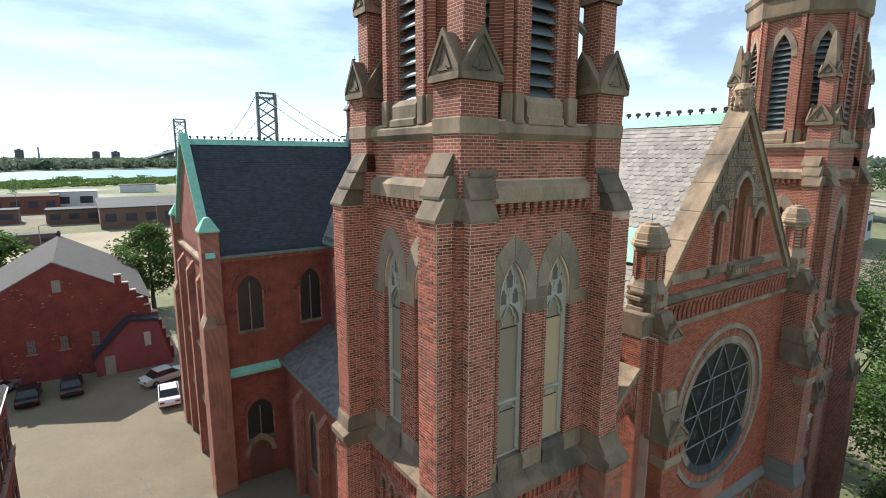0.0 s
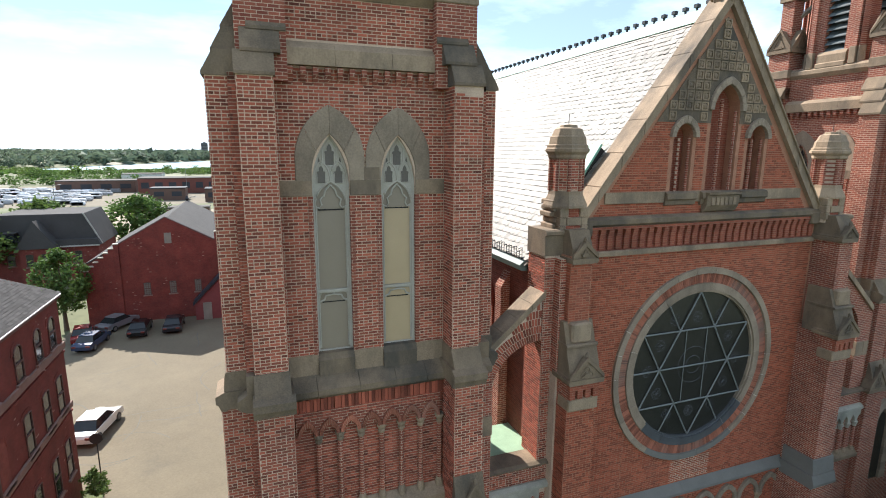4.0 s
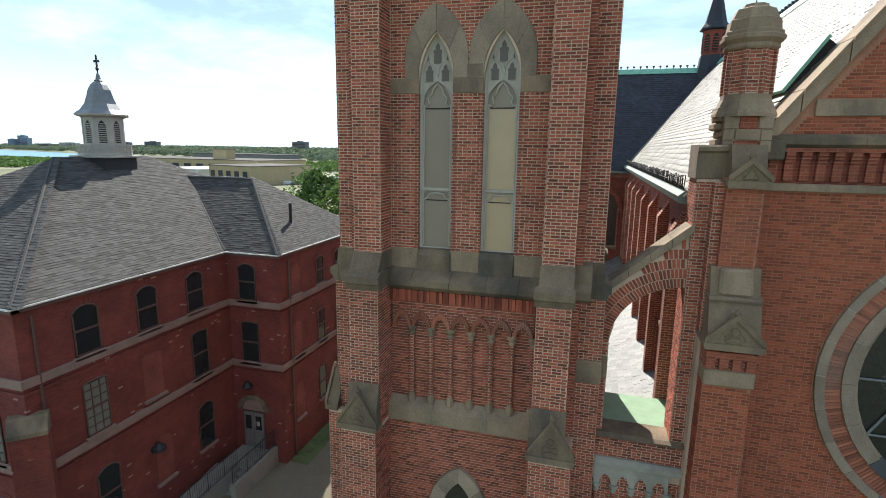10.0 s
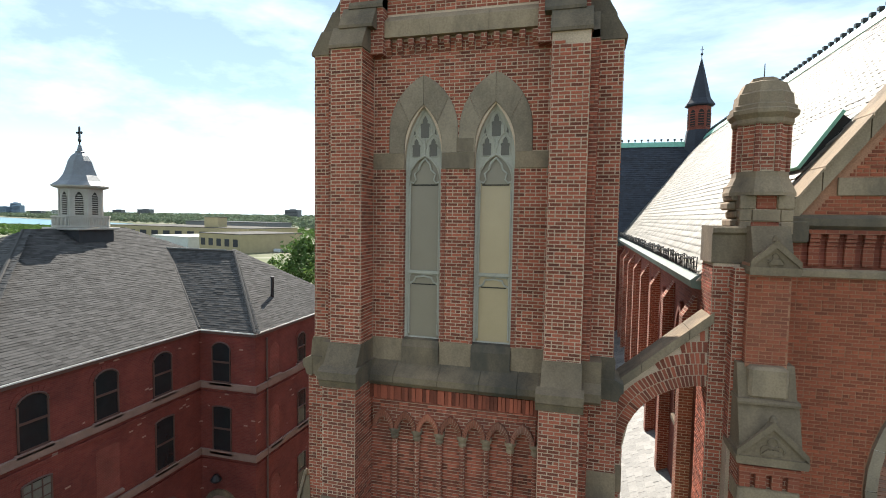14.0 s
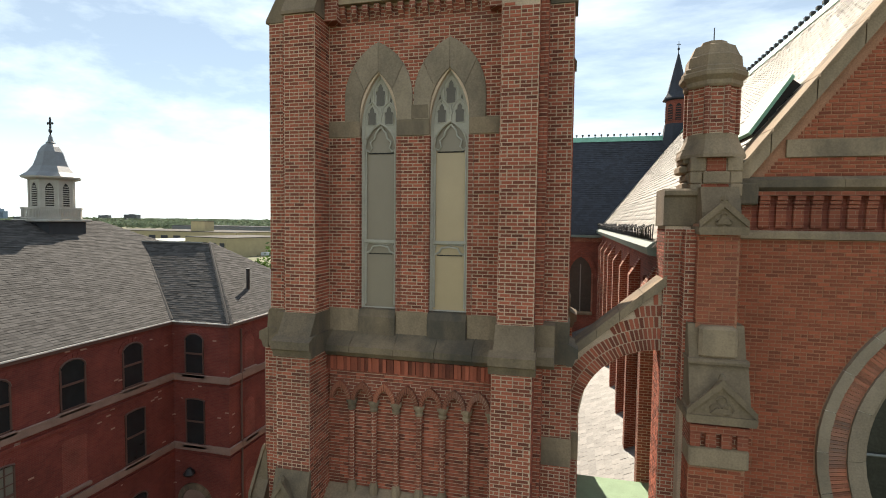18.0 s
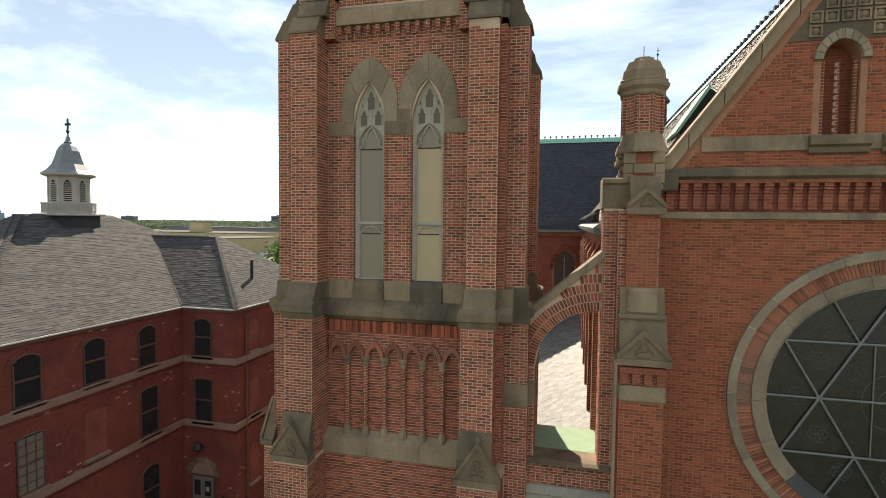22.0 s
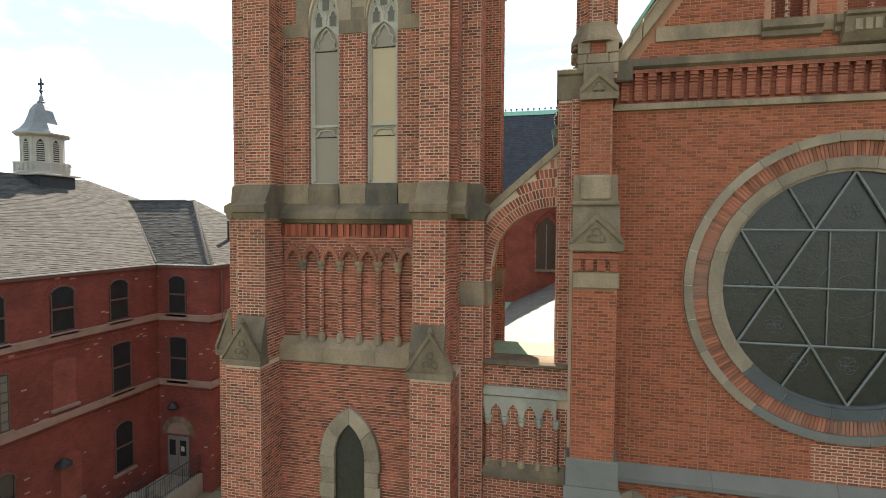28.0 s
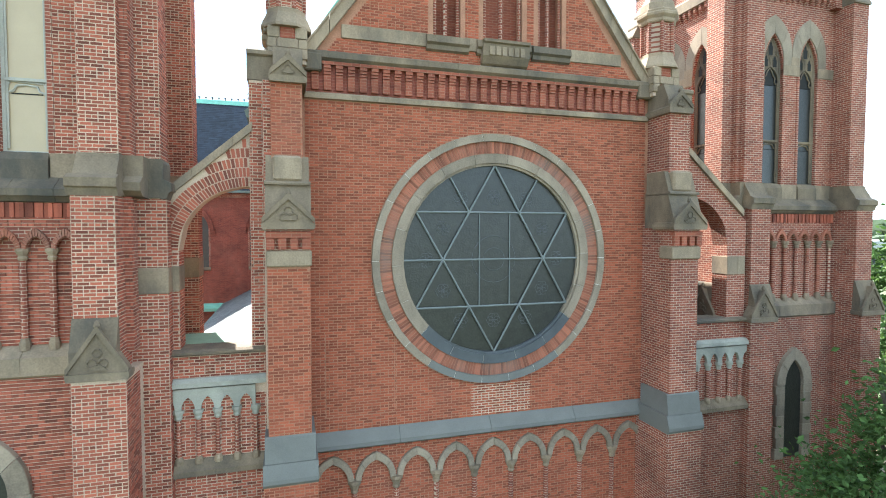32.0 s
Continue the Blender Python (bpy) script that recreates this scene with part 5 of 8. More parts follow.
        ob.location = (-t.location.x, -t.location.y, -GZ)
    return t


def arch_z(x, x0, x1, z0, z1):
    """Underside of the half arch."""
    k = (x1 - x) / (x1 - x0)
    return z0 + (z1 - z0) * math.sqrt(max(0.0, 1 - k * k))


def flying_buttress(mirror):
    X = (lambda x: x) if mirror > 0 else (lambda x: 2 * XC - x)
    t = thing("flying_buttress", "half-arched brick flying buttress with sloping stone coping", "buttress", "flying buttresses", at=(X(12.4), 9.5, 12.05))
    y0, y1 = 8.80, 9.36

    def put(s, name, mat):
        if mirror < 0:
            s.v = [(2 * XC - x, y, z) for x, y, z in s.v]
        ob = s.done(name, mat, t)
        ob.location = (-t.location.x, -t.location.y, -12.05)
        return ob
    top = lambda x: 15.36 + (x - 11.38) * (17.12 - 15.36) / (13.40 - 11.38)
    b = Shape()
    N = 14
    xs = [11.88 + (13.38 - 11.88) * i / N for i in range(N + 1)]
    b.prism([(x, arch_z(x, 11.88, 13.38, 14.28, 15.70)) for x in xs] + [(13.38, top(13.38) - 0.2), (11.2, top(11.2) - 0.2), (11.2, 12.0), (11.88, 12.0)], y0, y1)
    put(b, "arch", MORTAR if mirror > 0 else BRICK_FAR)
    n = 5
    for i in range(n):
        a, c = 11.36 + 2.06 * i / n + 0.004, 11.36 + 2.06 * (i + 1) / n - 0.004
        put(Shape().prism([(a, top(a) - 0.2), (c, top(c) - 0.2), (c, top(c)), (a, top(a))], y0 - 0.09, y1 + 0.09), "coping_stone", STONE)
    for a, c in ((11.22, 11.5), (11.5, 11.895)):
        put(Shape().bevel_box(a, c, y0 - 0.03, y1 + 0.02, 13.40, 13.95, 0.015), "springer_stone", STONE)
    # radial bricks of the arch, three rings, one by one
    me = {}
    prev = None
    ps = []
    K = 400
    line = [(11.88 + 1.5 * (1 - math.cos(math.pi / 2 * k / K)), 14.28 + 1.42 * math.sin(math.pi / 2 * k / K)) for k in range(K + 1)]
    acc = [0.0]
    for k in range(K):
        acc.append(acc[-1] + math.hypot(line[k + 1][0] - line[k][0], line[k + 1][1] - line[k][1]))
    def fan(s_, r):
        s_ = min(max(s_, 0.0), acc[-1] - 1e-4)
        j = next(q for q in range(K) if acc[q + 1] >= s_)
        dx, dz = line[j + 1][0] - line[j][0], line[j + 1][1] - line[j][1]
        l = math.hypot(dx, dz)
        w_ = (s_ - acc[j]) / l
        return line[j][0] + dx * w_ - dz / l * r, line[j][1] + dz * w_ + dx / l * r

    step = 0.066
    for row in range(7):
        shift = step / 2 if row % 2 else 0.0
        for i in range(int(acc[-1] / step)):
            s0, s1 = i * step + shift, (i + 1) * step + shift
            r0, r1 = row * 0.215 + 0.009, row * 0.215 + 0.204
            g = 0.009
            cx, cz = fan((s0 + s1) / 2, (r0 + r1) / 2)
            if cz > top(cx) - 0.27 or cx < 11.27 or cx > 13.36 or cz < 14.2:
                continue
            q = [fan(s0 + g, r0), fan(s1 - g, r0), fan(s1 - g, r1), fan(s0 + g, r1)]
            q = [(min(max(x, 11.21), 13.40), min(z, top(x) - 0.21)) for x, z in q]
            if mirror > 0:
                put(Shape().prism(q, y0 - 0.014, y0 + 0.01), "arch_brick", BRICK_PIECE)
    f = [(south(y0), courses(11.2, 11.88, 12.1, 13.40)), (south(y0), courses(11.2, 11.88, 13.95, 14.26)), (east(11.88), courses(y0, y1, 12.1, 14.28))]
    if mirror > 0:
        ob = brickwork("brickwork", BRICK, t, f)
        ob.location = (-t.location.x, -t.location.y, -12.05)
    return t


def screen_wall(mirror):
    """Low wall between tower and pier, with a little stone arcade."""
    t = thing("screen_wall", "low brick wall with pale stone arcade and coping", "wall", "arcaded screen walls", at=((12.3 if mirror > 0 else 2 * XC - 12.3), 9.3, GZ))
    yb = 8.72

    def put(s, name, mat):
        if mirror < 0:
            s.v = [(2 * XC - x, y, z) for x, y, z in s.v]
        ob = s.done(name, mat, t)
        ob.location = (-t.location.x, -t.location.y, 0.12 - GZ)
        return ob
    a, b = 10.6, 13.70
    put(Shape().box(a, b, yb, 9.30, GZ - 0.5, 11.92), "wall", MORTAR if mirror > 0 else BRICK_FAR)
    for p, q in ((a, 12.3), (12.3, b)):
        put(Shape().prism([(9.34, 12.0), (yb - 0.02, 12.0), (yb - 0.13, 11.96), (yb - 0.13, 11.91), (yb - 0.05, 11.87), (9.34, 11.87)], p + 0.003, q - 0.003, "x"), "coping_stone", STONE_DARK)
        put(Shape().prism([(9.2, 11.38), (yb - 0.06, 11.38), (yb - 0.16, 11.30), (yb - 0.16, 11.20), (9.2, 11.14)], p + 0.003, q - 0.003, "x"), "cornice_stone", STONE_PALE)
    n = 6
    w = (13.42 - 11.06) / n
    for i in range(n):
        c = 11.06 + w * (i + 0.5)
        arc = lancet(c, 0.135, 10.72, 10.98, 4)
        k = len(arc) // 2
        s = Shape().prism([(c - w / 2, 10.66), (c - 0.135, 10.66)] + arc[:k + 1] + [(c, 11.16), (c - w / 2, 11.16)], yb - 0.10, yb + 0.02)
        s.prism([(c, 11.16)] + arc[k:] + [(c + 0.135, 10.66), (c + w / 2, 10.66), (c + w / 2, 11.16)], yb - 0.10, yb + 0.02)
        put(s, "arch_stone", STONE_PALE)
        for e in ((-1, 1) if i == 0 else (1,)):
            u = c + e * w / 2
            put(Shape().lathe([(0.055, 9.62), (0.055, 10.52)], u, yb - 0.05, 8), "colonnette", BRICK_FAR)
            put(Shape().lathe([(0.055, 10.48), (0.08, 10.52), (0.075, 10.57), (0.11, 10.64), (0.11, 10.70)], u, yb - 0.05, 8), "capital", STONE_PALE)
            put(Shape().lathe([(0.09, 9.5), (0.09, 9.6), (0.055, 9.66)], u, yb - 0.05, 8), "base_stone", STONE)
    put(Shape().prism([(9.4, 9.60), (yb - 0.03, 9.58), (yb - 0.20, 9.38), (yb - 0.20, 9.26), (9.4, 9.24)], a, b, "x"), "sill_course", STONE_DARK)
    if mirror > 0:
        ob = brickwork("brickwork", BRICK, t, [(south(yb), courses(a, b, 11.38, 11.87)), (south(yb), courses(a, b, 9.58, 10.95)), (south(yb), courses(a, b, 6.8, 9.24))])
        ob.location = (-t.location.x, -t.location.y, 0.12 - GZ)
    return t


front_wall()
for side_sign in (1, -1):
    nave_pier(side_sign)
    flying_buttress(side_sign)
    screen_wall(side_sign)


# ---- nave, aisle, transept and spirelet of the church ----
def slates(place, u0, u1, s0, s1, wide=0.28, tall=0.20, lift=0.014, seed=3, limits=None, tip=0.0):
    """Overlapping slates on a slope. place(u, s, d): u along the eave, s up the slope, d above it."""
    rnd = random.Random(seed)
    v, f = [], []
    k, s = 0, s0
    while s < s1:
        lo, hi = (u0, u1) if limits is None else limits(s)
        u = lo - (k % 2) * wide / 2
        t = 0.0
        if tip and int((s - s0) / 1.6) % 4 != 1:
            t = tip
        while u < hi:
            a, b = max(lo, u) + 0.005, min(hi, u + wide) - 0.005
            if b - a > 0.04:
                d = lift * rnd.uniform(0.6, 1.7)
                e = min(s1, s + tall * 1.25)
                n = len(v)
                m = t * (b - a)
                v += [place(a, s + m, d), place(a + m, s, d), place(b - m, s, d), place(b, s + m, d), place(b, e, 0.003), place(a, e, 0.003), place(a + m, s, 0.0), place(b - m, s, 0.0)]
                f += [(n, n + 1, n + 2, n + 3, n + 4, n + 5), (n + 1, n + 6, n + 7, n + 2)]
            u += wide
        s += tall
        k += 1
    return v, f


def slope_place(p, along, up):
    p, along, up = Vector(p), Vector(along).normalized(), Vector(up).normalized()
    nrm = along.cross(up)
    if nrm.z < 0:
        nrm = -nrm
    return lambda u, s, d: tuple(p + along * u + up * s + nrm * d)


def cresting(thing_, pts_from, pts_to, step=0.45):
    """Small iron finials along a ridge."""
    a, b = Vector(pts_from), Vector(pts_to)
    n = int((b - a).length / step)
    s = Shape()
    for i in range(n + 1):
        p = a + (b - a) * i / n
        s.lathe([(0.035, p.z), (0.035, p.z + 0.12), (0.10, p.z + 0.14), (0.10, p.z + 0.24), (0.03, p.z + 0.26)], p.x, p.y, 4)
    ob = s.done("ridge_cresting", IRON, thing_)
    ob["kind"] = "stuff"
    return ob


def snow_guard(thing_, a, b, step=0.16):
    a, b = Vector(a), Vector(b)
    n = int((b - a).length / step)
    s = Shape()
    rnd = random.Random(2)
    for i in range(n + 1):
        p = a + (b - a) * i / n
        h = rnd.uniform(0.24, 0.34)
        lean = rnd.uniform(-0.06, 0.06)
        s.tube([p, p + Vector((lean * 0.5, lean, h))], 0.012, 4)
        s.tube([p + Vector((0, lean, h)), p + Vector((-0.07, lean + 0.05, h - 0.05))], 0.012, 4)
    s.tube([a + Vector((0, 0, 0.13)), b + Vector((0, 0, 0.13))], 0.01, 4)
    ob = s.done("snow_guard", IRON, thing_)
    ob["kind"] = "stuff"
    return ob


def flat_lancet(parent, name, c, foot, spring, apex, half, wall, axis, mat=DARK_GLASS, out=0.10, ring=0.16, ring_mat=None):
    """A pointed window in a wall across y (axis 'y') or x (axis 'x'); wall: the plane, out: towards the viewer (negative axis)."""
    w = new(name)
    w.parent = parent
    w.location = (-parent.location.x, -parent.location.y, -parent.location.z)
    sg = Shape().prism([(c - half, foot)] + lancet(c, half, spring, apex, 6) + [(c + half, foot)], wall - 0.02, wall + 0.04, "y")
    sr = arch_ring(Shape(), c, half, half + ring, spring, apex, apex + ring * 1.5, -wall - 0.05, -wall + out, 5)
    sm = Shape().box(c - 0.035, c + 0.035, wall - 0.05, wall, foot, spring + (apex - spring) * 0.55)
    ss = Shape().prism([(wall, foot), (wall - out, foot - 0.08), (wall - out, foot - 0.2), (wall, foot - 0.25)], c - half - 0.1, c + half + 0.1, "x")
    sj = Shape()
    for e in (-1, 1):
        sj.box(*sorted((c + e * half, c + e * (half + 0.10))), wall - 0.05, wall + 0.02, foot, spring)
    for s, n, m in ((sg, "glass", mat), (sr, "arch", ring_mat or BRICK_FAR), (sm, "mullion", LEAD), (ss, "sill", STONE_DARK), (sj, "jamb", BRICK_FAR)):
        if axis == "x":
            s.v = [(y, x, z) for x, y, z in s.v]
        s.done(n, m, w)
    return w


def nave():
    t = thing("church_nave", "long red brick nave under a steep pale slate roof", "church nave", at=(XC, 22.0, GZ))
    o = (-XC, -22.0, -GZ)

    def put(ob):
        ob.location = o
        return ob
    put(Shape().box(13.6, 25.0, 9.9, 34.0, GZ - 0.5, 17.65).done("wall", CHURCH_RED, t))
    put(Shape().box(13.42, 13.6, 9.8, 34.0, 17.35, 17.62).done("brick_cornice", CHURCH_RED, t))
    for y in (11.35, 14.3, 17.2, 20.2, 23.2, 26.2, 29.3, 32.0):
        b = Shape().box(13.3, 13.6, y - 0.2, y + 0.2, 11.4, 16.6)
        b.prism([(13.3, 16.6), (13.6, 16.6), (13.6, 17.1)], y - 0.2, y + 0.2)
        put(b.done("wall_buttress", BRICK_FAR, t))
    for y in (12.8, 15.75, 18.7, 21.7, 24.7, 27.7, 30.7):
        flat_lancet(t, "side_window", y, 13.6, 15.7, 16.5, 0.42, 13.6, "x", ring_mat=CHURCH_RED)
    up = Vector((XC - 13.28, 0, 24.9 - 17.62))
    ln = up.length
    put(Shape().prism([(13.28, 17.60), (XC, 24.88), (25.32, 17.60)], 9.7, 44.5).done("roof_boarding", SLATE, t))
    v, f = slates(slope_place((13.28, 9.72, 17.62), (0, 1, 0), up), 0, 32.0, 0.12, ln - 0.1, 0.25, 0.21, 0.02, tip=0.28)
    v, f = loose_pieces(v, f, lambda p: p[1] < 13.2 and 18.2 < p[2] < 21.2, "slate", SLATE_PIECE, t, o)
    r = put(mesh_object("slate_roofing", v, f, SLATE, t))
    r["kind"] = "stuff"
    put(Shape().prism([(XC - 0.3, 24.62), (XC + 0.3, 24.62), (XC + 0.05, 25.02), (XC - 0.05, 25.02)], 9.7, 44).done("ridge_cap", COPPER, t))
    put(cresting(t, (XC, 9.9, 24.98), (XC, 43.5, 24.98)))
    put(Shape().prism([(13.22, 17.44), (13.44, 17.40), (13.46, 17.72), (13.30, 17.70), (13.18, 17.60)], 9.8, 33.6).done("gutter", GUTTER, t))
    put(snow_guard(t, (13.3, 9.9, 17.74), (13.3, 33.4, 17.74)))
    h = new("roof_hatch")
    h.parent = t
    pl = slope_place((15.1, 9.95, 17.62 + (15.1 - 13.28) * 1.209), (0, 1, 0), up)
    hs = Shape()
    a, b, c, d = (-0.1, 0, 0.06), (1.15, 0, 0.06), (1.15, 1.3, 0.2), (-0.1, 1.3, 0.2)
    q = [pl(*p) for p in (a, b, c, d)] + [pl(u, s, dd + 0.07) for u, s, dd in (a, b, c, d)]
    hs.add(q, [(3, 2, 1, 0), (4, 5, 6, 7), (0, 1, 5, 4), (1, 2, 6, 5), (2, 3, 7, 6), (3, 0, 4, 7)])
    h.location = o
    hs.done("hatch_lid", COPPER, h)
    # near-black wedge under the lid: the shade there put in as a solid
    q = [pl(*p) for p in ((-0.06, 0.05, 0), (1.11, 0.05, 0), (1.11, 1.25, 0), (-0.06, 1.25, 0), (-0.06, 0.05, 0.06), (1.11, 0.05, 0.06), (1.11, 1.25, 0.19), (-0.06, 1.25, 0.19))]
    Shape().add(q, [(0, 1, 5, 4), (1, 2, 6, 5), (2, 3, 7, 6), (3, 0, 4, 7), (0, 3, 2, 1)]).done("hatch_frame", DARK, h)


def aisle():
    t = thing("church_aisle", "low aisle with slate lean-to roof and green copper edge", "church aisle", at=(11.8, 22.0, GZ))
    o = (-11.8, -22.0, -GZ)

    def put(ob):
        ob.location = o
        return ob
    X0 = 9.96
    zr = lambda x: 9.76 + (x - X0) * 0.51
    put(Shape().prism([(10.2, GZ - 0.5), (13.6, GZ - 0.5), (13.6, zr(13.6) - 0.12), (10.2, zr(10.2) - 0.12)], 10.95, 33.8).done("wall", CHURCH_RED, t))
    up = Vector((13.6 - X0, 0, zr(13.6) - zr(X0)))
    v, f = slates(slope_place((X0, 10.95, zr(X0)), (0, 1, 0), up), 0, 22.9, 0, up.length, 0.30, 0.24)
    v, f = loose_pieces(v, f, lambda p: p[1] < 18.0 and p[0] > 11.4, "slate", AISLE_SLATE_PIECE, t, o)
    r = put(mesh_object("slate_roofing", v, f, AISLE_SLATE, t))
    r["kind"] = "stuff"
    put(Shape().prism([(X0, zr(X0) - 0.12), (13.6, zr(13.6) - 0.12), (13.6, zr(13.6) + 0.002), (X0, zr(X0) + 0.002)], 10.9, 33.88).done("roof_boarding", SLATE_DARK, t))
    pale = material("pale_copper", (0.26, 0.37, 0.25), 0.95, spots=0.12, grain=0.06)
    put(Shape().box(11.1, 13.6, 9.28, 10.96, 11.6, 12.06).done("copper_deck", pale, t))
    put(Shape().box(X0 - 0.14, X0, 10.9, 33.88, zr(X0) - 0.16, zr(X0) - 0.02).done("gutter", GUTTER, t))
    for y in (16.5, 20.5, 24.5, 28.5):
        flat_lancet(t, "aisle_window", y, 4.0, 6.9, 7.9, 0.6, 10.2, "x", ring_mat=STONE)
        b = Shape().box(9.65, 10.2, y + 1.75, y + 2.25, GZ - 0.3, 8.0)
        b.prism([(9.65, 8.0), (10.2, 8.0), (10.2, 8.7)], y + 1.75, y + 2.25)
        put(b.done("wall_buttress", BRICK_FAR, t))


def transept():
    t = thing("church_transept", "red brick transept with dark slate roof and green copper trim", "church transept", at=(12.0, 39.6, GZ))
    o = (-12.0, -39.6, -GZ)

    def put(ob):
        ob.location = o
        return ob
    put(Shape().box(5.9, 33.0, 33.9, 45.3, GZ - 0.5, 17.35).done("wall", CHURCH_RED, t))
    put(Shape().prism([(33.9, 17.3), (45.3, 17.3), (39.6, 24.3)], 5.9, 6.5, "x").done("gable_wall", CHURCH_RED, t))
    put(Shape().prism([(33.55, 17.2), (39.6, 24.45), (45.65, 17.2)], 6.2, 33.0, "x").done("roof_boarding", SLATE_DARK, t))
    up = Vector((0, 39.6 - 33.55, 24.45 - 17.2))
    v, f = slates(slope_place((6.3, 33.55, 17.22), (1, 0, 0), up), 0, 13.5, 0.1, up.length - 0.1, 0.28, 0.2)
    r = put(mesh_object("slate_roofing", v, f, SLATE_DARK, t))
    r["kind"] = "stuff"
    put(Shape().prism([(39.3, 24.2), (39.9, 24.2), (39.65, 24.58), (39.55, 24.58)], 5.7, 33, "x").done("ridge_cap", COPPER, t))
    put(cresting(t, (5.9, 39.6, 24.55), (32.8, 39.6, 24.55)))
    for s in (-1, 1):
        put(Shape().prism([(39.6 + s * 6.2, 17.25), (39.6, 24.66), (39.6, 25.0), (39.6 + s * 6.4, 17.3)], 5.65, 6.2, "x").done("gable_coping", COPPER, t))
    put(Shape().box(6.5, 13.6, 33.42, 33.75, 17.14, 17.30).done("gutter", GUTTER, t))
    put(snow_guard(t, (6.6, 33.62, 17.32), (13.5, 33.62, 17.32)))
    put(Shape().box(6.5, 13.6, 33.8, 33.95, 16.85, 17.12).done("brick_cornice", BRICK_FAR, t))
    for c, h in ((8.22, 0.78), (12.28, 0.7)):
        flat_lancet(t, "tall_window", c, 12.2, 14.75, 15.85, h, 33.9, "y", out=0.14, ring=0.22, ring_mat=CHURCH_RED)
        hood = arch_ring(Shape(), c, h + 0.22, h + 0.32, 14.6, 16.2, 16.36, -33.95, -33.7, 6)
        hood.box(c - h - 0.42, c - h - 0.2, 33.7, 33.9, 14.45, 14.6).box(c + h + 0.2, c + h + 0.42, 33.7, 33.9, 14.45, 14.6)
        put(hood.done("hood_mould", CHURCH_RED, t))
    flat_lancet(t, "lower_window", 8.4, 4.5, 6.2, 7.25, 0.85, 33.9, "y", out=0.14, ring=0.22, ring_mat=CHURCH_RED)
    d = new("side_door")
    d.parent = t
    d.location = o
    Shape().prism([(7.55, GZ)] + lancet(8.3, 0.75, 3.3, 4.3, 6) + [(9.05, GZ)], 33.84, 33.9).done("door_leaf", material("brown_door", (0.12, 0.05, 0.03), 0.6), d)
    arch_ring(Shape(), 8.3, 0.75, 1.05, 3.3, 4.3, 4.75, -34.0, -33.75, 6).done("door_arch", STONE, d)
    put(Shape().prism([(33.9, 9.75), (33.5, 9.45), (33.5, 9.25), (33.9, 9.2)], 6.4, 9.9, "x").done("copper_hood", COPPER, t))
    for x, y in ((5.45, 33.45), (5.45, 45.0)):
        b = new("corner_buttress")
        b.parent = t
        b.location = o
        s = Shape().box(x, x + 1.05, y, y + 1.0, 13.0, 18.9).box(x - 0.25, x + 1.1, y - 0.2, y + 1.0, GZ - 0.5, 13.0)
        s.done("shaft", BRICK_FAR, b)
        Shape().lathe([(0.85, 18.85), (0.85, 18.95), (0.25, 19.7), (0.1, 19.75)], x + 0.52, y + 0.5, 4).done("copper_cap", COPPER, b)
        Shape().prism([(x - 0.27, 12.9), (x, 13.6), (x + 0.5, 13.6), (x + 0.5, 12.9)], y - 0.22, y + 1.02).done("offset_stone", STONE, b)
    # stepped stone bands and buttresses of the west end, seen edge-on
    for y in (35.8, 39.6, 43.4):
        b = Shape().box(5.4, 5.9, y - 0.3, y + 0.3, GZ - 0.5, 15.5)
        b.prism([(5.4, 15.5), (5.9, 15.5), (5.9, 16.2)], y - 0.3, y + 0.3)
        put(b.done("west_buttress", BRICK_FAR, t))
    for z in (6.0, 10.2, 16.8):
        put(Shape().prism([(5.9, z + 0.25), (5.68, z + 0.1), (5.68, z - 0.1), (5.9, z - 0.15)], 33.9, 45.3).done("stone_band", STONE, t))
    flat_lancet(t, "west_window", 37.7, 8.0, 13.0, 15.0, 0.8, 5.9, "x", ring_mat=STONE)
    flat_lancet(t, "west_window", 41.5, 8.0, 13.0, 15.0, 0.8, 5.9, "x", ring_mat=STONE)


def spirelet():
    cx, cy = 18.87, 39.6
    t = thing("roof_spirelet", "small dark spirelet with red louvred lantern on the roof", "spirelet", at=(cx, cy, 22.8))
    o = (-cx, -cy, -22.8)

    def put(ob):
        ob.location = o
        return ob
    put(Shape().lathe([(1.25, 22.8), (1.0, 24.2), (0.86, 25.2), (0.84, 25.35)], cx, cy, 8).done("skirt_roof", SLATE_DARK, t))
    put(Shape().lathe([(0.78, 25.2), (0.78, 27.1)], cx, cy, 8).done("lantern_wall", CHURCH_RED, t))
    for k in range(8):
        m = Matrix.Translation((cx, cy, 0)) @ Matrix.Rotation(math.pi / 4 * k, 4, "Z")
        put(Shape().prism([(-0.19, 25.55)] + lancet(0, 0.19, 26.5, 26.78, 3) + [(0.19, 25.55)], -0.75, -0.70).moved(m).done("louvre_light", DARK, t))
        s = Shape()
        for z in range(6):
            s.box(-0.18, 0.18, -0.77, -0.72, 25.6 + z * 0.18, 25.65 + z * 0.18)
        put(s.moved(m).done("louvre", CHURCH_RED, t))
    put(Shape().lathe([(0.8, 27.02), (1.02, 27.1), (1.0, 27.2), (0.72, 27.6), (0.06, 30.4), (0.02, 30.5)], cx, cy, 8).done("spire", SLATE_DARK, t))
    put(Shape().lathe([(0.03, 30.3), (0.03, 30.7), (0.11, 30.8), (0.03, 30.9), (0.02, 31.35)], cx, cy, 6).done("finial", IRON, t))
    put(Shape().tube([(cx - 0.14, cy, 31.1), (cx + 0.14, cy, 31.1)], 0.02, 4).done("finial_arm", IRON, t))


nave()
aisle()
transept()
spirelet()


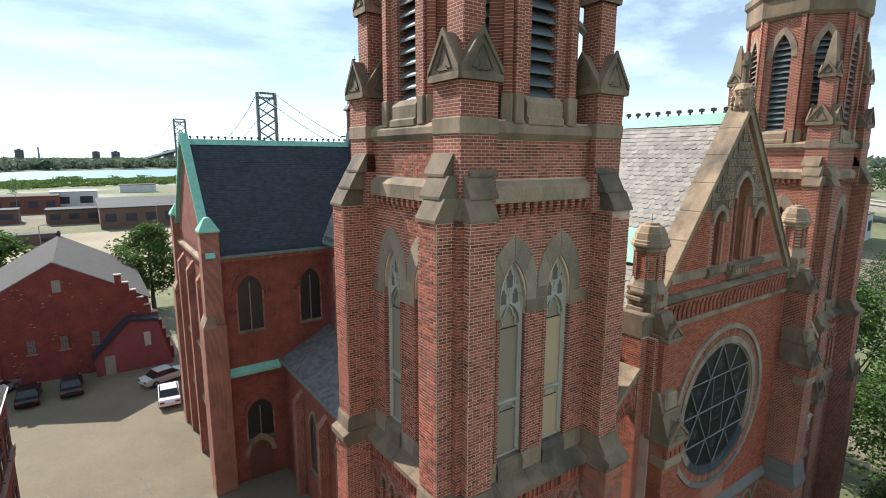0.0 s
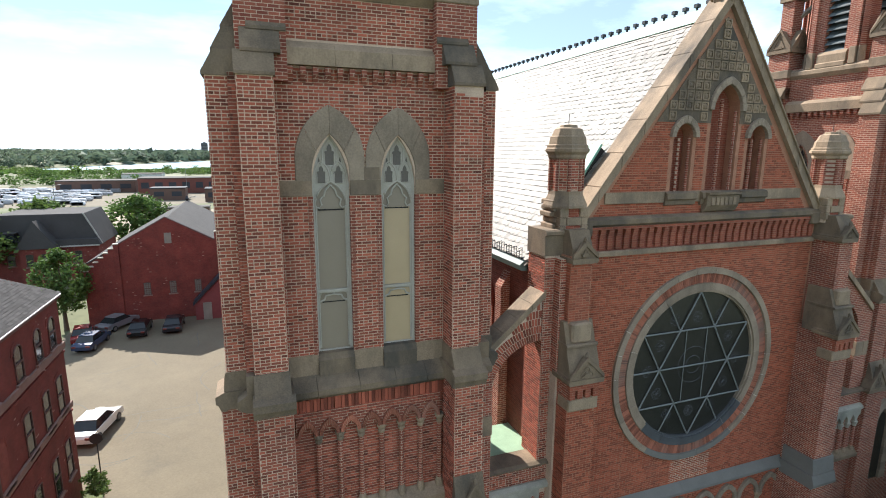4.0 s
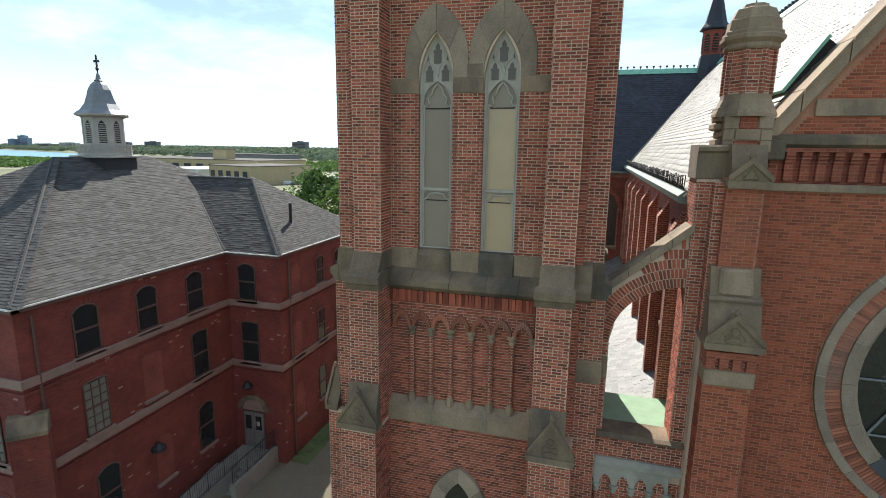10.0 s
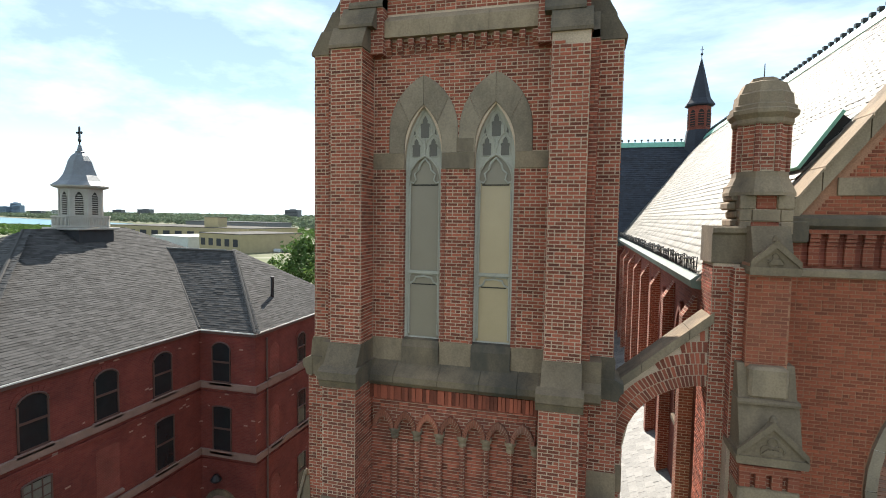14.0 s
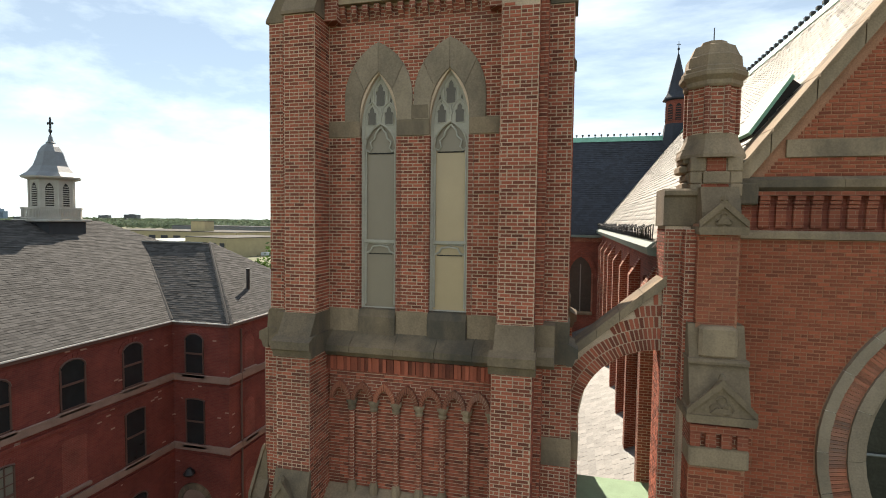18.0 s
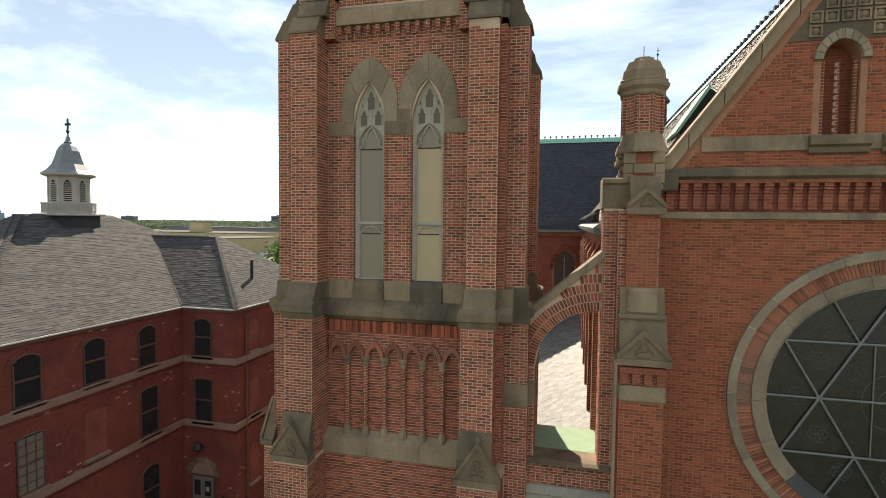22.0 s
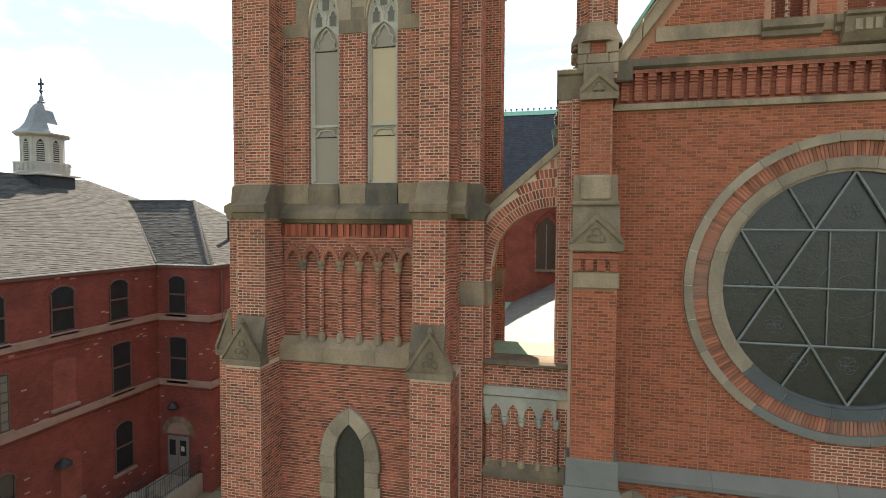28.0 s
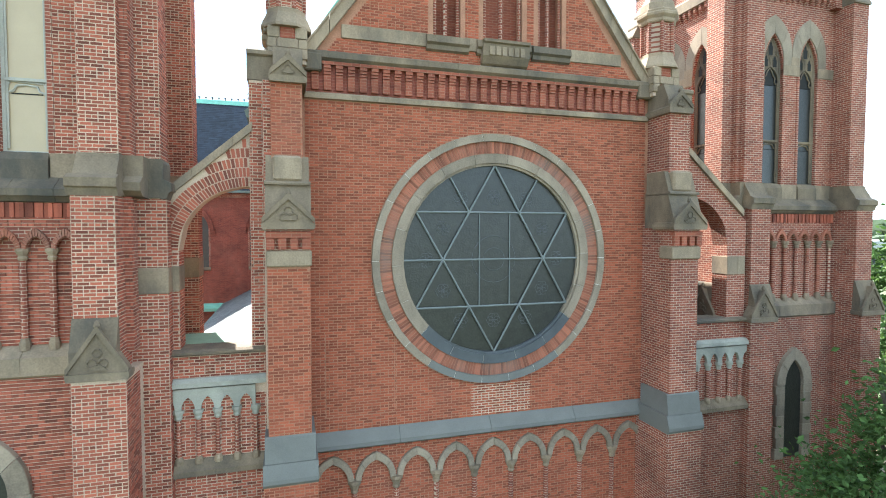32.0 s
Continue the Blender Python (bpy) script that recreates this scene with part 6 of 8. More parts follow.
# ---- school ----
WOOD_CREAM = material("cream_wood", (0.40, 0.375, 0.33), 0.7, spots=0.14, spot_scale=2, grain=0.08, bump=0.1)
GLASS_DARK = material("window_glass", (0.02, 0.022, 0.024), 0.08, spots=0.2, spot_scale=2, grain=0.02, bump=0.0)
LIT_PANE = material("pale_shade", (0.15, 0.145, 0.125), 0.4)
SASH = material("brown_sash", (0.10, 0.05, 0.04), 0.6, spots=0.1)
BAND = material("painted_band", (0.24, 0.15, 0.12), 0.85, spots=0.2, spot_scale=1.5, grain=0.1)
CONCRETE = material("concrete", (0.24, 0.22, 0.185), 0.9, spots=0.18, spot_scale=0.8, grain=0.1, stain=(0.18, 0.17, 0.15), stain_at=(0.55, 0.75))
GRASS = material("dry_grass", (0.085, 0.105, 0.036), 0.95, spots=0.35, spot_scale=1.2, grain=0.3, grain_scale=14, bump=0.3)
BLIND = brick_texture("brick_infill", (0.19, 0.042, 0.03), (0.23, 0.055, 0.04), (0.25, 0.1, 0.075))


def school_window(parent, wall, axis, c, half, foot, top, arched, lit=False, blind=False):
    """Sash window set back in a brick wall; wall: its plane, axis 'x' faces +x, 'y' faces -y."""
    w = new("window" if not blind else "blind_window")
    w.parent = parent
    w.location = -parent.location
    rise = 0.36 if arched else 0.1
    arc = [(c + half * math.cos(math.pi * (1 - i / 8)), top - rise + rise * math.sin(math.pi * i / 8)) for i in range(9)]
    out = [(c - half, foot)] + arc + [(c + half, foot)]

    def put(s, n, m):
        if axis == "x":
            s.v = [(wall - (y - wall), x, z) for x, y, z in s.v]
        s.done(n, m, w)
    if blind:
        put(Shape().prism(out, wall - 0.008, wall + 0.02), "infill", BLIND)
    else:
        put(Shape().prism(out, wall - 0.008, wall + 0.03), "glass", GLASS_DARK)
        fr = Shape()
        b = 0.06
        fr.box(c - half, c - half + b, wall - 0.05, wall, foot, top - rise)
        fr.box(c + half - b, c + half, wall - 0.05, wall, foot, top - rise)
        fr.box(c - half, c + half, wall - 0.05, wall, foot, foot + b)
        fr.box(c - half, c + half, wall - 0.06, wall, (foot + top) / 2 - 0.04, (foot + top) / 2 + 0.04)
        fr.tube([(u, wall - 0.03, z - 0.03) for u, z in arc], 0.04, 5)
        put(fr, "sash", SASH)
        if lit:
            mt = Shape()
            for k in (1, 2):
                u = c - half + 2 * half * k / 3
                mt.box(u - 0.018, u + 0.018, wall - 0.045, wall, foot, top - rise)
            for k in range(1, 6):
                z = foot + (top - foot) * k / 6
                mt.box(c - half, c + half, wall - 0.045, wall, z - 0.018, z + 0.018)
            put(mt, "glazing_grid", SASH)
            # pale sheet over the glass: the pane's lit look is put into its colour
            put(Shape().box(c - half + 0.06, c + half - 0.06, wall - 0.02, wall + 0.01, foot + 0.06, top - rise - 0.02), "pale_shade", LIT_PANE)
    hd = Shape()
    n = 10
    for i in range(n):
        a0, a1 = math.pi * (1 - i / n) - 0.01, math.pi * (1 - (i + 1) / n) + 0.01
        q = [(c + r * math.cos(a), top - rise + (rise + (r - half)) * math.sin(a)) for r, a in ((half, a0), (half + 0.2, a0), (half + 0.2, a1), (half, a1))]
        hd.prism(q, wall - 0.022, wall + 0.02)
    put(hd, "brick_head", TERRA)
    put(Shape().prism([(wall + 0.02, foot), (wall - 0.12, foot - 0.03), (wall - 0.12, foot - 0.14), (wall + 0.02, foot - 0.14)], c - half - 0.1, c + half + 0.1, "x"), "sill", BAND)
    return w


def school():
    at = Vector((-15.2, 20.0, GZ))
    t = thing("school_building", "three-storey dark red brick school with grey shingled hip roof", "school building", at=at)

    def put(ob):
        ob.location = -at
        return ob
    xe, ys, xw, yn = -6.9, 8.7, -23.5, 31.0
    put(Shape().box(xw, xe, ys, yn, GZ - 0.5, 13.12).done("main_wall", TERRA, t))
    put(Shape().box(xe - 0.1, -3.8, 19.15, 28.6, GZ - 0.5, 13.12).done("wing_wall", TERRA, t))
    sl = (17.8 - 13.26) / 8.3
    ov, ZB = 0.08, 13.26
    e = lambda x, y, z: (x, y, z)
    A = [(xw - ov, ys - ov, ZB - ov * sl), (xe + ov, ys - ov, ZB - ov * sl), (xe + ov, yn + ov, ZB - ov * sl), (xw - ov, yn + ov, ZB - ov * sl), (-15.2, ys + 8.3, 17.8), (-15.2, yn - 8.3, 17.8)]
    put(mesh_object("roof_boarding", A, [(0, 1, 4), (1, 2, 5, 4), (2, 3, 5), (3, 0, 4, 5), (0, 3, 2, 1)], SHINGLE, t))
    zr, yr = 16.6, 23.87
    hw = 4.72 + ov
    ws = (zr - ZB) / 4.72
    B = [(-3.8 + ov, 19.15 - ov, ZB - ov * ws), (-3.8 + ov, 28.6 + ov, ZB - ov * ws), (-8.5, yr, zr), (-13.2, yr, zr), (-7.2, 19.15 - ov, ZB - ov * ws), (-7.2, 28.6 + ov, ZB - ov * ws)]
    put(mesh_object("wing_roof", B, [(0, 1, 2), (0, 2, 3, 4), (1, 5, 3, 2), (0, 4, 5, 1)], SHINGLE, t))
    # shingle rows of the slopes towards the church
    upE = Vector((-8.3, 0, 17.8 - ZB))
    L = upE.length
    rowsv = slates(slope_place((xe + ov, ys - ov, ZB - ov * sl), (0, 1, 0), upE), 0, 22.9, 0, L + 0.3, 0.32, 0.15, 0.014, 7, lambda s: (s / (L + 0.34) * 8.6, (22.9 - s / (L + 0.34) * 8.6) if s / (L + 0.34) * 8.6 > 11.0 else 22.9 - s / (L + 0.34) * 8.6))
    rowsv = loose_pieces(*rowsv, lambda p: 14.0 < p[1] < 18.2 and p[2] < 15.2 and p[0] > -12, "shingle", SHINGLE_PIECE, t, -at)
    r = put(mesh_object("shingle_roofing", *rowsv, SHINGLE, t))
    r["kind"] = "stuff"
    upS = Vector((0, 8.3, 17.8 - ZB))
    rowsv = slates(slope_place((xw - ov, ys - ov, ZB - ov * sl), (1, 0, 0), upS), 0, 17.2, 0, L + 0.3, 0.32, 0.15, 0.014, 8, lambda s: (s / (L + 0.34) * 8.6, 17.2 - s / (L + 0.34) * 8.6))
    r = put(mesh_object("shingle_roofing", *rowsv, SHINGLE, t))
    r["kind"] = "stuff"
    upW = Vector((0, 4.72, zr - ZB))
    LW = upW.length * (hw / 4.72)
    rowsv = slates(slope_place((-13.5, 19.15 - ov, ZB - ov * ws), (1, 0, 0), upW), 0, 10, 0, LW, 0.32, 0.15, 0.014, 9, lambda s: (6.3 - s / LW * 6.0, 10.0 - s / LW * 5.0))
    r = put(mesh_object("shingle_roofing", *rowsv, SHINGLE, t))
    r["kind"] = "stuff"
    upX = Vector((-4.7, 0, zr - ZB))
    LX = upX.length * (5.0 / 4.7)
    rowsv = slates(slope_place((-3.8 + ov, 19.15 - ov, ZB - ov * ws), (0, 1, 0), upX), 0, 10.05, 0, LX, 0.32, 0.15, 0.014, 10, lambda s: (s / LX * 5.0, 10.05 - s / LX * 5.0))
    r = put(mesh_object("shingle_roofing", *rowsv, SHINGLE, t))
    r["kind"] = "stuff"
    for a, b in (((xe + ov, ys - ov, 13.2), (-15.2, ys + 8.3, 17.85)), ((-3.8 + ov, 19.15 - ov, 13.2), (-8.5, yr, zr + 0.04)), ((xe + 0.05, 19.05, 13.24), (-13.2, yr, zr + 0.02)), ((-8.5, yr, zr + 0.03), (-13.2, yr, zr + 0.03))):
        put(Shape().tube([a, b], 0.07, 5).done("hip_cap", SHINGLE, t))
    put(Shape().box(-13.4, -9.0, yr - 0.05, yr + 0.05, zr + 0.05, zr + 0.14).done("ridge_flashing", LEAD, t))
    # pale drip edge and gutters
    g = material("pale_gutter", (0.62, 0.6, 0.56), 0.5)
    zE = ZB - ov * sl
    for x0, x1, y0, y1 in ((xe + ov - 0.02, xe + ov + 0.06, ys - ov, 19.0), (xw, xe + ov + 0.06, ys - ov - 0.06, ys - ov + 0.02), (xe + ov, -3.8 + ov, 19.15 - ov - 0.06, 19.15 - ov + 0.02), (-3.8 + ov - 0.02, -3.8 + ov + 0.06, 19.15 - ov, 28.9)):
        put(Shape().box(x0, x1, y0, y1, zE - 0.07, zE - 0.015).done("drip_edge", g, t))
        put(Shape().box(x0 - 0.25 if x1 - x0 < 1 else x0, x1 - 0.03, y0 if x1 - x0 < 1 else y0 + 0.03, y1 if x1 - x0 < 1 else y1 + 0.25, zE - 0.2, zE - 0.07).done("soffit", SASH, t))
    for z in (10.48, 7.1):
        for x0, x1, y0, y1 in ((xe, xe + 0.12, ys, 19.15), (xw, xe + 0.12, ys - 0.12, ys), (xe + 0.12, -3.68, 19.03, 19.15), (-3.8, -3.68, 19.15, 28.6)):
            put(Shape().bevel_box(x0, x1, y0, y1, z - 0.16, z + 0.17, 0.02).done("stone_band", BAND, t))
            put(Shape().box(x0, x1 - 0.05 if x1 - x0 < 0.2 else x1, y0 + (0.05 if y1 - y0 < 0.2 else 0), y1, z - 0.42, z - 0.32).done("brick_string", TERRA, t))
    # corner pilaster with sloping stone cap
    m = Matrix.Translation((-6.9, 8.7, 0)) @ Matrix.Rotation(math.pi / 4, 4, "Z")
    put(Shape().box(-0.55, 0.55, -0.32, 0.3, GZ - 0.5, 8.7).moved(m).done("corner_pilaster", TERRA, t))
    put(Shape().prism([(0.3, 9.35), (-0.05, 9.35), (-0.38, 8.85), (-0.38, 8.7), (0.3, 8.7)], -0.58, 0.58, "x").moved(m).done("pilaster_cap", STONE_DARK, t))
    # windows
    for y in (11.19, 14.0, 16.8):
        school_window(t, xe, "x", y, 0.54, 10.70, 12.66, True)
    school_window(t, xe, "x", 11.24, 0.53, 7.37, 9.62, False, lit=True)
    school_window(t, xe, "x", 14.0, 0.52, 7.55, 9.57, False, blind=True)
    school_window(t, xe, "x", 16.87, 0.55, 7.3, 9.65, False)
    school_window(t, xe, "x", 11.37, 0.52, 3.35, 5.82, True)
    school_window(t, xe, "x", 14.2, 0.48, 3.3, 5.5, True, blind=True)
    school_window(t, xe, "x", 16.92, 0.54, 3.4, 5.82, True)
    for x in (-8.7, -11.2, -13.7, -16.7):
        school_window(t, ys, "y", x, 0.45, 10.62, 12.6, True)
        school_window(t, ys, "y", x, 0.5, 7.3, 9.65, False, lit=True)
        school_window(t, ys, "y", x, 0.45, 3.3, 5.85, True)
    school_window(t, 19.15, "y", -5.67, 0.53, 10.66, 12.65, True)
    school_window(t, 19.15, "y", -5.66, 0.54, 7.22, 9.5, False)
    for z0, z1 in ((10.75, 12.4), (7.25, 9.2), (3.55, 5.6)):
        school_window(t, -3.8, "x", 20.75, 0.4, z0, z1, True, blind=True)
        for y in (23.3, 25.5, 27.35):
            school_window(t, -3.8, "x", y, 0.44, z0, z1, z0 > 10)
    # entrance
    d = new("entrance_door")
    d.parent = t
    d.location = -at
    Shape().box(-6.4, -5.05, 19.10, 19.15, 2.2, 4.35).done("door_frame", SASH, d)
    for x in (-6.33, -5.70):
        Shape().bevel_box(x, x + 0.6, 19.06, 19.11, 2.22, 4.3, 0.015).done("door_leaf", material("grey_door", (0.16, 0.14, 0.13), 0.5), d)
    Shape().box(-6.22, -5.86, 19.045, 19.062, 3.3, 4.1).done("door_pane", GLASS_DARK, d)
    Shape().box(-5.58, -5.22, 19.045, 19.062, 3.3, 4.1).done("door_pane", GLASS_DARK, d)
    Shape().box(-5.52, -5.32, 19.03, 19.046, 3.55, 3.8).done("white_notice", STONE_PALE, d)
    arch_ring(Shape(), -5.72, 0.68, 0.95, 4.4, 5.0, 5.3, -19.2, -19.05, 5).done("door_arch", STONE_DARK, d)
    Shape().prism([(-6.4, 4.4)] + lancet(-5.72, 0.68, 4.4, 5.0, 5) + [(-5.04, 4.4)], 19.09, 19.14).done("door_head", BAND, d)
    put(Shape().lathe([(0.2, 5.75), (0.28, 5.85), (0.1, 6.1)], -5.9, 18.95, 10).done("porch_lamp", IRON, t))
    put(Shape().lathe([(0.05, 5.0), (0.32, 5.1), (0.30, 5.25), (0.05, 5.4)], xe + 0.2, 13.7, 10).done("wall_lamp", IRON, t))
    for x, y in ((-3.72, 20.0), (xe + 0.08, 9.25)):
        put(Shape().tube([(x, y, 12.8), (x, y, GZ)], 0.05, 6).done("downpipe", SASH, t))
    put(Shape().lathe([(0.09, 14.2), (0.09, 15.35), (0.11, 15.36), (0.11, 15.42)], -5.3, 22.85, 8).done("vent_pipe", IRON, t))


def cupola():
    c = Vector((-15.1, 20.0, 17.2))
    t = thing("roof_cupola", "cream wooden octagonal cupola with louvres, lead cap and cross", "cupola", at=c)
    o = -c

    def put(ob):
        ob.location = o
        return ob
    put(Shape().box(c.x - 1.42, c.x + 1.42, c.y - 1.42, c.y + 1.42, 16.6, 17.85).done("curb", material("black_felt", (0.03, 0.031, 0.035), 0.8, spots=0.2), t))
    put(Shape().bevel_box(c.x - 1.72, c.x + 1.72, c.y - 1.72, c.y + 1.72, 17.85, 17.97, 0.03).done("platform", WOOD_CREAM, t))
    for k in range(8):
        m = Matrix.Translation((c.x, c.y, 0)) @ Matrix.Rotation(math.pi / 4 * k, 4, "Z")
        put(Shape().box(-0.72, 0.72, -1.76, -1.70, 18.0, 18.08).moved(m).done("bottom_rail", WOOD_CREAM, t))
        put(Shape().box(-0.74, 0.74, -1.79, -1.67, 18.5, 18.58).moved(m).done("handrail", WOOD_CREAM, t))
        for i in range(11):
            u = -0.62 + i * 0.124
            put(Shape().box(u - 0.03, u + 0.03, -1.75, -1.71, 18.05, 18.52).moved(m).done("baluster", WOOD_CREAM, t))
        put(Shape().box(-0.53, 0.53, -1.28, -1.22, 17.95, 20.1).moved(m).done("wall_panel", WOOD_CREAM, t))
        put(Shape().prism([(-0.26, 18.65)] + lancet(0, 0.26, 19.45, 19.85, 4) + [(0.26, 18.65)], -1.295, -1.27).moved(m).done("louvre_opening", DARK, t))
        s = Shape()
        for i in range(9):
            z = 18.72 + i * 0.115
            w = 0.24 if z < 19.45 else 0.24 * (1 - (z - 19.45) / 0.45)
            s.box(-w, w, -1.34, -1.28, z, z + 0.045)
        put(s.moved(m).done("louvre", WOOD_CREAM, t))
        arc = lancet(0, 0.28, 19.45, 19.9, 4)
        put(Shape().tube([(-0.28, -1.3, 18.62)] + [(u, -1.3, z) for u, z in arc] + [(0.28, -1.3, 18.62)], 0.035, 5).moved(m).done("louvre_frame", WOOD_CREAM, t))
        put(Shape().box(-0.58, -0.47, -1.33, -1.2, 17.95, 20.05).moved(m).done("corner_post", WOOD_CREAM, t))
    put(Shape().lathe([(1.45, 20.0), (1.86, 20.1), (1.9, 20.18)], c.x, c.y, 8).done("eave", WOOD_CREAM, t))
    put(Shape().lathe([(1.9, 20.18), (1.45, 20.42), (1.12, 20.75), (0.92, 21.15), (0.78, 21.5), (0.55, 21.78), (0.28, 21.95), (0.32, 22.0), (0.2, 22.05), (0.12, 22.3), (0.06, 22.4)], c.x, c.y, 8).done("bell_roof", material("lead_roof", (0.16, 0.17, 0.185), 0.5, spots=0.15), t))
    s = Shape().lathe([(0.05, 22.3), (0.05, 22.5), (0.12, 22.58), (0.12, 22.66), (0.05, 22.74)], c.x, c.y, 8)
    s.box(c.x - 0.05, c.x + 0.05, c.y - 0.05, c.y + 0.05, 22.7, 23.25).box(c.x - 0.2, c.x + 0.2, c.y - 0.05, c.y + 0.05, 22.96, 23.07)
    for dx, dz in ((-0.22, 23.01), (0.22, 23.01), (0, 23.28)):
        s.lathe([(0.03, dz - 0.07), (0.08, dz), (0.03, dz + 0.07)], c.x + dx, c.y, 6)
    put(s.done("cross", IRON, t))
    t.scale = (0.72, 0.72, 1.0)


school()
cupola()


# ---- grounds and street ----
NEAR_BANK = ((-5000, 1500), (-1200, 640), (-320, 545), (-240, 665), (-25, 795), (99, 830), (600, 930), (5000, 2400))
FAR_BANK = ((-5000, 2600), (-900, 900), (-370, 700), (-276, 760), (-100, 1300), (33, 1350), (600, 1500), (5000, 3000))
RIVER_Z = -7.0


def bank_y(line, x):
    for (x0, y0), (x1, y1) in zip(line, line[1:]):
        if x <= x1:
            return y0 + (y1 - y0) * (x - x0) / (x1 - x0)
    return line[-1][1]


def bank_run(x):
    """Width of the gentle slope down to the near bank."""
    return 150 + 270 * min(1, max(0, (x + 240) / 215))


WATER = material("river_water", (0.15, 0.27, 0.33), 0.6, spots=0.06, spot_scale=0.02, grain=0.05, grain_scale=0.3, bump=0.1)
WATER.node_tree.nodes["Principled BSDF"].inputs["Specular IOR Level"].default_value = 0.12


def ground_sheet():
    n = len(NEAR_BANK)
    low = [(x, y + 40, RIVER_Z - 0.5) for x, y in NEAR_BANK]
    v = [(x, -3000, GZ) for x, y in NEAR_BANK] + [(x, y - bank_run(x), GZ) for x, y in NEAR_BANK] + [(x, y, RIVER_Z + 0.3) for x, y in NEAR_BANK] + low + [(x, bank_y(FAR_BANK, x) - 5, RIVER_Z - 0.5) for x, y in NEAR_BANK]
    f = [(r * n + i, r * n + i + 1, r * n + n + i + 1, r * n + n + i) for r in range(4) for i in range(n - 1)]
    k = len(v)
    v += [(x, y, RIVER_Z + 0.6) for x, y in FAR_BANK] + [(x, y + 60, RIVER_Z + 4) for x, y in FAR_BANK] + [(x, 7000, 4) for x, y in FAR_BANK]
    m = len(FAR_BANK)
    f += [(k + r * m + i, k + r * m + i + 1, k + r * m + m + i + 1, k + r * m + m + i) for r in range(2) for i in range(m - 1)]
    ob = mesh_object("ground", v, f, LAND)
    tagged(ob, "flat scrubby town ground down to a river", "ground", kind="structure")
    w = Shape().add([(-5000, 400, RIVER_Z), (5000, 400, RIVER_Z), (5000, 3200, RIVER_Z), (-5000, 3200, RIVER_Z)], [(0, 1, 2, 3)]).done("water", WATER)
    tagged(w, "wide pale blue river", "water", kind="structure")
    lot = Shape().box(-13.0, 14.0, 9.0, 62.0, GZ - 0.2, GZ + 0.012).done("pavement", ASPHALT)
    tagged(lot, "sun-bleached cracked asphalt yard", "pavement", kind="structure")
    rnd = random.Random(4)
    s = Shape()
    for k in range(16):
        x, y = rnd.uniform(-9, 5), rnd.uniform(29, 60)
        a = rnd.choice((0.1, 1.5, 1.65, 0.0)) + rnd.uniform(-0.2, 0.2)
        pts = [(x, y)]
        for i in range(rnd.randint(4, 9)):
            a += rnd.uniform(-0.35, 0.35)
            pts.append((pts[-1][0] + 0.9 * math.cos(a), pts[-1][1] + 0.9 * math.sin(a)))
        for p, q in zip(pts, pts[1:]):
            d = Vector((q[0] - p[0], q[1] - p[1])).normalized() * 0.04
            s.add([(p[0] - d.y, p[1] + d.x, GZ + 0.016), (p[0] + d.y, p[1] - d.x, GZ + 0.016), (q[0] + d.y, q[1] - d.x, GZ + 0.016), (q[0] - d.y, q[1] + d.x, GZ + 0.016)], [(0, 1, 2, 3)])
    c = s.done("crack", material("tar_crack", (0.13, 0.12, 0.095), 0.9))
    tagged(c, "dark cracks in the asphalt", "cracks", kind="stuff")
    g = Shape().box(-3.8, -2.7, 19.4, 29.5, GZ - 0.1, GZ + 0.03).done("lawn", GRASS)
    tagged(g, "strip of grass along the school", "grass", kind="structure")
    g = Shape().box(-60, 90, -60, 6.2, GZ - 0.1, GZ + 0.03).done("lawn", GRASS)
    tagged(g, "grass in front of the church", "grass", kind="structure")
    r = Shape().box(-90, 140, -14, -5, GZ - 0.1, GZ + 0.05).done("road", material("street_asphalt", (0.10, 0.098, 0.09), 0.95, spots=0.15, spot_scale=0.3))
    tagged(r, "grey street in front of the church", "road", kind="structure")
    r = Shape().box(44, 54, -60, 400, GZ - 0.1, GZ + 0.05).done("road", ASPHALT)
    tagged(r, "pale cross street beside the church", "road", kind="structure")
    # rear of the church, closing it behind the transept
    b = Shape().box(13.6, 25.0, 45.3, 62.0, GZ - 0.5, 17.4).prism([(13.3, 17.4), (XC, 24.6), (25.3, 17.4)], 45.6, 62.0).done("church_choir", TERRA)
    tagged(b, "red brick choir at the rear of the church", "church choir")


ground_sheet()


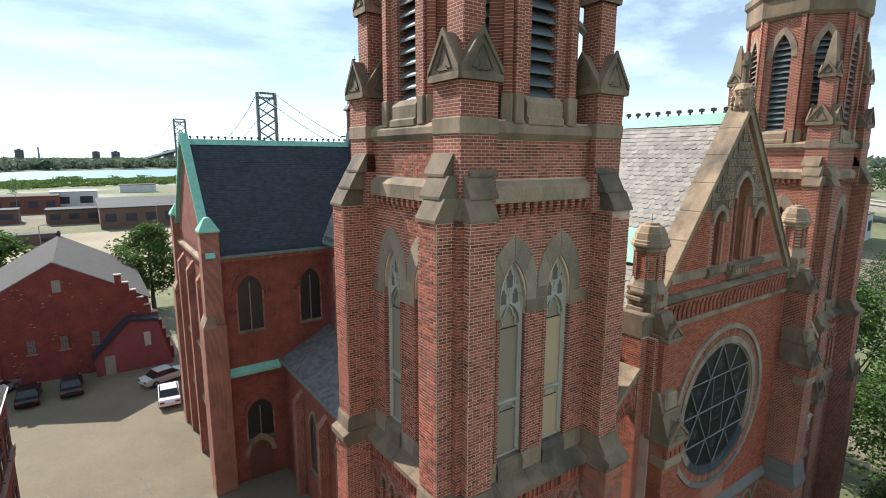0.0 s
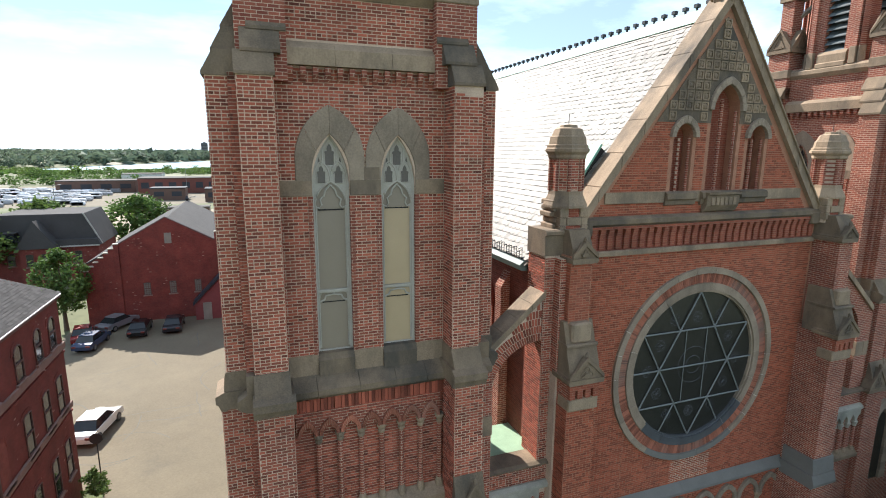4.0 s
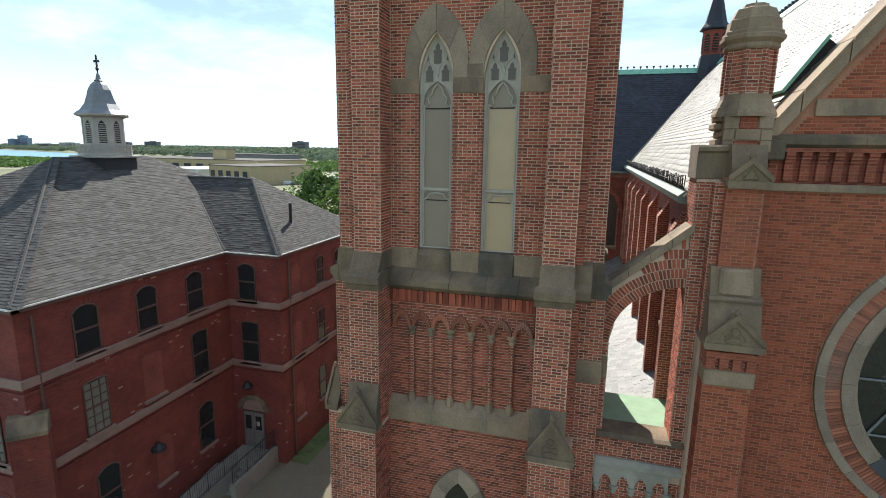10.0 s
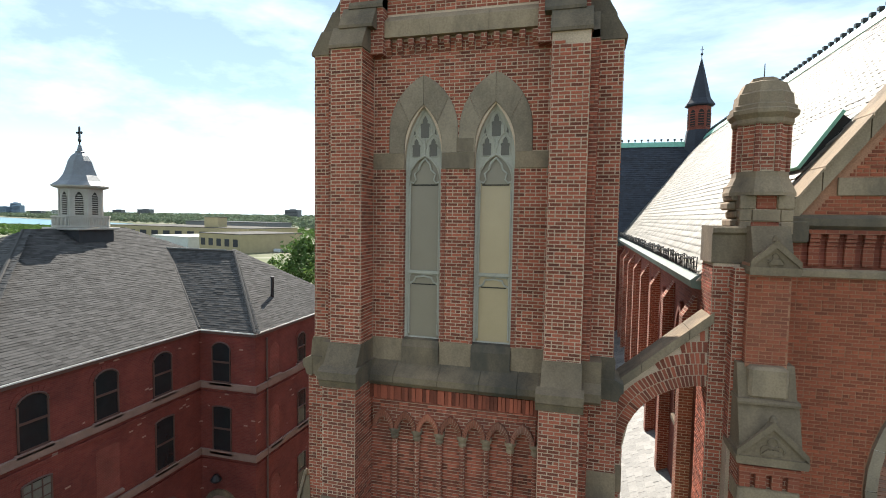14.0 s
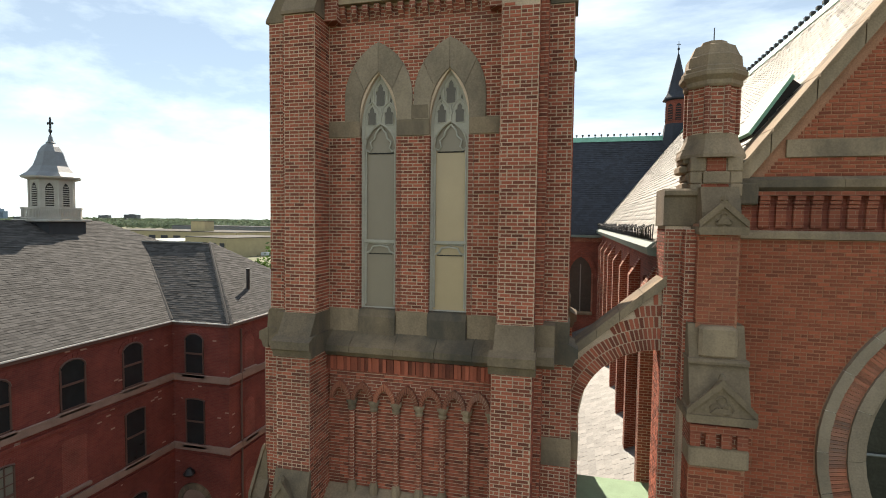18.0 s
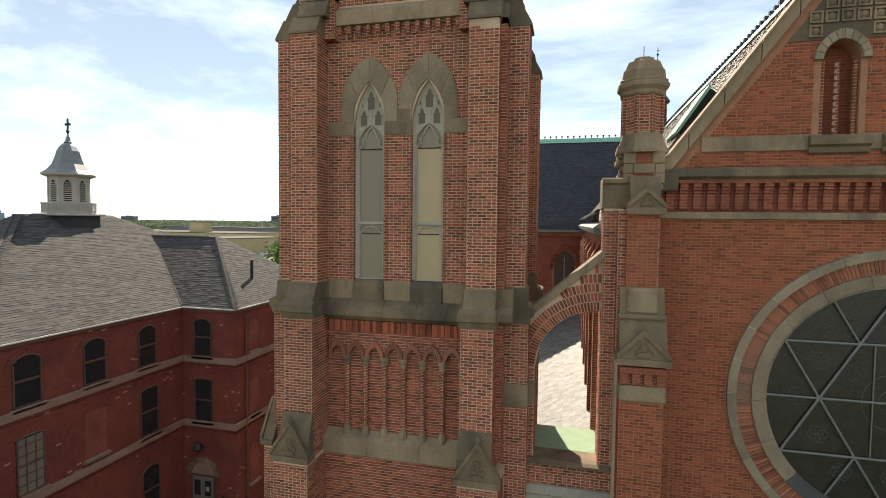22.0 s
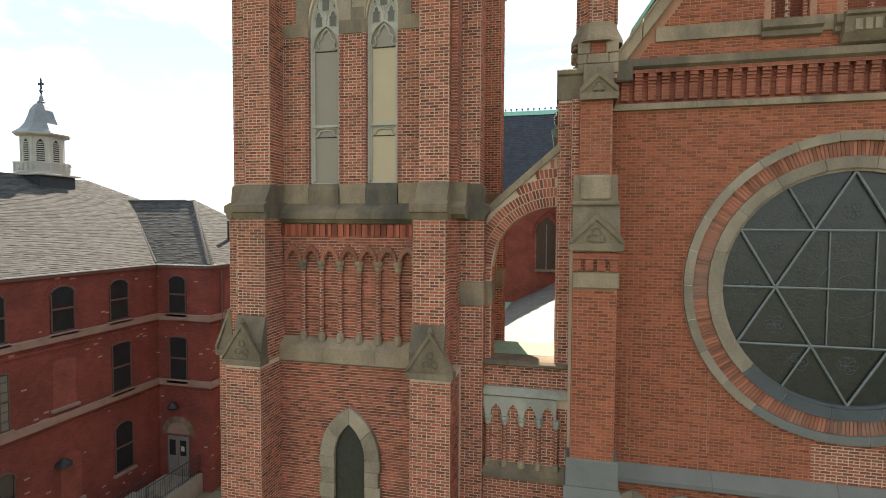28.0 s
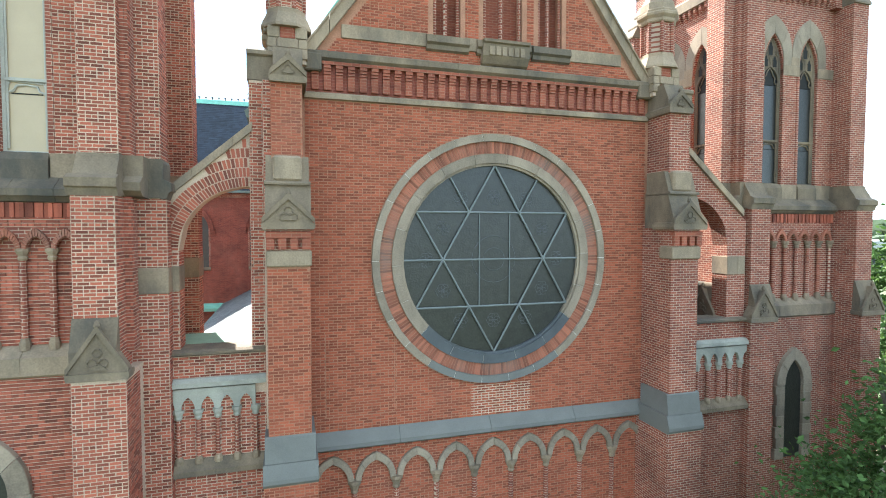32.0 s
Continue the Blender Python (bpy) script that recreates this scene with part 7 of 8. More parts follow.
def entrance_ramp():
    t = thing("entrance_ramp", "concrete ramp and steps with black iron railings", "ramp", at=(-5.2, 16.5, GZ))
    o = (5.2, -16.5, -GZ)
    Shape().box(-6.55, -4.6, 17.2, 19.1, GZ - 0.1, 2.2).done("landing", CONCRETE, t).location = o
    Shape().prism([(10.5, GZ), (17.2, GZ), (17.2, 2.2), (10.5, 1.6)], -6.75, -5.5, "x").done("ramp", CONCRETE, t).location = o
    Shape().box(-5.5, -5.32, 10.5, 17.2, GZ, 2.3).done("kerb_wall", CONCRETE, t).location = o
    Shape().box(-4.6, -4.3, 15.6, 19.1, GZ, 2.5).done("kerb_wall", CONCRETE, t).location = o
    for i in range(4):
        Shape().bevel_box(-6.3 + 0.9, -4.62, 17.2 - 0.3 * (i + 1), 17.2 - 0.3 * i, GZ - 0.1, 2.2 - 0.17 * (i + 1), 0.01).done("step", CONCRETE, t).location = o
    for x, y0, y1, z0, z1 in ((-5.41, 10.5, 17.2, 2.3, 2.35), (-4.45, 15.6, 19.1, 2.5, 2.5)):
        n = int((y1 - y0) / 0.14)
        for i in range(n + 1):
            y = y0 + (y1 - y0) * i / n
            Shape().tube([(x, y, z0), (x, y, z0 + 0.95)], 0.011 if i % 8 else 0.025, 4).done("baluster" if i % 8 else "post", IRON, t).location = o
        Shape().tube([(x, y0, z0 + 0.95), (x, y1, z1 + 0.95)], 0.025, 5).done("handrail", IRON, t).location = o
        Shape().tube([(x, y0, z0 + 0.1), (x, y1, z1 + 0.1)], 0.018, 5).done("bottom_rail", IRON, t).location = o


entrance_ramp()


# ---- trees ----
def leaf_material(name, base):
    """Leaves that let part of the light through."""
    m = material(name, base, 0.8, spots=0.2, spot_scale=0.8, grain=0.1, piece=0.4, island=True, bump=0)
    t = m.node_tree
    p = t.nodes["Principled BSDF"]
    tr = t.nodes.new("ShaderNodeBsdfTranslucent")
    mx = t.nodes.new("ShaderNodeMixShader")
    mx.inputs[0].default_value = 0.33
    t.links.new(p.inputs["Base Color"].links[0].from_socket, tr.inputs["Color"])
    t.links.new(p.outputs[0], mx.inputs[1])
    t.links.new(tr.outputs[0], mx.inputs[2])
    t.links.new(mx.outputs[0], t.nodes["Material Output"].inputs["Surface"])
    return m


# the last leaf is paler and greyer: distance haze put into its colour
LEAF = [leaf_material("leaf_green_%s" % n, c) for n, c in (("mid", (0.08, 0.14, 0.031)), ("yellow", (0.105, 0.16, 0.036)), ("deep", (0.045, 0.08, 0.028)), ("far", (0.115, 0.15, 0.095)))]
BARK = material("grey_bark", (0.09, 0.07, 0.05), 0.95, spots=0.25, grain=0.2, grain_scale=20)


def leaf_card(v, f, c, size, rnd):
    a = Vector((rnd.uniform(-1, 1), rnd.uniform(-1, 1), rnd.uniform(-0.6, 0.6))).normalized()
    b = a.cross(Vector((rnd.uniform(-1, 1), rnd.uniform(-1, 1), rnd.uniform(-1, 1)))).normalized()
    n = a.cross(b) * size * 0.25
    k = len(v)
    v += [tuple(c - a * size), tuple(c - b * size * 0.55 + n), tuple(c + a * size), tuple(c + b * size * 0.55 + n)]
    f += [(k, k + 1, k + 2), (k, k + 2, k + 3)]


def tree(x, y, h, r, seed, leaf=0, size=0.16, clumps=90, per=55, trunk=True, name="tree", label="leafy green broadleaf tree", z=None):
    rnd = random.Random(seed)
    z = GZ if z is None else z
    t = thing(name, label, name, at=(x, y, z))
    s = Shape()
    th = h * 0.35
    if trunk:
        s.lathe([(h * 0.03, 0), (h * 0.022, th * 0.5), (h * 0.018, th), (h * 0.008, h * 0.8)], 0, 0, 8)
    ends = []
    for i in range(12):
        a = 2 * math.pi * i / 12 + rnd.uniform(-0.3, 0.3)
        z0 = th * rnd.uniform(0.6, 1.5)
        e = Vector((r * 0.48 * math.cos(a), r * 0.48 * math.sin(a), z0 + h * rnd.uniform(0.15, 0.4)))
        m = e * 0.5 + Vector((0, 0, z0 * 0.35))
        s.tube([(0, 0, z0), m, e], h * 0.004, 5)
        ends.append(e)
    s.done("trunk", BARK, t)
    v, f = [], []
    for i in range(clumps):
        a, q = rnd.uniform(0, 2 * math.pi), rnd.random() ** 0.5
        zz = rnd.random()
        prof = math.sin(math.pi * min(1, 0.12 + 0.9 * zz)) ** 0.7
        c = Vector((r * q * prof * math.cos(a), r * q * prof * math.sin(a), h * (0.28 + 0.72 * zz)))
        cr = r * rnd.uniform(0.13, 0.3)
        for k in range(per):
            p = Vector((rnd.gauss(0, 0.5), rnd.gauss(0, 0.5), rnd.gauss(0, 0.38))) * cr
            leaf_card(v, f, c + p, size * rnd.uniform(0.6, 1.3), rnd)
    mesh_object("crown", v, f, LEAF[leaf], t)
    return t


# beside the front, towards the street
tree(26.7, 2.6, 11.0, 3.4, 11, 0, 0.08, 260, 170, label="big bright green street tree before the church")
tree(30.6, 2.2, 10.5, 3.6, 12, 0, 0.1, 130, 120)
tree(36.5, 5.0, 12.5, 4.6, 13, 0, 0.13, 140, 110)
tree(41.0, 12.0, 13.5, 5.0, 14, 0, 0.16, 130, 90)
tree(39.5, 22.0, 11.0, 4.5, 15, 2, 0.25, 90, 50)
tree(58.0, 20.0, 12.0, 5.5, 16, 2, 0.35, 90, 45)
tree(61.0, 38.0, 14.0, 6.5, 17, 2, 0.4, 90, 45)
# in and behind the yard
tree(6.9, 84.0, 12.0, 5.2, 21, 0, 0.26, 120, 60)
tree(-13.4, 60.5, 8.6, 2.9, 22, 0, 0.22, 80, 50)
tree(-31.0, 84.0, 11.0, 6.0, 23, 1, 0.35, 90, 45)
tree(-42.0, 90.0, 12.0, 7.0, 24, 0, 0.4, 90, 45)
tree(-25.5, 95.0, 11.0, 5.5, 25, 1, 0.38, 80, 45)
tree(-13.0, 100.0, 11.0, 6.0, 26, 0, 0.38, 80, 45)
tree(-2.9, 27.6, 1.9, 0.8, 27, 1, 0.09, 40, 40, trunk=False, name="bush", label="small light green bush by the school wall")
tree(-3.1, 25.9, 1.1, 0.6, 28, 0, 0.08, 30, 40, trunk=False, name="bush", label="low green bush by the school wall")


# ---- neighbouring houses ----
def gable_house():
    at = Vector((-3.2, 72, GZ))
    t = thing("brick_hall", "dark red brick hall with stepped gable and grey roof", "hall", at=at)

    def put(ob):
        ob.location = -at
        return ob
    y0, y1, xm, ridge, pitch = 61.5, 84.0, -3.2, 13.1, 0.575
    xl, xr = -11.2, 4.6
    roof_z = lambda x: ridge - abs(x - xm) * pitch
    put(Shape().prism([(xl, GZ - 0.3), (xr, GZ - 0.3), (xr, roof_z(xr) - 0.2), (xm, ridge - 0.2), (xl, roof_z(xl) - 0.2)], y0 + 0.3, y1).done("wall", TERRA, t))
    put(Shape().prism([(-8.0, GZ - 0.3), (1.7, GZ - 0.3), (1.7, roof_z(1.7) + 0.05), (xm, ridge + 0.1), (-8.0, roof_z(-8.0) + 0.05)], y0, y0 + 0.3).done("gable_wall", TERRA, t))
    put(Shape().prism([(xl - 0.3, roof_z(xl - 0.3) - 0.12), (xm, ridge - 0.12), (xr + 0.3, roof_z(xr + 0.3) - 0.12), (xr + 0.3, roof_z(xr + 0.3)), (xm, ridge), (xl - 0.3, roof_z(xl - 0.3))], y0 + 0.3, y1 + 0.2).done("roof", SHINGLE, t))
    put(Shape().lathe([(0.12, ridge - 0.1), (0.3, ridge + 0.25), (0.1, ridge + 0.7)], xm, y1 - 0.5, 8).done("ridge_vent", IRON, t))
    for a, b in ((-8.0, xm), (xm, 1.7)):
        put(Shape().tube([(a, y0 + 0.15, roof_z(a) + 0.09), (b, y0 + 0.15, roof_z(b) + 0.14)], 0.1, 5).done("verge", SASH, t))
    # stepped parapets at both shoulders of the front
    for i in range(16):
        xa = 1.7 + i * 0.30 if i < 12 else 5.3 + (i - 12) * 0.3
        zt = 11.35 - i * 0.44 if i < 12 else 6.0 - (i - 12) * 1.05
        if i % 2 == 0 or i > 11:
            wd = 0.61 if i < 12 else 0.31
            put(Shape().box(xa, xa + wd - 0.01, y0 - 0.15, y0 + 0.3, GZ - 0.3, zt).done("parapet_step", TERRA, t))
            put(Shape().bevel_box(xa - 0.04, xa + wd + 0.03, y0 - 0.22, y0 + 0.36, zt, zt + 0.12, 0.02).done("step_cap", STONE_PALE, t))
    for i in range(7):
        xa = -8.5 - i * 0.5
        zt = 10.4 - i * 0.47
        put(Shape().box(xa, xa + 0.49, y0 - 0.15, y0 + 0.3, GZ - 0.3, zt).done("parapet_step", TERRA, t))
        put(Shape().bevel_box(xa - 0.04, xa + 0.53, y0 - 0.22, y0 + 0.36, zt, zt + 0.12, 0.02).done("step_cap", STONE_PALE, t))
    # lean-to with sloping roof
    yl = y0 - 1.7
    put(Shape().prism([(-0.7, GZ - 0.3), (6.3, GZ - 0.3), (5.1, 6.4), (2.5, 6.7), (-0.7, 3.4)], yl, y0 - 0.16).done("lean_to", material("painted_red_wall", (0.19, 0.05, 0.05), 0.9, spots=0.12), t))
    put(Shape().prism([(-0.9, 3.25), (2.45, 6.75), (5.1, 6.45), (5.2, 6.7), (2.4, 7.05), (-0.9, 3.6)], yl - 0.2, y0 - 0.16).done("lean_to_roof", SLATE_DARK, t))
    for x in (-5.6, -3.0, -0.4):
        school_window(t, y0, "y", x, 0.36, 4.5, 5.95, False, lit=True)
    put(Shape().box(-3.45, -2.75, y0 - 0.05, y0, 10.3, 11.5).done("vent_board", CONCRETE, t))
    put(Shape().box(3.62, 4.38, yl - 0.04, yl, 3.8, 5.5).done("pane_frame", SASH, t))
    put(Shape().box(3.7, 4.3, yl - 0.06, yl - 0.03, 3.9, 5.4).done("bright_pane", STONE_PALE, t))
    put(Shape().box(0.1, 1.0, yl - 0.05, yl, GZ, 3.5).done("door_leaf", CONCRETE, t))


gable_house()


def cottage():
    at = Vector((-20, 88, GZ))
    t = thing("rectory_house", "red brick house with grey hipped roof and dormer", "house", at=at)

    def put(ob):
        ob.location = -at
        return ob
    put(Shape().box(-31.2, -15.4, 84, 94, GZ - 0.3, 7.1).done("wall", TERRA, t))
    put(Shape().prism([(-31.6, 7.0), (-27.4, 11.5), (-17.0, 11.5), (-15.0, 7.0)], 84.6, 94.3).done("roof", SHINGLE, t))
    put(Shape().prism([(-31.6, 7.0), (-30.8, 7.9), (-15.4, 7.9), (-15.0, 7.0)], 83.6, 84.7).done("eave_roof", SHINGLE, t))
    put(Shape().prism([(-24.9, 6.9), (-22.5, 10.8), (-20.0, 6.9)], 82.4, 89).done("cross_gable", SHINGLE, t))
    put(Shape().box(-24.5, -20.4, 82.6, 84, GZ, 7.0).done("bay", TERRA, t))
    put(Shape().box(-26.8, -25.2, 83.6, 86, 7.2, 9.0).done("dormer", SLATE_DARK, t))
    put(Shape().bevel_box(-27.1, -24.9, 83.3, 86.4, 9.0, 9.18, 0.04).done("dormer_roof", SHINGLE, t))
    put(Shape().tube([(-17.0, 84.5, 11.55), (-15.0, 84.5, 7.05)], 0.12, 5).done("verge", WOOD_CREAM, t))
    put(Shape().box(-20.0, -15.2, 83.55, 83.75, 6.85, 7.05).done("gutter", WOOD_CREAM, t))
    for x in (-29, -26, -23.4, -21.6, -18):
        school_window(t, 82.6 if -24.5 < x < -20.4 else 84.0, "y", x, 0.45, 4.4, 6.2, False)


cottage()


# ---- cars ----
def car(x, y, turn, paint, label, name="car"):
    t = thing(name, label, "car", "parked cars", at=(x, y, GZ + 0.012))
    t.rotation_euler = (0, 0, radians(turn))
    P = material("car_paint_" + paint[0], paint[1], 0.25, spots=0.03, grain=0.01, bump=0)
    body = [(-2.2, 0.35), (-2.25, 0.7), (-2.1, 0.88), (-1.3, 0.92), (1.0, 0.95), (1.95, 0.82), (2.2, 0.65), (2.22, 0.32)]
    b = Shape()
    for w, k in ((0.82, 1.0),):
        b.prism(body, -0.84, 0.84)
    b.done("body", P, t)
    cab = Shape()
    lo, hi = [(-1.55, 0.92), (1.05, 0.95)], [(-1.0, 1.40), (0.35, 1.42)]
    cab.add([(lo[0][0], -0.80, lo[0][1]), (lo[1][0], -0.80, lo[1][1]), (lo[1][0], 0.80, lo[1][1]), (lo[0][0], 0.80, lo[0][1]), (hi[0][0], -0.62, hi[0][1]), (hi[1][0], -0.62, hi[1][1]), (hi[1][0], 0.62, hi[1][1]), (hi[0][0], 0.62, hi[0][1])],
            [(0, 1, 5, 4), (1, 2, 6, 5), (2, 3, 7, 6), (3, 0, 4, 7), (4, 5, 6, 7)])
    cab.done("glasshouse", GLASS_DARK, t)
    Shape().bevel_box(-1.05, 0.4, -0.66, 0.66, 1.39, 1.45, 0.02).done("roof", P, t)
    for sx in (-1.35, 1.4):
        for sy_ in (-1, 1):
            w = new("wheel")
            w.parent = t
            w.location = (sx, sy_ * 0.78, 0.32)
            Shape().lathe([(0.32, -0.1), (0.33, 0.0), (0.32, 0.1)], 0, 0, 16).moved(Matrix.Rotation(math.pi / 2, 4, "X")).done("tyre", IRON, w)
            Shape().lathe([(0.19, -0.11), (0.19, 0.11)], 0, 0, 12).moved(Matrix.Rotation(math.pi / 2, 4, "X")).done("rim", LEAD, w)
    for sy_ in (-0.6, 0.6):
        Shape().bevel_box(2.12, 2.24, sy_ - 0.18, sy_ + 0.18, 0.6, 0.75, 0.01).done("headlight", STONE_PALE, t)
        Shape().bevel_box(-2.27, -2.18, sy_ - 0.18, sy_ + 0.18, 0.62, 0.78, 0.01).done("tail_light", TERRA, t)
    return t


car(-4.9, 36.0, 78, ("white", (0.75, 0.75, 0.73)), "white sedan parked in the sunny yard")
car(-5.9, 57.3, 90, ("black", (0.012, 0.012, 0.014)), "black car parked in the shade of the hall")
car(-2.7, 57.6, 90, ("dark", (0.02, 0.02, 0.024)), "dark car parked in the shade of the hall")
car(4.9, 55.0, 20, ("silver", (0.45, 0.46, 0.46)), "silver car parked by the transept")
car(4.6, 50.4, 85, ("pearl", (0.7, 0.7, 0.72)), "white car parked by the transept")
for i, (x, y) in enumerate(((-8.5, 60.0), (-9.6, 54.5), (-11.0, 57.0))):
    car(x, y, 60 + 20 * i, (("grey", (0.2, 0.2, 0.21)), ("blue", (0.05, 0.07, 0.13)), ("red", (0.25, 0.03, 0.03)))[i], ("grey car parked behind the school", "dark blue car parked behind the school", "red car parked behind the school")[i])


def sign_post():
    t = thing("sign_post", "dark sign plate on a slim post", "sign", at=(-3.3, 30.2, GZ))
    Shape().lathe([(0.035, 0), (0.035, 2.6)], 0, 0, 6).done("post", IRON, t)
    Shape().lathe([(0.36, -0.02), (0.36, 0.02)], 0, 0, 8).moved(Matrix.Translation((0, -0.05, 2.5)) @ Matrix.Rotation(math.pi / 2, 4, "X")).done("plate", IRON, t)


sign_post()


# ---- the town, river and far shore ----
FAR_WALL = {k: material("far_wall_" + k, c, 0.9, spots=0.1, spot_scale=0.05, grain=0.08, grain_scale=0.6, bump=0) for k, c in (("tan", (0.36, 0.29, 0.165)), ("white", (0.5, 0.5, 0.47)), ("red", (0.16, 0.055, 0.04)), ("grey", (0.15, 0.15, 0.155)), ("brown", (0.13, 0.075, 0.055)), ("blue", (0.2, 0.26, 0.32)))}
FAR_ROOF = material("far_flat_roof", (0.10, 0.09, 0.08), 0.9, spots=0.2, spot_scale=0.06, grain=0.1, grain_scale=0.8, bump=0)
FAR_DARK = material("far_dark_roof", (0.05, 0.05, 0.055), 0.8, spots=0.2, spot_scale=0.1)


for far_mat in (SHINGLE, SHINGLE_PIECE, FAR_ROOF, FAR_DARK):
    far_mat.node_tree.nodes["Principled BSDF"].inputs["Specular IOR Level"].default_value = 0.2


def shed(x, y, w, d, h, wall, roof=None, label="low flat-roofed industrial shed", bays=0, turn=0.0):
    t = thing("industrial_shed", label, "shed", "town sheds", at=(x, y, GZ))
    t.rotation_euler = (0, 0, radians(turn))
    Shape().box(-w / 2, w / 2, 0, d, -0.3, h).done("wall", FAR_WALL[wall], t)
    Shape().bevel_box(-w / 2 - 0.2, w / 2 + 0.2, -0.2, d + 0.2, h, h + 0.35, 0.08).done("roof", roof or FAR_ROOF, t)
    for i in range(bays):
        u = -w / 2 + w * (i + 0.5) / bays
        Shape().box(u - w / bays * 0.28, u + w / bays * 0.28, -0.06, 0, h * 0.35, h * 0.75).done("window_band", FAR_DARK, t)
    return t


def tower_block(x, y, w, d, h, wall, label="distant grey apartment tower"):
    t = thing("apartment_tower", label, "building", "distant towers", at=(x, y, GZ))
    Shape().box(-w / 2, w / 2, 0, d, 0, h).done("wall", FAR_WALL[wall], t)
    Shape().box(-w / 6, w / 6, d * 0.2, d * 0.8, h, h * 1.07).done("roof_house", FAR_WALL[wall], t)
    for k in range(7):
        z = h * (0.1 + 0.125 * k)
        Shape().box(-w * 0.46, w * 0.46, -0.4, 0, z, z + h * 0.05).done("window_band", FAR_DARK, t)
    return t


# seen past the school
shed(-146, 194, 31, 34, 8.2, "tan", label="tan factory wing with flat roof", bays=5, turn=-19)
shed(-225, 252, 120, 40, 9, "tan", FAR_ROOF, "long tan factory building with flat roof", 12, turn=-8)
shed(-196, 250, 9, 8, 15, "tan", label="square tan tower on the factory")
shed(-250, 330, 84, 26, 11, "grey", FAR_DARK, "long dark-roofed grey factory hall", 10, turn=-10)
shed(-188, 210, 34, 30, 5.5, "white", FAR_WALL["white"], "wide low white-roofed storage shed", turn=-18)
shed(-52, 330, 20, 12, 5, "white", label="white garage building beyond the car lot")
# seen past the transept
shed(17, 185, 27, 46, 6.2, "brown", FAR_DARK, "dark flat-roofed grey depot", 5)
shed(-24, 251, 32, 14, 6.4, "red", FAR_ROOF, "long low red brick workshop", 6)
shed(-3, 262, 16, 14, 7.2, "white", FAR_WALL["white"], "pale shed with a white roof", 2)
shed(-3, 206, 15, 9, 4.6, "brown", FAR_DARK, "low dark brick shed", 3)
shed(-24, 216, 12, 8, 4.4, "brown", FAR_DARK, "small dark flat-roofed brick shed", 2)
shed(28, 366, 19, 11, 4.5, "white", label="small white hut by the scrub")
shed(-58, 262, 30, 12, 5, "brown", label="brown brick workshop with flat roof", bays=4)
shed(-16, 160, 20, 5, 2.6, "brown", label="row of low brown loading bays", bays=4)
# seen past the east tower
shed(158, 46, 40, 13, 7.0, "white", label="white flat-roofed shop across the street", bays=6, turn=6)
shed(220, 68, 16, 12, 7, "white", label="pale flat-roofed warehouse across the street", bays=3)
shed(262, 150, 110, 26, 8, "white", FAR_WALL["white"], "long pale warehouse across the street", 8)
shed(330, 110, 80, 40, 9, "brown", label="brown brick warehouse far off", bays=6)
shed(190, 120, 44, 22, 5.5, "grey", label="grey flat-roofed warehouse behind trees", bays=5)
shed(112, 74, 20, 12, 4.5, "red", FAR_ROOF, "low brick shop across the street", 3)


def elevated_road():
    t = thing("elevated_road", "pale concrete elevated roadway on piers", "road bridge", at=(235, 70, GZ))
    o = (-235, -70, -GZ)
    a, b = Vector((330, 158, 7.6)), Vector((150, -12, 7.6))
    u = (b - a).normalized()
    n = Vector((-u.y, u.x, 0)) * 5.0
    s = Shape()
    s.add([a - n, a + n, b + n, b - n] + [q - Vector((0, 0, 1.3)) for q in (a - n, a + n, b + n, b - n)], [(0, 1, 2, 3), (7, 6, 5, 4), (0, 4, 5, 1), (1, 5, 6, 2), (2, 6, 7, 3), (3, 7, 4, 0)])
    s.done("deck", CONCRETE, t).location = o
    for e in (-1, 1):
        Shape().tube([a + n * e + Vector((0, 0, 0.5)), b + n * e + Vector((0, 0, 0.5))], 0.4, 4).done("parapet", CONCRETE, t).location = o
    for k in range(12):
        q = a.lerp(b, (k + 0.5) / 12)
        Shape().lathe([(0.9, GZ - 0.2), (0.9, 6.4)], q.x, q.y, 8).done("pier", CONCRETE, t).location = o


elevated_road()
for x0, x1, y0, y1, tt in ((62, 190, 27, 35, "pale cross road running away from the church"), (104, 150, 35, 62, "sun-bleached car park beside the shop")):
    lot = Shape().box(x0, x1, y0, y1, GZ - 0.1, GZ + (0.03 if y0 < 30 else 0.02)).done("pavement", ASPHALT)
    tagged(lot, tt, "pavement", kind="structure")
lot = Shape().box(80, 90, 19, 26.5, GZ - 0.1, GZ + 0.02).done("lawn", GRASS)
tagged(lot, "small lawn at the street corner", "grass", kind="structure")
for x, y, w, d, h, c in ((-2481, 1700, 34, 20, 34, "blue"), (-2445, 1720, 40, 20, 50, "blue"), (-2400, 1700, 44, 20, 40, "blue"), (-2289, 1700, 66, 20, 16, "grey"), (-2150, 1700, 96, 20, 22, "white"), (-1846, 1700, 46, 20, 26, "grey"), (-1710, 1700, 64, 20, 30, "grey"),
                         (-790, 1300, 42, 20, 31, "grey"), (-144, 2000, 21, 14, 40, "grey"), (47, 2000, 21, 14, 36, "grey"), (100, 2000, 24, 14, 36, "grey"), (330, 2600, 40, 20, 46, "grey"), (1900, 1500, 60, 30, 60, "blue")):
    tower_block(x, y, w, d, h, c)
ch = thing("chimney_stack", "thin distant factory chimney", "chimney", at=(-98, 2000, GZ))
Shape().lathe([(3, 0), (2, 49)], 0, 0, 8).done("stack", FAR_WALL["grey"], ch)


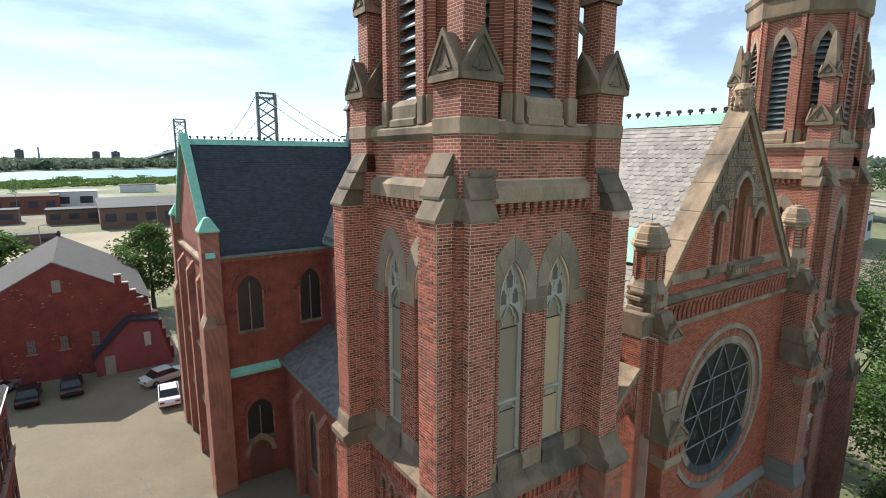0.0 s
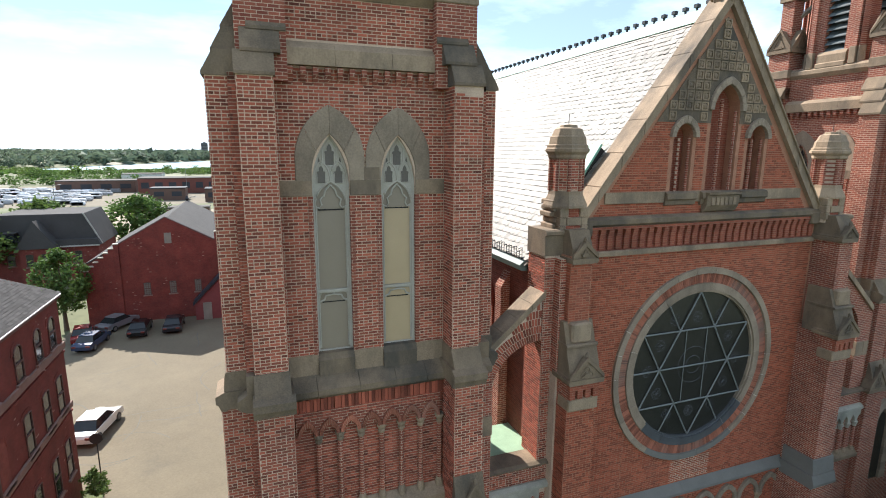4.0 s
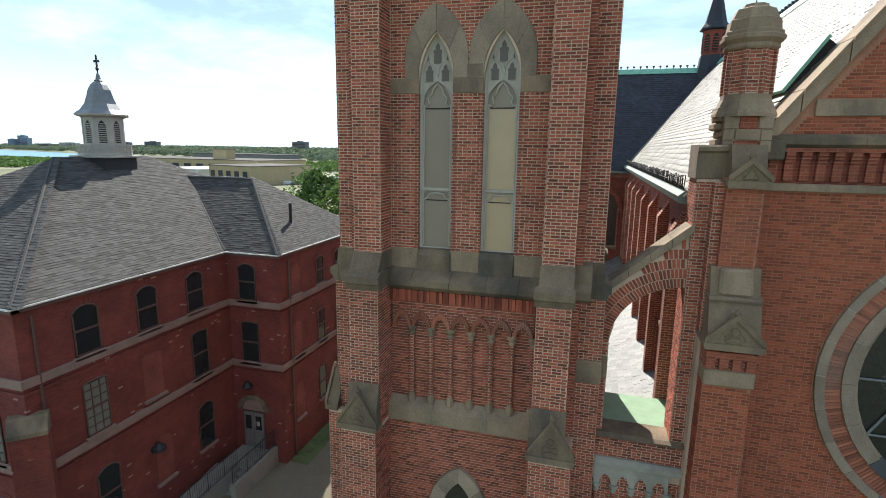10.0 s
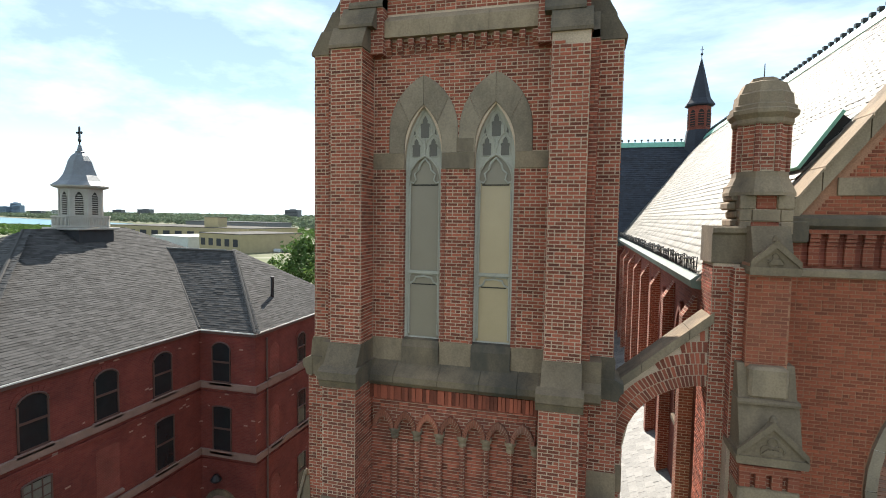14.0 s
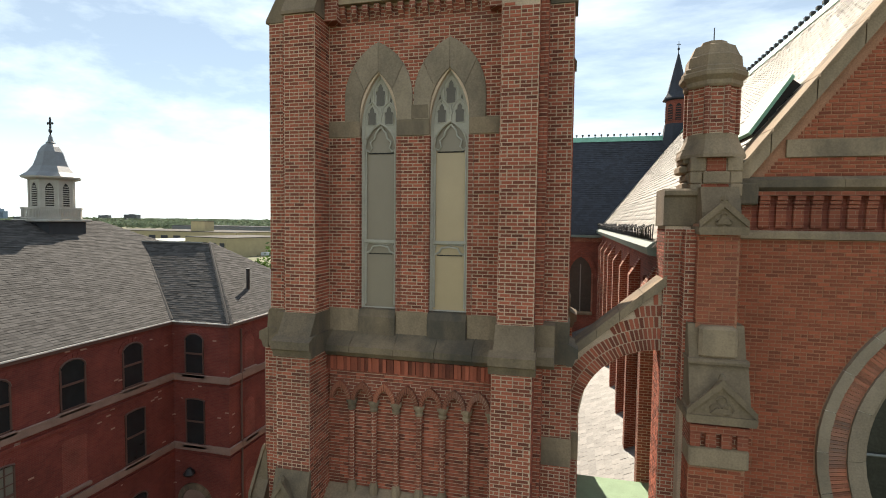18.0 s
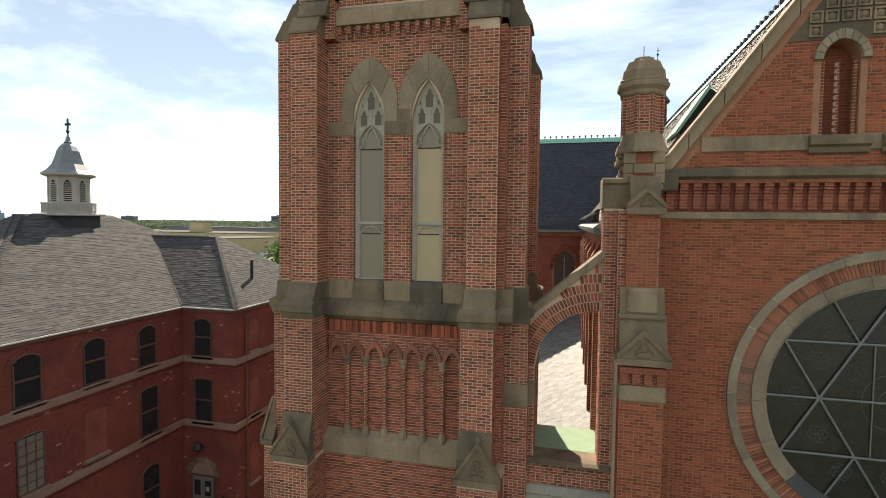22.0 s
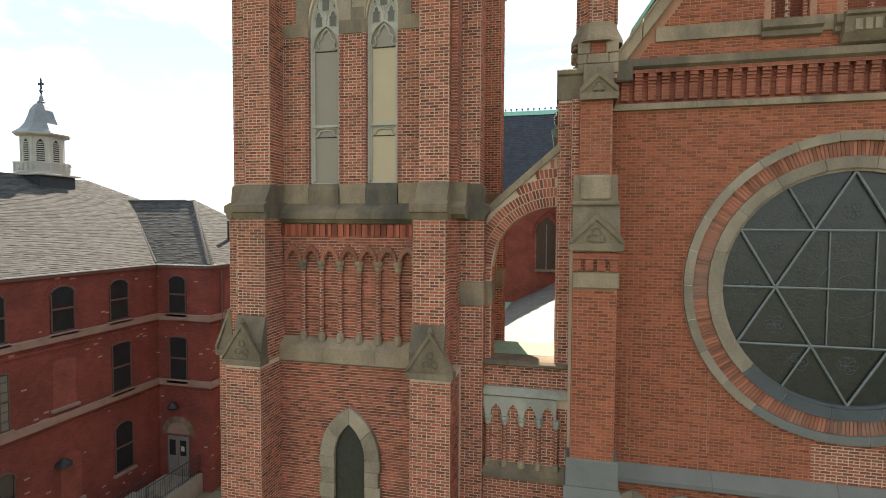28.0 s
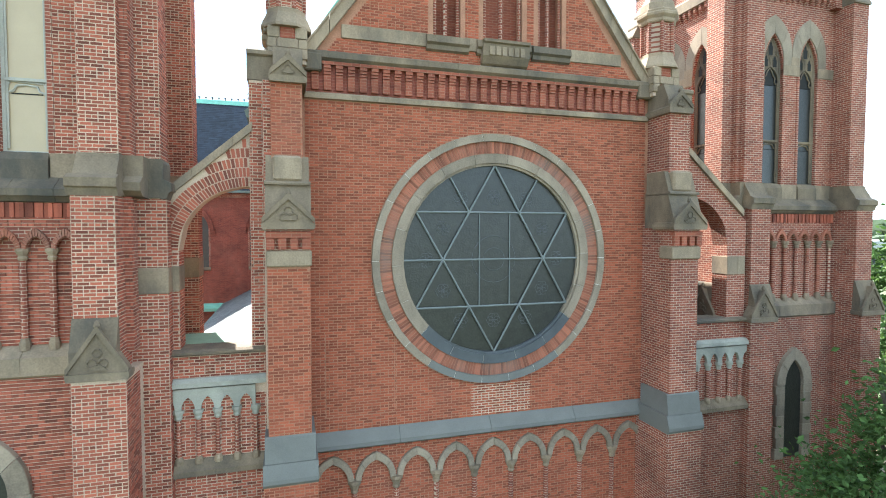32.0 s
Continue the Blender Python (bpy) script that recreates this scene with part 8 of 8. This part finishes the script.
def far_woods(name, x0, x1, y0, y1, n, size, h, seed, leaf, label, bank=None, base=GZ, fine=1):
    """Distant tree belts: many uneven leafy clumps; with a bank, y counts from it."""
    rnd = random.Random(seed)
    v, f = [], []
    for i in range(n):
        x, y = rnd.uniform(x0, x1), rnd.uniform(y0, y1)
        if bank:
            off, y = y, y + bank_y(bank, x)
            if off < 0:
                base = GZ + (RIVER_Z - GZ) * max(0, 1 + off / bank_run(x))
        r = size * rnd.uniform(0.5, 1.4)
        top = h * rnd.uniform(0.6, 1.2)
        for k in range(14 * fine * fine):
            c = Vector((x + rnd.gauss(0, r * 0.5), y + rnd.gauss(0, r * 0.5), base + top * rnd.uniform(0.05, 1.0)))
            leaf_card(v, f, c, r * rnd.uniform(0.35, 0.75) / fine, rnd)
    ob = mesh_object(name, v, f, LEAF[leaf])
    return tagged(ob, label, "woods", kind="stuff")


# woods across the river wear the leaf with haze in its colour
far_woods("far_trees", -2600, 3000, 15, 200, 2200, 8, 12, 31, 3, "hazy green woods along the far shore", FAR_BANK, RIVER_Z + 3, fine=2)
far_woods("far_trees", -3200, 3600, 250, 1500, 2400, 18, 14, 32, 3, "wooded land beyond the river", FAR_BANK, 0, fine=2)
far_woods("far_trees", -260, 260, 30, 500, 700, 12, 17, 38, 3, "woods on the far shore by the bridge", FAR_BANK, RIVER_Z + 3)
far_woods("near_trees", -1000, 260, -300, -10, 2000, 5, 2.2, 33, 0, "green scrub and trees along the near bank", NEAR_BANK, fine=2)
far_woods("near_trees", -300, 160, -330, -40, 70, 4.5, 6, 39, 1, "bright green trees along the near bank", NEAR_BANK, fine=3)
far_woods("near_trees", -260, -30, 300, 420, 60, 4, 5, 34, 0, "trees among the town lots", fine=3)
far_woods("town_trees", 230, 900, 120, 700, 420, 6, 8, 35, 2, "trees among the streets", fine=3)
far_woods("town_trees", 100, 330, 62, 250, 46, 3.4, 7, 40, 2, "leafy trees along the side streets", fine=5)
far_woods("town_trees", 90, 104, 23, 29, 8, 2.4, 7, 41, 2, "dark clump of trees at the street corner", fine=7)
far_woods("town_trees", -400, -100, 100, 180, 30, 4, 5, 36, 0, "trees round the factory", fine=4)
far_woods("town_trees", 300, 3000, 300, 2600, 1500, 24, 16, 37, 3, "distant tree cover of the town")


def car_lot():
    """Rows of far parked cars, too small to tell apart."""
    rnd = random.Random(8)
    s = Shape()
    for i in range(420):
        x, y = rnd.uniform(-127, -50), 205 + 5.2 * rnd.randint(0, 14)
        if rnd.random() < 0.75:
            s.bevel_box(x - 2.1, x + 2.1, y - 0.9, y + 0.9, GZ, GZ + rnd.uniform(1.2, 1.7), 0.3)
    ob = s.done("distant_cars", material("far_car_paint", (0.42, 0.42, 0.43), 0.3, piece=0.9, island=True, spots=0.02, bump=0))
    tagged(ob, "rows of cars on a distant lot", "cars", kind="stuff")
    p = Shape().box(-130, 60, 200, 310, GZ - 0.1, GZ + 0.02).done("pavement", ASPHALT)
    tagged(p, "pale gravel car lot", "pavement", kind="structure")
    p = Shape().box(-60, 60, 96, 180, GZ - 0.1, GZ + 0.02).done("pavement", material("bare_dirt", (0.26, 0.215, 0.145), 0.95, spots=0.2, spot_scale=0.05, grain=0.12, grain_scale=1.0))
    tagged(p, "bare sandy lot beyond the hall", "pavement", kind="structure")
    p = Shape().box(-88, -58, 152, 190, GZ - 0.1, GZ + 0.04).done("lawn", GRASS)
    tagged(p, "fenced green lawn", "grass", kind="structure")


car_lot()


def bridge():
    t = thing("suspension_bridge", "distant grey steel suspension bridge with lattice towers", "bridge", at=(237, 800, GZ))
    o = (-237, -800, -GZ)
    tops = []
    for x, y, h in ((237, 800, 115), (221, 1500, 116)):
        tw = new("lattice_tower")
        tw.parent = t
        tw.location = o
        s = Shape()
        dx, dy = 13.0, 0
        for e in (-1, 1):
            s.box(x + e * dx - 2.0, x + e * dx + 2.0, y - 2, y + 2, GZ, GZ + h)
        n = 4
        for k in range(n):
            za, zb = GZ + 42 + k * (h - 46) / n, GZ + 42 + (k + 1) * (h - 46) / n
            s.tube([(x - dx, y, za), (x + dx, y, zb)], 1.0, 4)
            s.tube([(x + dx, y, za), (x - dx, y, zb)], 1.0, 4)
        for z in (42, h - 8, h - 1):
            s.box(x - dx, x + dx, y - 1, y + 1, GZ + z - 1.5, GZ + z + 1.5)
        s.done("steel_frame", FAR_WALL["grey"], tw)
        tops.append(Vector((x, y, GZ + h)))
    ends = [Vector((246, 420, GZ + 8)), tops[0], tops[1], Vector((200, 2200, GZ + 10))]
    for a, b, sag in ((ends[0], ends[1], 8), (ends[1], ends[2], 78), (ends[2], ends[3], 8)):
        for e in (-12, 12):
            pts = []
            for i in range(17):
                k = i / 16
                p = a.lerp(b, k)
                pts.append((p.x + e, p.y, p.z - sag * 4 * k * (1 - k)))
            Shape().tube(pts, 0.5, 4).done("cable", FAR_WALL["grey"], t).location = o
    d = Shape()
    pts = [Vector((246, 420, GZ + 14)), Vector((237, 800, GZ + 42)), Vector((221, 1500, GZ + 42)), Vector((200, 2200, GZ + 14))]
    for a, b in zip(pts, pts[1:]):
        d.add([(a.x - 12, a.y, a.z), (a.x + 12, a.y, a.z), (b.x + 12, b.y, b.z), (b.x - 12, b.y, b.z), (a.x - 12, a.y, a.z - 6), (a.x + 12, a.y, a.z - 6), (b.x + 12, b.y, b.z - 6), (b.x - 12, b.y, b.z - 6)],
              [(0, 1, 2, 3), (4, 7, 6, 5), (0, 4, 5, 1), (1, 5, 6, 2), (2, 6, 7, 3), (3, 7, 4, 0)])
    d.done("deck", FAR_WALL["blue"], t).location = o


bridge()


def street_poles():
    for x, y, h in ((46, 26, 9), (58, 60, 12), (-40, 150, 10), (-75, 215, 12), (-20, 240, 12), (16, 160, 9), (-8, 130, 8)):
        t = thing("light_pole", "slim grey street light pole", "pole", "street light poles", at=(x, y, GZ))
        Shape().lathe([(0.12, 0), (0.08, h)], 0, 0, 6).done("post", LEAD, t)
        Shape().tube([(0, 0, h), (1.2, 0, h + 0.3)], 0.06, 5).done("arm", LEAD, t)
        Shape().bevel_box(1.1, 1.7, -0.12, 0.12, h + 0.2, h + 0.35, 0.03).done("lamp_head", LEAD, t)
    w = thing("overhead_cables", "thin black power lines along the street", "cables", at=(46, 30, GZ))
    for k in range(3):
        pts = []
        for i in range(21):
            q = i / 20
            pts.append((0, -60 + 160 * q, 8.2 + 0.4 * k - 6 * q * (1 - q) * 0.35))
        Shape().tube(pts, 0.025, 4).done("cable", IRON, w)


street_poles()


def flag_pole():
    """Flag hanging half-slack from a pole before the school."""
    t = thing("flag_pole", "tall white flag pole with a striped flag", "flag pole", at=(-6.0, 6.1, GZ))
    top = 10.7 - GZ
    Shape().lathe([(0.07, 0), (0.045, top - 0.1)], 0, 0, 10).done("pole", STONE_PALE, t)
    Shape().lathe([(0.02, top - 0.12), (0.09, top - 0.06), (0.09, top + 0.06), (0.02, top + 0.1)], 0, 0, 10).done("finial", WOOD_CREAM, t)
    hoist, fly, n = 1.5, 2.3, 12
    f = new("flag")
    f.parent = t
    cloth = {k: material("flag_" + k, c, 0.85, spots=0.06, grain=0.05, bump=0.05) for k, c in (("red", (0.3, 0.02, 0.03)), ("white", (0.6, 0.6, 0.6)), ("blue", (0.02, 0.03, 0.12)))}

    def at(u, w):
        return Vector((-0.06 - u * 0.75, 0.16 * math.sin(u * 3.2 + w), top - 0.25 - w - 0.62 * u))

    def strip(name, u0, u1, w0, w1, mat, lift=0.0):
        s = Shape()
        for i in range(n):
            a, b = u0 + (u1 - u0) * i / n, u0 + (u1 - u0) * (i + 1) / n
            q = [at(a, w0), at(b, w0), at(b, w1), at(a, w1)]
            d = Vector((0, 0.005 + lift, 0))
            s.add([p - d for p in q] + [p + d for p in q], [(0, 1, 2, 3), (7, 6, 5, 4), (0, 4, 5, 1), (3, 2, 6, 7)])
        s.done(name, mat, f)
    for k in range(13):
        strip("stripe", 0, fly, hoist * k / 13, hoist * (k + 1) / 13, cloth["white" if k % 2 else "red"])
    strip("canton", 0, fly * 0.4, 0, hoist * 7 / 13, cloth["blue"], 0.004)


flag_pole()
